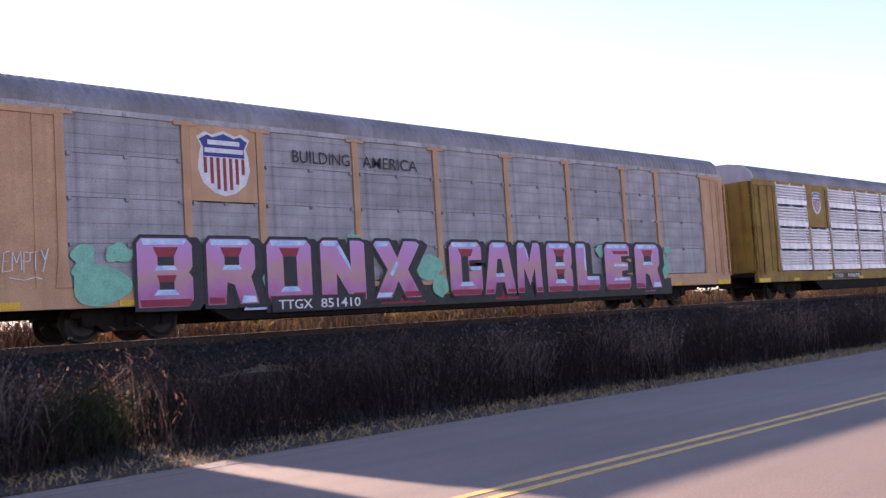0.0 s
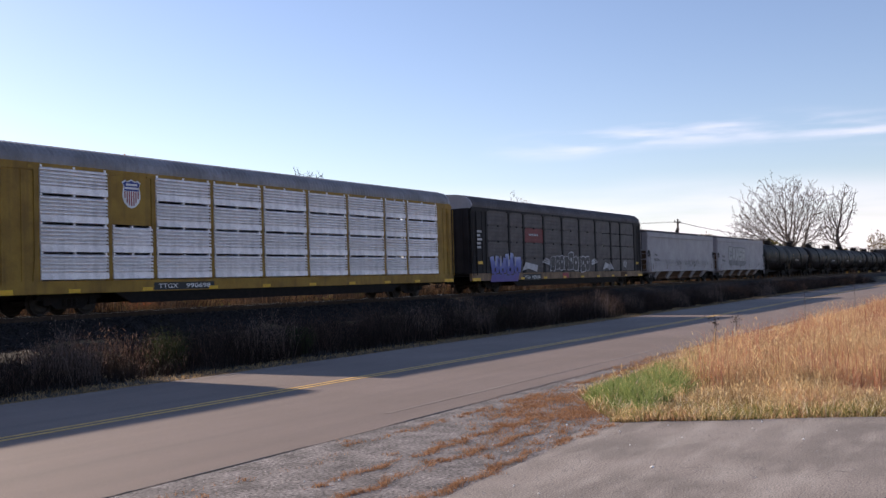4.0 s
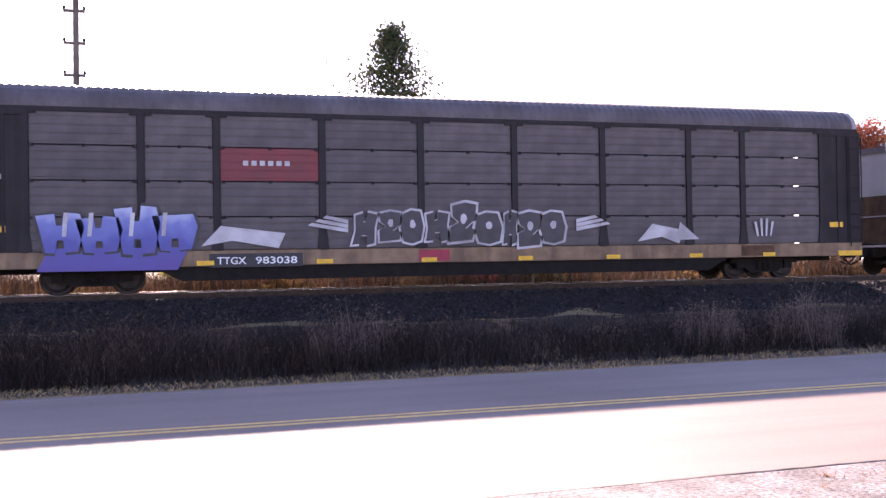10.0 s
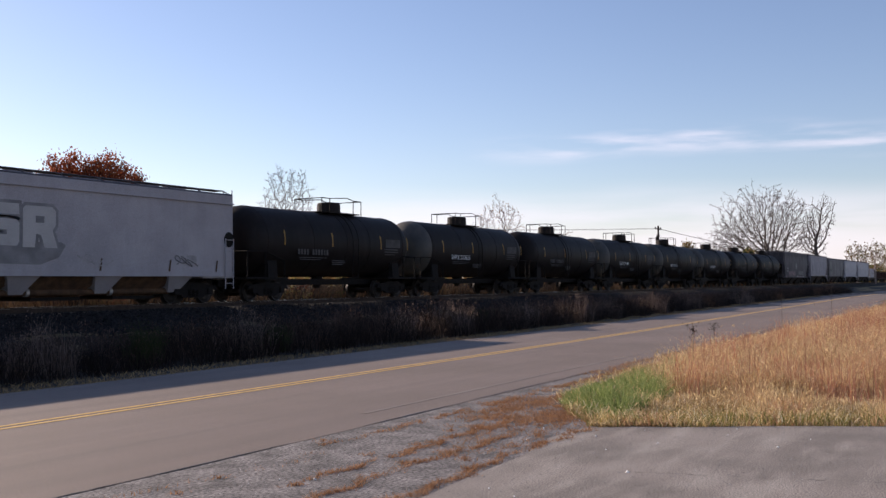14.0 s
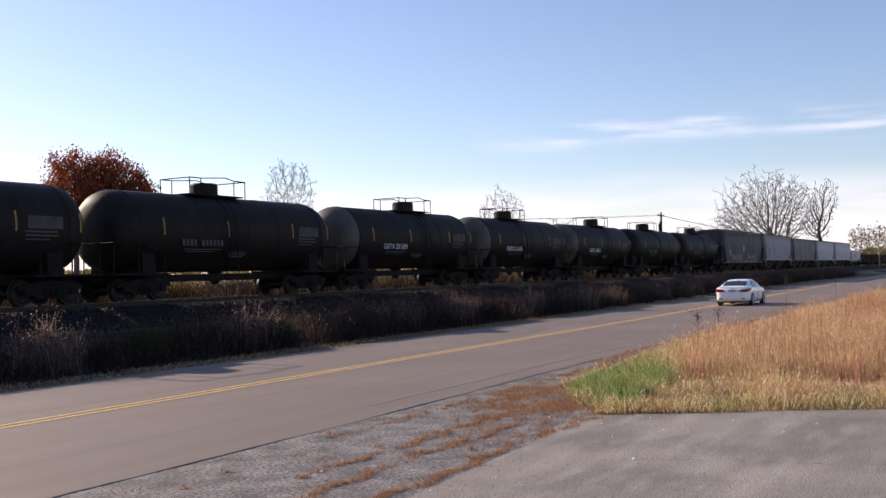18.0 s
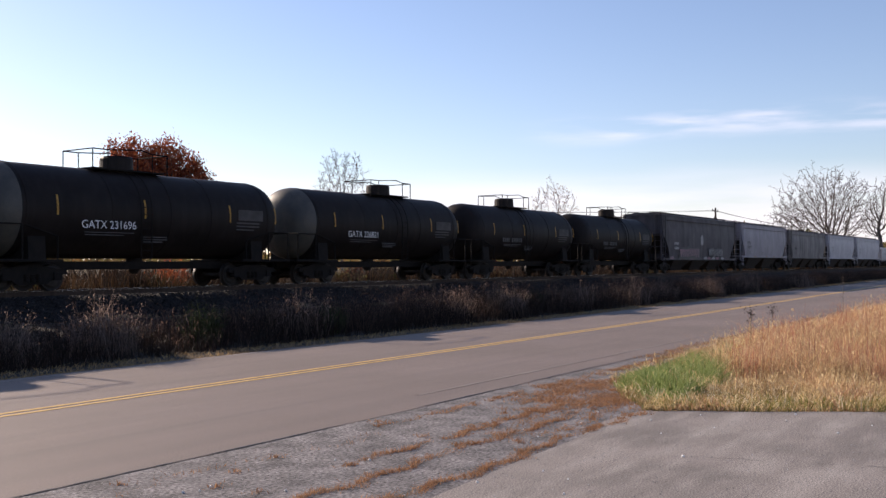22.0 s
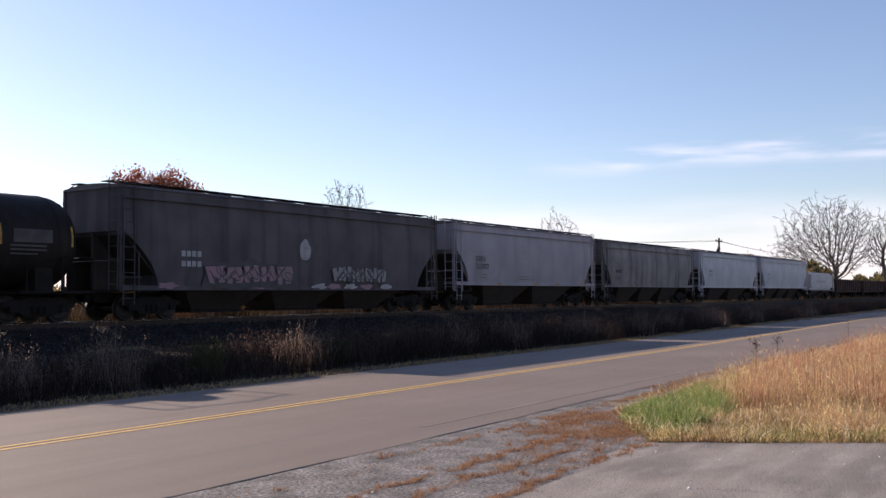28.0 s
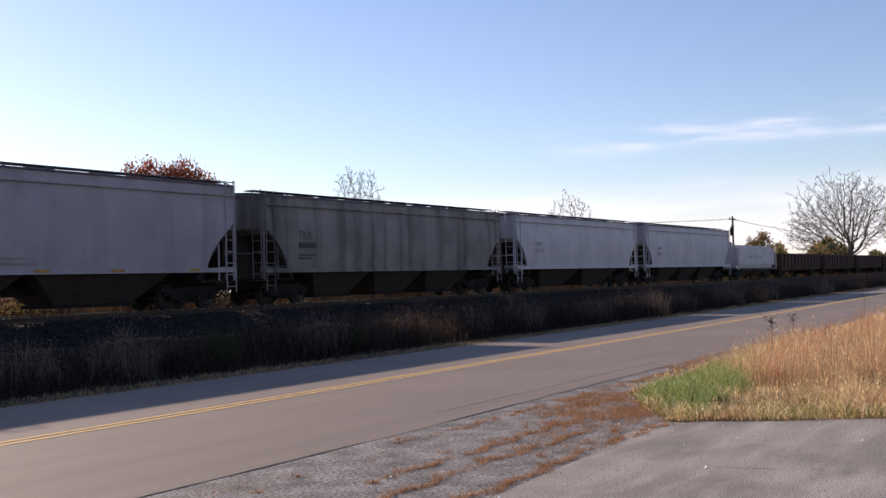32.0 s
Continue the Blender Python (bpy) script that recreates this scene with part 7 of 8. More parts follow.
# ---- trees, poles and the far woods ----
def limbs(seed, base, height, crown, n, thick, lean=0.0, fork=0.25, twigs=2, step=0.03):
    """A bare tree grown towards random points in its crown: (start, end, r0, r1) pieces and the twig ends.
    crown: lobes of (sideways, up, radius across, radius up), as parts of the height."""
    rg = np.random.default_rng(seed)
    H = height
    across = np.array((base[1], -base[0])) / math.hypot(base[0], base[1])
    pts = []
    while len(pts) < n:
        c = crown[rg.integers(len(crown))]
        d = rg.normal(0, 1, 3)
        d *= (0.25 + 0.75 * rg.random() ** 0.55) * (1 + rg.normal(0, 0.10)) / np.linalg.norm(d)
        q = np.array([c[0] * H * across[0] + d[0] * c[2] * H, c[0] * H * across[1] + d[1] * c[2] * H, c[1] * H + d[2] * c[3] * H])
        if q[2] > fork * H * 0.8:
            pts.append(q)
    pts = np.array(pts)
    st = step * H
    nodes, par = [np.zeros(3)], [-1]
    while nodes[-1][2] < fork * H:
        nodes.append(nodes[-1] + np.array([lean * st + rg.normal(0, 0.08) * st, rg.normal(0, 0.08) * st, st]))
        par.append(len(nodes) - 2)
    best = np.full(n, 1e9)
    who = np.zeros(n, int)
    alive = np.ones(n, bool)

    def seen(i0):
        for i in range(i0, len(nodes)):
            d = np.linalg.norm(pts - nodes[i], axis=1)
            m = d < best
            best[m] = d[m]
            who[m] = i

    seen(0)
    for _ in range(110):
        if not alive.any():
            break
        first = len(nodes)
        for i in np.unique(who[alive]):
            m = alive & (who == i)
            d = ((pts[m] - nodes[i]) / (best[m][:, None] + 1e-6)).mean(0) + rg.normal(0, 0.17, 3)
            nodes.append(nodes[i] + d / np.linalg.norm(d) * st)
            par.append(i)
        seen(first)
        alive &= best > st * 1.5
        if len(nodes) > 9000:
            break
    load = np.zeros(len(nodes))
    kids = [0] * len(nodes)
    for i in range(len(nodes) - 1, 0, -1):
        load[i] = max(load[i], 1)
        load[par[i]] += load[i]
        kids[par[i]] += 1
    rad = thick * (load / load[0]) ** 0.5
    rad[0] = thick * 1.25
    b = Vector(base)
    out, ends = [], []
    for i in range(1, len(nodes)):
        p, q = b + Vector(nodes[par[i]]), b + Vector(nodes[i])
        out.append((p, q, float(rad[par[i]] if par[i] and rad[par[i]] < rad[i] * 1.6 else rad[i] * 1.1), float(rad[i])))
        if load[i] < 6:
            d0 = (q - p).normalized()
            for k in range(twigs if kids[i] else twigs + 1):
                d = (d0 + Vector(rg.normal(0, 0.55, 3)) + Vector((0, 0, 0.12))).normalized()
                e = q + d * st * float(rg.uniform(0.6, 1.5))
                out.append((q, e, float(rad[i]) * 0.5, float(rad[i]) * 0.25))
            ends.append(q)
    return out, ends


def twig_mesh(segs, cut=0.02):
    v, f = [], []
    for p, q, r, s in segs:
        d = (q - p).normalized()
        a = d.orthogonal().normalized()
        b = d.cross(a)
        n = 6 if r > 0.08 else 3
        r, s = max(r, cut), max(s, cut * 0.8)
        k = len(v)
        for c, w in ((p, r), (q, s)):
            for i in range(n):
                t = 2 * math.pi * i / n
                v.append(tuple(c + (a * math.cos(t) + b * math.sin(t)) * w))
        for i in range(n):
            j = (i + 1) % n
            f.append((k + i, k + j, k + n + j, k + n + i))
    return v, f


def flecks(points, each, spread, size, material, name):
    p = np.array([tuple(e) for e in points])
    c = np.repeat(p, each, axis=0) + prng.normal(0, spread, (len(p) * each, 3))
    s = prng.uniform(0.6, 1.4, len(c)) * size
    return blade_mesh(name, blades(prng, c[:, 0], c[:, 1], c[:, 2], s * 1.5, s, 1.6), material)


def spot(az, dist):
    a = radians(az)
    x, y = math.sin(a) * dist, math.cos(a) * dist
    return x, y, float(slope(y)) - 0.1


def tree(name, az, dist, height, crown, n, thick, seed, bark, label, leaf=None, each=0, fluff=0.3, size=0.1, twig=0.02, fork=0.25, twigs=2, step=0.03, lean=0.0):
    x, y, z = spot(az, dist)
    segs, ends = limbs(seed, (x, y, z), height, crown, n, thick, lean, fork, twigs, step)
    ob = tagged(new(name), label, "tree")
    v, f = twig_mesh([s for s in segs if s[2] > thick * 0.4], twig)
    part("trunk", fields("trunk", v, f, bark), bark, ob)
    v, f = twig_mesh([s for s in segs if s[2] <= thick * 0.4], twig)
    tagged(part("limb_work", fields("limb_work", v, f, bark), bark, ob), kind="stuff")
    if leaf:
        tagged(part("crown", flecks(ends, each, fluff, size, leaf, "crown"), leaf, ob), kind="stuff")
    return ob


WIDE = ((-0.10, 0.62, 0.42, 0.37), (-0.16, 0.46, 0.46, 0.26), (-0.36, 0.42, 0.22, 0.2), (0.06, 0.60, 0.36, 0.32))
TALL = ((0, 0.66, 0.17, 0.34),)
ROUND = ((0, 0.66, 0.27, 0.33),)
tree("bare_oak", 78.6, 190, 19.6, WIDE, 4600, 0.60, 4, M["bark"], "large bare spreading tree beyond the track", twig=0.015, fork=0.16, twigs=3, step=0.017)
tree("bare_oak", 80.9, 186, 17.4, ((0, 0.60, 0.14, 0.30), (0.09, 0.74, 0.10, 0.22), (-0.07, 0.50, 0.13, 0.20)), 1300, 0.36, 9, M["bark"], "bare upright tree beside the large one", twig=0.016, fork=0.2, step=0.02)
tree("bare_tree", 50.8, 92, 12.5, ((0, 0.72, 0.20, 0.27),), 1300, 0.10, 13, M["bark"], "slim bare tree with fine twigs", twig=0.010, fork=0.34, twigs=4, step=0.024)
tree("bare_tree", 63.2, 125, 12.2, ((0, 0.68, 0.27, 0.31),), 520, 0.15, 17, M["barkpale"], "bare tree with a few last pale leaves", leaf=M["paleleaf"], each=1, fluff=0.2, size=0.10, twig=0.010, twigs=3)
tree("bare_tree", 66.6, 140, 9.6, ROUND, 220, 0.16, 19, M["barkpale"], "small bare tree far behind the track", twig=0.016)
tree("bare_tree", 57.2, 110, 8.8, ROUND, 220, 0.12, 23, M["barkpale"], "small bare tree far behind the track", twig=0.013)
for az, hh, sd in ((6.4, 11.2, 29), (8.2, 11.8, 31), (10.7, 12.9, 37)):
    tree("bare_tree", az, 50, hh, TALL, 160, 0.10, sd, M["bark"], "thin bare sapling against the bright sky", twig=0.013, fork=0.4)
for az, dd, hh, sd in ((39.1, 76, 11.5, 41), (41.1, 75, 11.2, 43)):
    tree("red_tree", az, dd, hh, ((0, 0.73, 0.19, 0.25), (0.03, 0.62, 0.25, 0.24)), 600, 0.22, sd, M["bark"], "round autumn tree with rust red leaves", leaf=M["redleaf"], each=46, fluff=0.30, size=0.10, twig=0.015)
for az, dd, hh, sd in ((82.9, 230, 9.0, 47), (83.8, 240, 10.0, 53), (84.6, 250, 9.0, 59)):
    tree("bare_tree", az, dd, hh, ROUND, 420, 0.2, sd, M["barkpale"], "bare tree at the far end of the line", leaf=M["farscrub"], each=1, fluff=0.4, size=0.22, twig=0.02)
tree("red_tree", 73.8, 175, 8.0, ROUND, 160, 0.2, 61, M["bark"], "small rust brown tree by the far bend", leaf=M["farscrub"], each=10, fluff=0.35, size=0.2, twig=0.03)


def conifer(az, dist, height, width, seed):
    rnd = random.Random(seed)
    x, y, z = spot(az, dist)
    ob = tagged(new("conifer"), "dark green conical evergreen tree", "tree")
    part("trunk", rod(bmesh.new(), (x, y, z), (x, y, z + height * 0.97), 0.22, 8, 0.03), M["bark"], ob)
    pts, segs = [], []
    n = 300
    for i in range(n):
        q = 0.12 + 0.86 * (i / n) ** 0.85
        hz = z + height * q
        reach = width * min(1.0, (1.02 - q) * 1.25) ** 0.9 * rnd.uniform(0.45, 1.1)
        a = i * 2.399 + rnd.uniform(-0.4, 0.4)
        tip = Vector((x + math.cos(a) * reach, y + math.sin(a) * reach, hz + reach * rnd.uniform(-0.05, 0.4)))
        segs.append((Vector((x, y, hz)), tip, 0.05, 0.015))
        for k in range(4):
            pts.append(Vector((x, y, hz)).lerp(tip, 0.35 + 0.22 * k))
    v, f = twig_mesh(segs, 0.015)
    part("limb_work", fields("limb_work", v, f, M["bark"]), M["bark"], ob)
    part("crown", flecks(pts, 10, 0.24, 0.11, M["needles"], "crown"), M["needles"], ob)


conifer(14.35, 55, 14.9, 7.0, 3)


def utility_pole(az, dist, height, arms, label):
    x, y, z = spot(az, dist)
    ob = tagged(new("utility_pole"), label, "pole")
    part("shaft", rod(bmesh.new(), (x, y, z), (x + 0.1, y, z + height), 0.17, 8, 0.11), M["pole"], ob)
    for h, w in arms:
        a = part("crossarm", block(x - w / 2, x + w / 2, y - 0.06, y + 0.06, z + h - 0.06, z + h + 0.06), M["pole"], ob)
        for k in (-0.45, 0.45):
            part("insulator", lathe_z(x + k * w, y, [(z + h + 0.05, 0.04), (z + h + 0.1, 0.07), (z + h + 0.2, 0.05), (z + h + 0.22, 0.02)], 8), M["iron"], a)
    return x, y, z + height


px_, py_, pz_ = utility_pole(72.36, 120, 8.3, ((7.9, 2.2), (7.0, 0.9)), "timber utility pole with a crossarm")
part("transformer", lathe_z(px_ - 0.35, py_, [(pz_ - 2.3, 0.2), (pz_ - 1.4, 0.2), (pz_ - 1.35, 0.1)], 10), M["iron"], bpy.data.objects["utility_pole"])
utility_pole(-3.4, 45, 17.0, ((9.9, 0.9), (11.3, 0.9), (12.7, 0.9), (14.7, 0.9)), "tall thin timber pole with short arms")


def wire(a, b, sag):
    bm, prev = bmesh.new(), None
    for i in range(13):
        q = i / 12
        p = Vector(a).lerp(Vector(b), q) - Vector((0, 0, sag * 4 * q * (1 - q)))
        if prev is not None:
            rod(bm, prev, p, 0.018, 4)
        prev = p
    tagged(part("overhead_wire", bm, M["iron"], None), "thin black overhead wire", "cable", "overhead wires")


for k in (-0.9, 0.9):
    wire((px_ + k, py_, pz_ - 0.35), (px_ - 62, py_ + 45, 9.3), 1.0)
    wire((px_ + k, py_, pz_ - 0.35), (px_ + 90, py_ - 1, 9.0), 1.2)

# low woods far behind, along the line and across the fields
n = 30000
a = np.radians(prng.uniform(-20, 84.5, n))
d = prng.uniform(230, 330, n)
x, y = np.sin(a) * d, np.cos(a) * d
hgt = 2.2 + 2.6 * np.array([noise.noise(Vector((u_ * 14, 2.0, 0.5))) for u_ in a]) + 1.5 * prng.random(n)
keep = y > 34
x, y, hgt = x[keep], y[keep], np.clip(hgt[keep], 0.8, 7)
z = slope(y) + hgt * prng.random(len(x))
tagged(new("far_woods", blade_mesh("far_woods", blades(prng, x, y, z, prng.uniform(0.5, 1.4, len(x)), prng.uniform(0.3, 0.9, len(x)), 1.0), M["farscrub"])), "low brown autumn woods on the horizon", "woods", kind="stuff")
n = 9000
a = np.radians(prng.uniform(76, 84.6, n))
d = prng.uniform(165, 200, n)
x, y = np.sin(a) * d, np.cos(a) * d
keep = y > 33
x, y = x[keep], y[keep]
z = slope(y) + 3.4 * prng.random(len(x)) ** 1.3 * (0.55 + 0.45 * np.sin(x * 0.23) ** 2)
tagged(new("hedge", blade_mesh("hedge", blades(prng, x, y, z, prng.uniform(0.25, 0.6, len(x)), prng.uniform(0.2, 0.45, len(x)), 1.2), M["juniper"])), "green hedge of low shrubs by the far track", "hedge", kind="stuff")

n = 30000
a = np.radians(prng.uniform(70.0, 86.6, n))
y = prng.uniform(37, 64, n)
x = y * np.tan(a)
tall = 3.8 + 4.2 * np.clip(np.array([noise.noise(Vector((u_ * 30, 5.0, 0.7))) + 0.5 * noise.noise(Vector((u_ * 90, 1.0, 3.7))) for u_ in a]), -0.4, 1) + 0.006 * np.clip(x - 150, 0, 400)
z = slope(y) + np.clip(tall, 0.8, 8) * prng.random(n) ** 0.8
tone = prng.random(n) < 0.35
for mask, m, lab in ((tone, "juniper", "dull green trees and shrubs at the far bend"), (~tone, "farscrub", "rust brown trees and shrubs at the far bend")):
    tagged(new("far_thicket", blade_mesh("far_thicket", blades(prng, x[mask], y[mask], z[mask], prng.uniform(0.3, 0.8, mask.sum()), prng.uniform(0.25, 0.6, mask.sum()), 1.2), M[m])), lab, "woods", kind="stuff")

# ---- the white sedan on the near lane; origin on the road under its middle, nose to +x ----
def car_paint():
    m = surface("white_car_paint", (0.80, 0.80, 0.81), (0.79, 0.79, 0.80), 1.0, 0.28, bump=0.0, spec=0.5, grain=0.01)
    m.node_tree.nodes["Principled BSDF"].inputs["Coat Weight"].default_value = 0.6
    return m


M["carwhite"] = car_paint()
M["carglass"] = surface("tinted_car_glass", (0.02, 0.024, 0.026), (0.025, 0.028, 0.03), 1.0, 0.1, bump=0.0, spec=0.35, grain=0.02)
M["seam"] = surface("door_seam_shade", (0.45, 0.45, 0.46), (0.40, 0.40, 0.41), 2.0, 0.6, bump=0.0)
M["tyre"] = surface("tyre_rubber", (0.02, 0.02, 0.02), (0.03, 0.03, 0.03), 6.0, 0.85)
M["alloy"] = surface("alloy_rim", (0.62, 0.62, 0.63), (0.5, 0.5, 0.51), 4.0, 0.35, metal=0.8, bump=0.0)
M["taillight"] = surface("red_tail_light", (0.26, 0.006, 0.010), (0.20, 0.006, 0.009), 3.0, 0.2, bump=0.0, grain=0.05)
M["lamp"] = surface("clear_headlamp", (0.55, 0.56, 0.58), (0.45, 0.46, 0.48), 3.0, 0.15, bump=0.0)

sedan = tagged(new("sedan"), "white four door sedan driving away along the road", "car")
# stations: x, bottom, belt height, top height, half width at the belt, half width at the top edge
HULL = ((-2.27, 0.46, 0.60, 0.66, 0.50, 0.40), (-2.25, 0.38, 0.70, 0.78, 0.64, 0.52), (-2.21, 0.31, 0.84, 0.93, 0.74, 0.62), (-2.15, 0.27, 0.92, 1.01, 0.80, 0.66), (-2.05, 0.25, 0.965, 1.05, 0.845, 0.69), (-1.90, 0.23, 0.985, 1.065, 0.868, 0.69), (-1.74, 0.22, 0.99, 1.08, 0.878, 0.675),
        (-1.50, 0.21, 0.985, 1.175, 0.884, 0.655), (-1.25, 0.20, 0.98, 1.27, 0.887, 0.625), (-1.0, 0.20, 0.97, 1.35, 0.888, 0.59), (-0.75, 0.19, 0.96, 1.40, 0.888, 0.575), (-0.4, 0.19, 0.945, 1.43, 0.888, 0.57), (0.0, 0.19, 0.935, 1.432, 0.888, 0.57), (0.30, 0.19, 0.925, 1.405, 0.888, 0.575),
        (0.55, 0.19, 0.92, 1.335, 0.888, 0.60), (0.80, 0.19, 0.915, 1.22, 0.887, 0.635), (1.05, 0.19, 0.905, 1.09, 0.884, 0.675), (1.25, 0.20, 0.895, 0.985, 0.88, 0.70), (1.5, 0.21, 0.86, 0.94, 0.87, 0.68), (1.8, 0.22, 0.80, 0.87, 0.845, 0.64), (2.05, 0.24, 0.70, 0.765, 0.79, 0.58), (2.2, 0.29, 0.59, 0.64, 0.69, 0.5), (2.26, 0.36, 0.49, 0.54, 0.55, 0.4))


def hull(x):
    return [float(np.interp(x, [h[0] for h in HULL], [h[k] for h in HULL])) for k in range(1, 6)]


def half_section(x):
    zb, zl, zt, w, wt = hull(x)
    lo = zl - zb
    crown = min(0.045, (zt - zl) * 0.4)
    up = zt - crown - zl
    return [(w * 0.80, zb), (w * 0.95, zb + 0.05), (w * 0.985, zb + 0.28 * lo), (w * 0.975, zb + 0.48 * lo), (w, zb + 0.72 * lo), (w * 0.99, zl - 0.05 * min(1, lo / 0.5)), (w * 0.955, zl),
            (w * 0.955 + (wt - w * 0.955) * 0.30, zl + up * 0.36), (w * 0.955 + (wt - w * 0.955) * 0.66, zl + up * 0.72), (wt, zt - crown), (wt * 0.90, zt - crown * 0.45), (wt * 0.5, zt - crown * 0.08), (0.0, zt)]


def flank(x, z):
    sec = half_section(x)
    k = sec[:10]
    return float(np.interp(z, [b for a, b in k], [a for a, b in k]))


def lid(x, y):
    sec = half_section(x)[9:][::-1]
    return float(np.interp(abs(y), [a for a, b in sec], [b for a, b in sec]))


rings = []
for h in HULL:
    half = half_section(h[0])
    rings.append([(h[0], -a, b) for a, b in half] + [(h[0], a, b) for a, b in half[-2::-1]])
part("body", ringed(bmesh.new(), rings), M["carwhite"], sedan, smooth=True)


def glazed(name, grid, label):
    """A pane that follows the body: a grid of points, with thickness inwards."""
    bm = bmesh.new()
    rows = [[bm.verts.new(p) for p in r] for r in grid]
    for a, b in zip(rows, rows[1:]):
        for i in range(len(a) - 1):
            bm.faces.new((a[i], a[i + 1], b[i + 1], b[i]))
    return part(name, bm, M["carglass"], sedan, label, smooth=True)


WIN_TOP = ((-1.32, 1.055), (-1.2, 1.13), (-1.0, 1.235), (-0.75, 1.31), (-0.4, 1.352), (0.0, 1.352), (0.3, 1.315), (0.55, 1.215), (0.80, 1.075), (1.0, 0.945))
WIN_LOW = ((-1.32, 1.05), (-1.15, 1.0), (-0.6, 0.975), (0.3, 0.955), (1.0, 0.94))
for s in (-1, 1):
    for x0, x1 in ((-1.32, -0.136), (-0.124, 1.0)):
        grid = []
        for x in np.linspace(x0, x1, 13):
            lo, hi = np.interp(x, *zip(*WIN_LOW)), np.interp(x, *zip(*WIN_TOP))
            grid.append([(x, s * (flank(x, z) + 0.006), z) for z in np.linspace(lo, hi, 5)])
        glazed("side_window", grid, "dark tinted side window")
    # black band behind the panes
    part("door_pillar", prism(bmesh.new(), [(-0.17, 0.965), (-0.09, 0.965), (-0.09, 1.345), (-0.17, 1.345)], s * 0.55, s * 0.60), M["inkblack"], sedan)
for nm, xs, ins in (("rear_window", np.linspace(-1.70, -1.05, 9), 0.90), ("windscreen", np.linspace(0.42, 1.20, 9), 0.92)):
    grid = []
    for x in xs:
        w = hull(x)[4] * ins
        grid.append([(x, y, lid(x, y) + 0.006) for y in np.linspace(-w, w, 11)])
    glazed(nm, grid, "dark tinted glass")
part("antenna_fin", prism(bmesh.new(), [(-0.98, 1.35), (-0.78, 1.39), (-0.94, 1.455)], -0.02, 0.02), M["carwhite"], sedan)
part("boot_lip", prism(bmesh.new(), [(-2.15, 0.99), (-2.165, 1.015), (-2.02, 1.055), (-2.0, 1.04)], -0.60, 0.60), M["carwhite"], sedan)
part("boot_seam", block(-2.255, -2.22, -0.58, 0.58, 0.695, 0.705), M["inkblack"], sedan)
for s in (-1, 1):
    for x0 in (-1.06, -0.12):
        part("door_seam", block(x0 - 0.003, x0 + 0.003, *sorted((s * 0.86, s * 0.8875)), 0.34, 0.86), M["seam"], sedan)
    for x0 in (-0.95, 0.02):
        part("door_handle", block(x0, x0 + 0.2, *sorted((s * 0.875, s * 0.915)), 0.80, 0.835, 0.008), M["carwhite"], sedan)
    mir = part("side_mirror", block(0.74, 0.86, *sorted((s * 0.88, s * 1.00)), 0.94, 1.03, 0.03), M["carwhite"], sedan)
    part("mirror_glass", block(0.732, 0.739, *sorted((s * 0.90, s * 0.985)), 0.95, 1.02), M["carglass"], mir)
    bm = bmesh.new()
    ringed(bm, [[(x - 0.018, s * y * 1.018, lo), (x - 0.018, s * y * 1.012, hi), (x + 0.06, s * y * 0.94, hi), (x + 0.06, s * y * 0.94, lo)] for x, y, lo, hi in ((-2.262, 0.34, 0.80, 0.815), (-2.255, 0.46, 0.765, 0.88), (-2.225, 0.66, 0.755, 0.915), (-2.16, 0.79, 0.765, 0.935), (-2.06, 0.852, 0.79, 0.95), (-1.90, 0.882, 0.845, 0.965), (-1.66, 0.888, 0.955, 0.968))])
    part("tail_light", bm, M["taillight"], sedan, "red tail light")
    part("headlight", block(1.90, 2.12, *sorted((s * 0.50, s * 0.70)), 0.62, 0.70, 0.03), M["lamp"], sedan, "clear headlight")
    part("bumper_vent", block(-2.255, -2.20, *sorted((s * 0.46, s * 0.66)), 0.36, 0.42, 0.01), M["inkblack"], sedan)
    for wx in (-1.35, 1.35):
        part("wheel_arch", lathe_disc(wx, s * 0.80, 0.335, 0.352, 0.092), M["inkblack"], sedan)
        w = new("wheel", MESHES.get("car_tyre") or MESHES.setdefault("car_tyre", bake("car_tyre", lathe_y(bmesh.new(), [(-0.085, 0.22), (-0.092, 0.29), (-0.07, 0.318), (0.07, 0.318), (0.092, 0.29), (0.085, 0.22)], 28), M["tyre"])))
        w.parent, w.location = sedan, (wx, s * 0.80, 0.33)

        def rim_bm():
            bm = lathe_y(bmesh.new(), [(-0.085, 0.245), (-0.10, 0.25), (-0.10, 0.232), (-0.06, 0.22)], 28)
            lathe_y(bm, [(-0.06, 0.055), (-0.105, 0.05), (-0.11, 0.02)], 14)
            for i in range(5):
                a = 2 * math.pi * i / 5
                for da in (-0.14, 0.14):
                    rod(bm, (0.04 * math.cos(a), -0.10, 0.04 * math.sin(a)), (0.235 * math.cos(a + da), -0.092, 0.235 * math.sin(a + da)), 0.021, 5)
            return bm
        r = place("rim", shared("car_rim", rim_bm, M["alloy"]), w, label="five spoke alloy rim")
        if s > 0:
            r.rotation_euler = (0, 0, math.pi)
        SEDAN_WHEELS.append((w, wx, s))
part("rear_plate_bar", block(-2.275, -2.22, -0.17, 0.17, 0.775, 0.885, 0.004), M["faintgrey"], sedan, "plain grey number plate")
part("rear_badge", block(-2.22, -2.17, -0.06, 0.06, 0.93, 0.985, 0.01), M["alloy"], sedan, "small chrome badge")
part("rear_bumper_lip", block(-2.275, -2.1, -0.60, 0.60, 0.40, 0.52, 0.03), M["carwhite"], sedan)
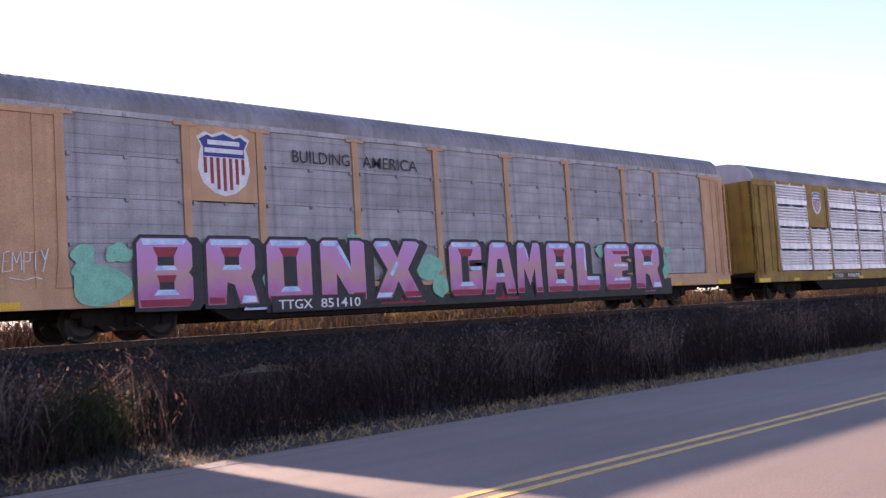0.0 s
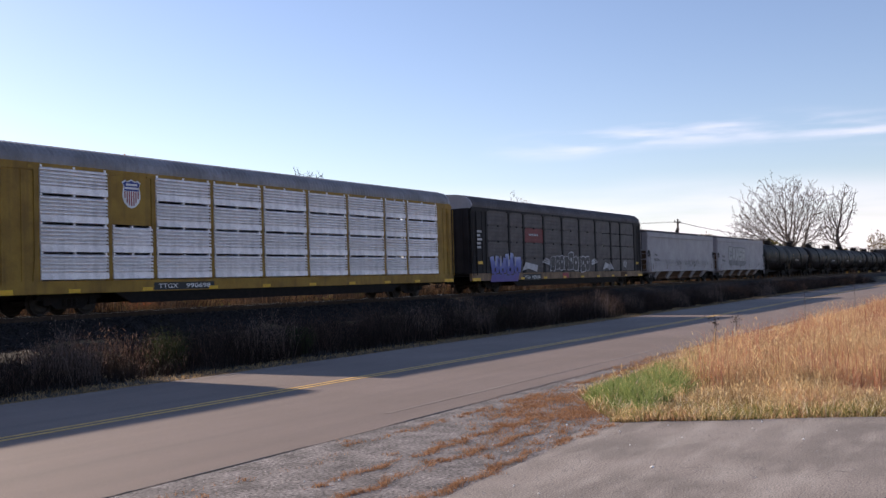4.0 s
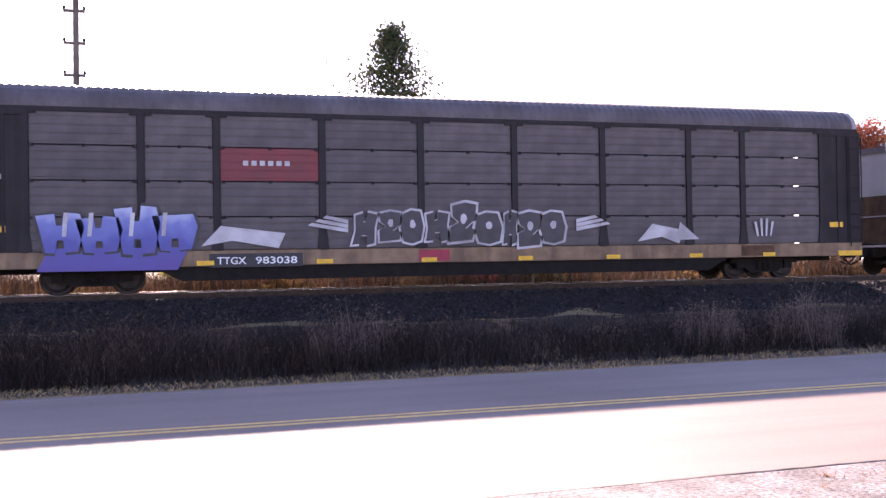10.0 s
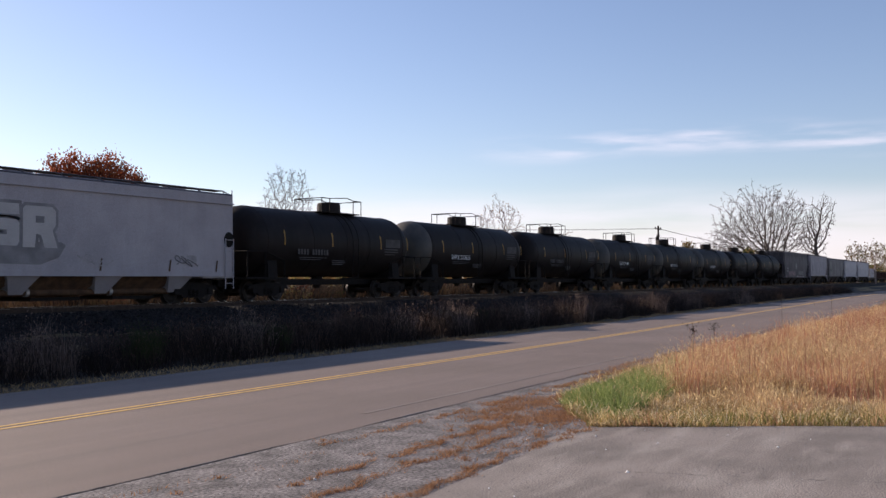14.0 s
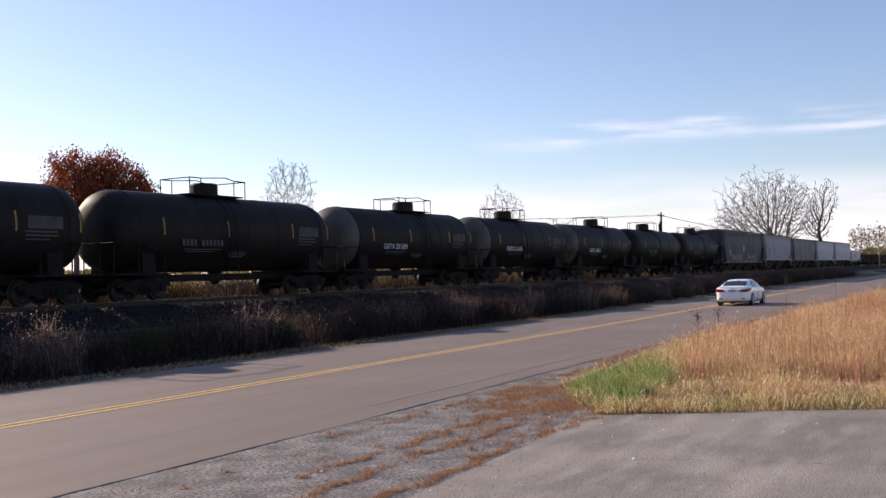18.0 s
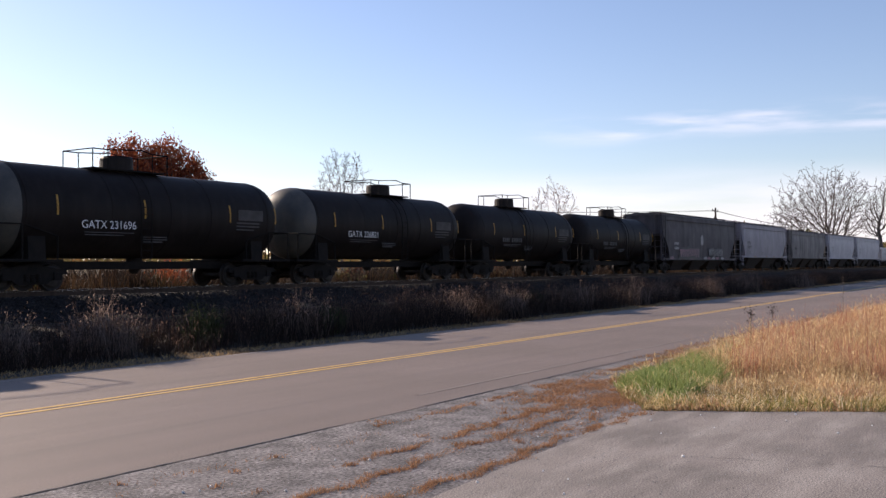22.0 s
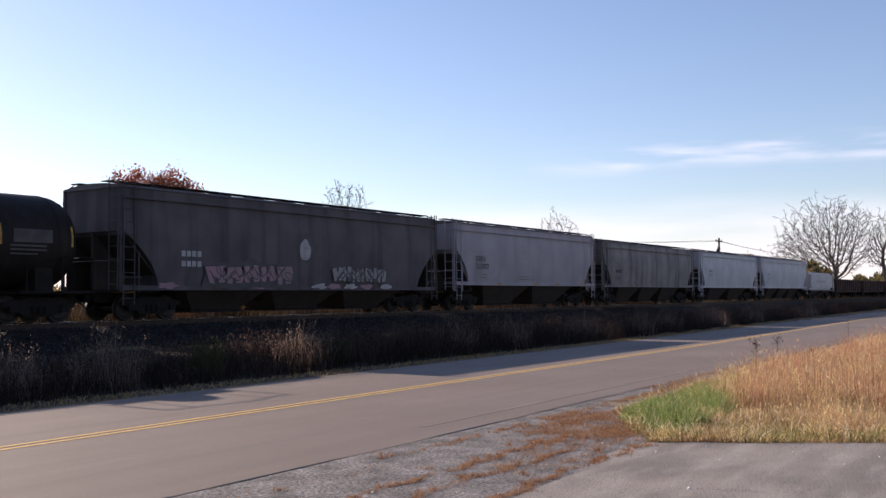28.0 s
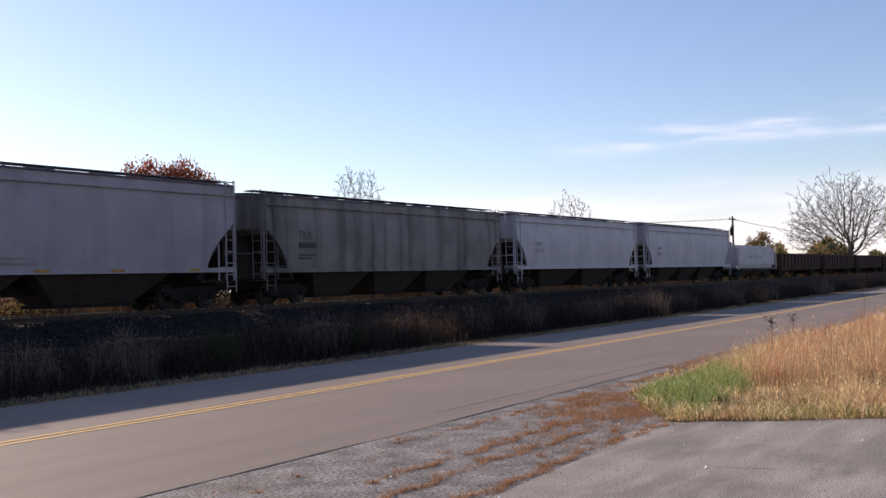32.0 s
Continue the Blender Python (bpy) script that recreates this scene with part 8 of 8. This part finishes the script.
part("exhaust_pipe", rod(bmesh.new(), (-2.25, 0.5, 0.27), (-2.0, 0.5, 0.27), 0.04, 10), M["alloy"], sedan)
part("underbody", block(-1.9, 1.9, -0.72, 0.72, 0.17, 0.26), M["inkblack"], sedan)
part("grille", block(2.2, 2.28, -0.38, 0.38, 0.36, 0.46, 0.01), M["inkblack"], sedan)

# true size: a compact sedan
SIZE = 0.925
done = set()
for ob in sedan.children_recursive:
    if ob.data.name not in done:
        done.add(ob.data.name)
        ob.data.transform(Matrix.Diagonal((SIZE, SIZE, SIZE * (1.0 if ob.data.name in ("car_tyre", "car_rim") else 0.955), 1)))
    ob.location = ob.location * SIZE


# ---- motion: the train rolls by towards -x, the sedan drives off along the near lane ----
def rolled(t):
    """Metres that the train has gone at t seconds: an almost even pace."""
    q = t / 16
    return 137.01 * q - 2.829 * q ** 2 + 1.752 * q ** 3 - 0.640 * q ** 4


def driven(t):
    """The sedan's place along the road, across it, and its heading."""
    x = float(np.interp(t, (0, 15.5, 16.0, 16.2, 16.5, 16.6, 17.0, 17.3, 18.5, 19.7, 20.3, 21.0, 32), (-280.0, -1.1, 8.2, 12.45, 18.65, 20.65, 29.6, 36.0, 59.0, 82.0, 93.0, 105.0, 290.0)))
    across = lambda x: float(np.interp(x, (0, 8.5, 18.6, 24, 36, 58, 80, 110), (9.65, 10.02, 10.52, 10.9, 11.5, 11.85, 12.3, 13.2)))
    return x, across(x), math.degrees(math.atan2(across(x + 2) - across(x - 2), 4.0))


def motions():
    steps = [i * 0.5 for i in range(65)]
    for ob, u in TRAIN:
        walk(ob, [(t, pose(u - rolled(t), TRACK_Y, RAIL_Z)) for t in steps])
    ticks = [i / 15 for i in range(481)]
    turns = [(t, Matrix.Rotation(-rolled(t) / 0.43, 4, "Y")) for t in ticks]
    for ob, dx in WHEELS:
        walk(ob, [(t, Matrix.Translation((dx, 0, 0.43)) @ m) for t, m in turns])
    walk(sedan, [(t, pose(driven(t)[0], driven(t)[1], 0, 0, 0, driven(t)[2])) for t in [0, 5, 10, 15] + [15.5 + 0.2 * i for i in range(30)] + [24, 28, 32]])
    for ob, wx, s in SEDAN_WHEELS:
        walk(ob, [(t, Matrix.Translation((wx * SIZE, s * 0.80 * SIZE, 0.318 * SIZE)) @ Matrix.Rotation(radians(57.0 * i), 4, "Y")) for i, t in enumerate(ticks)])


motions()
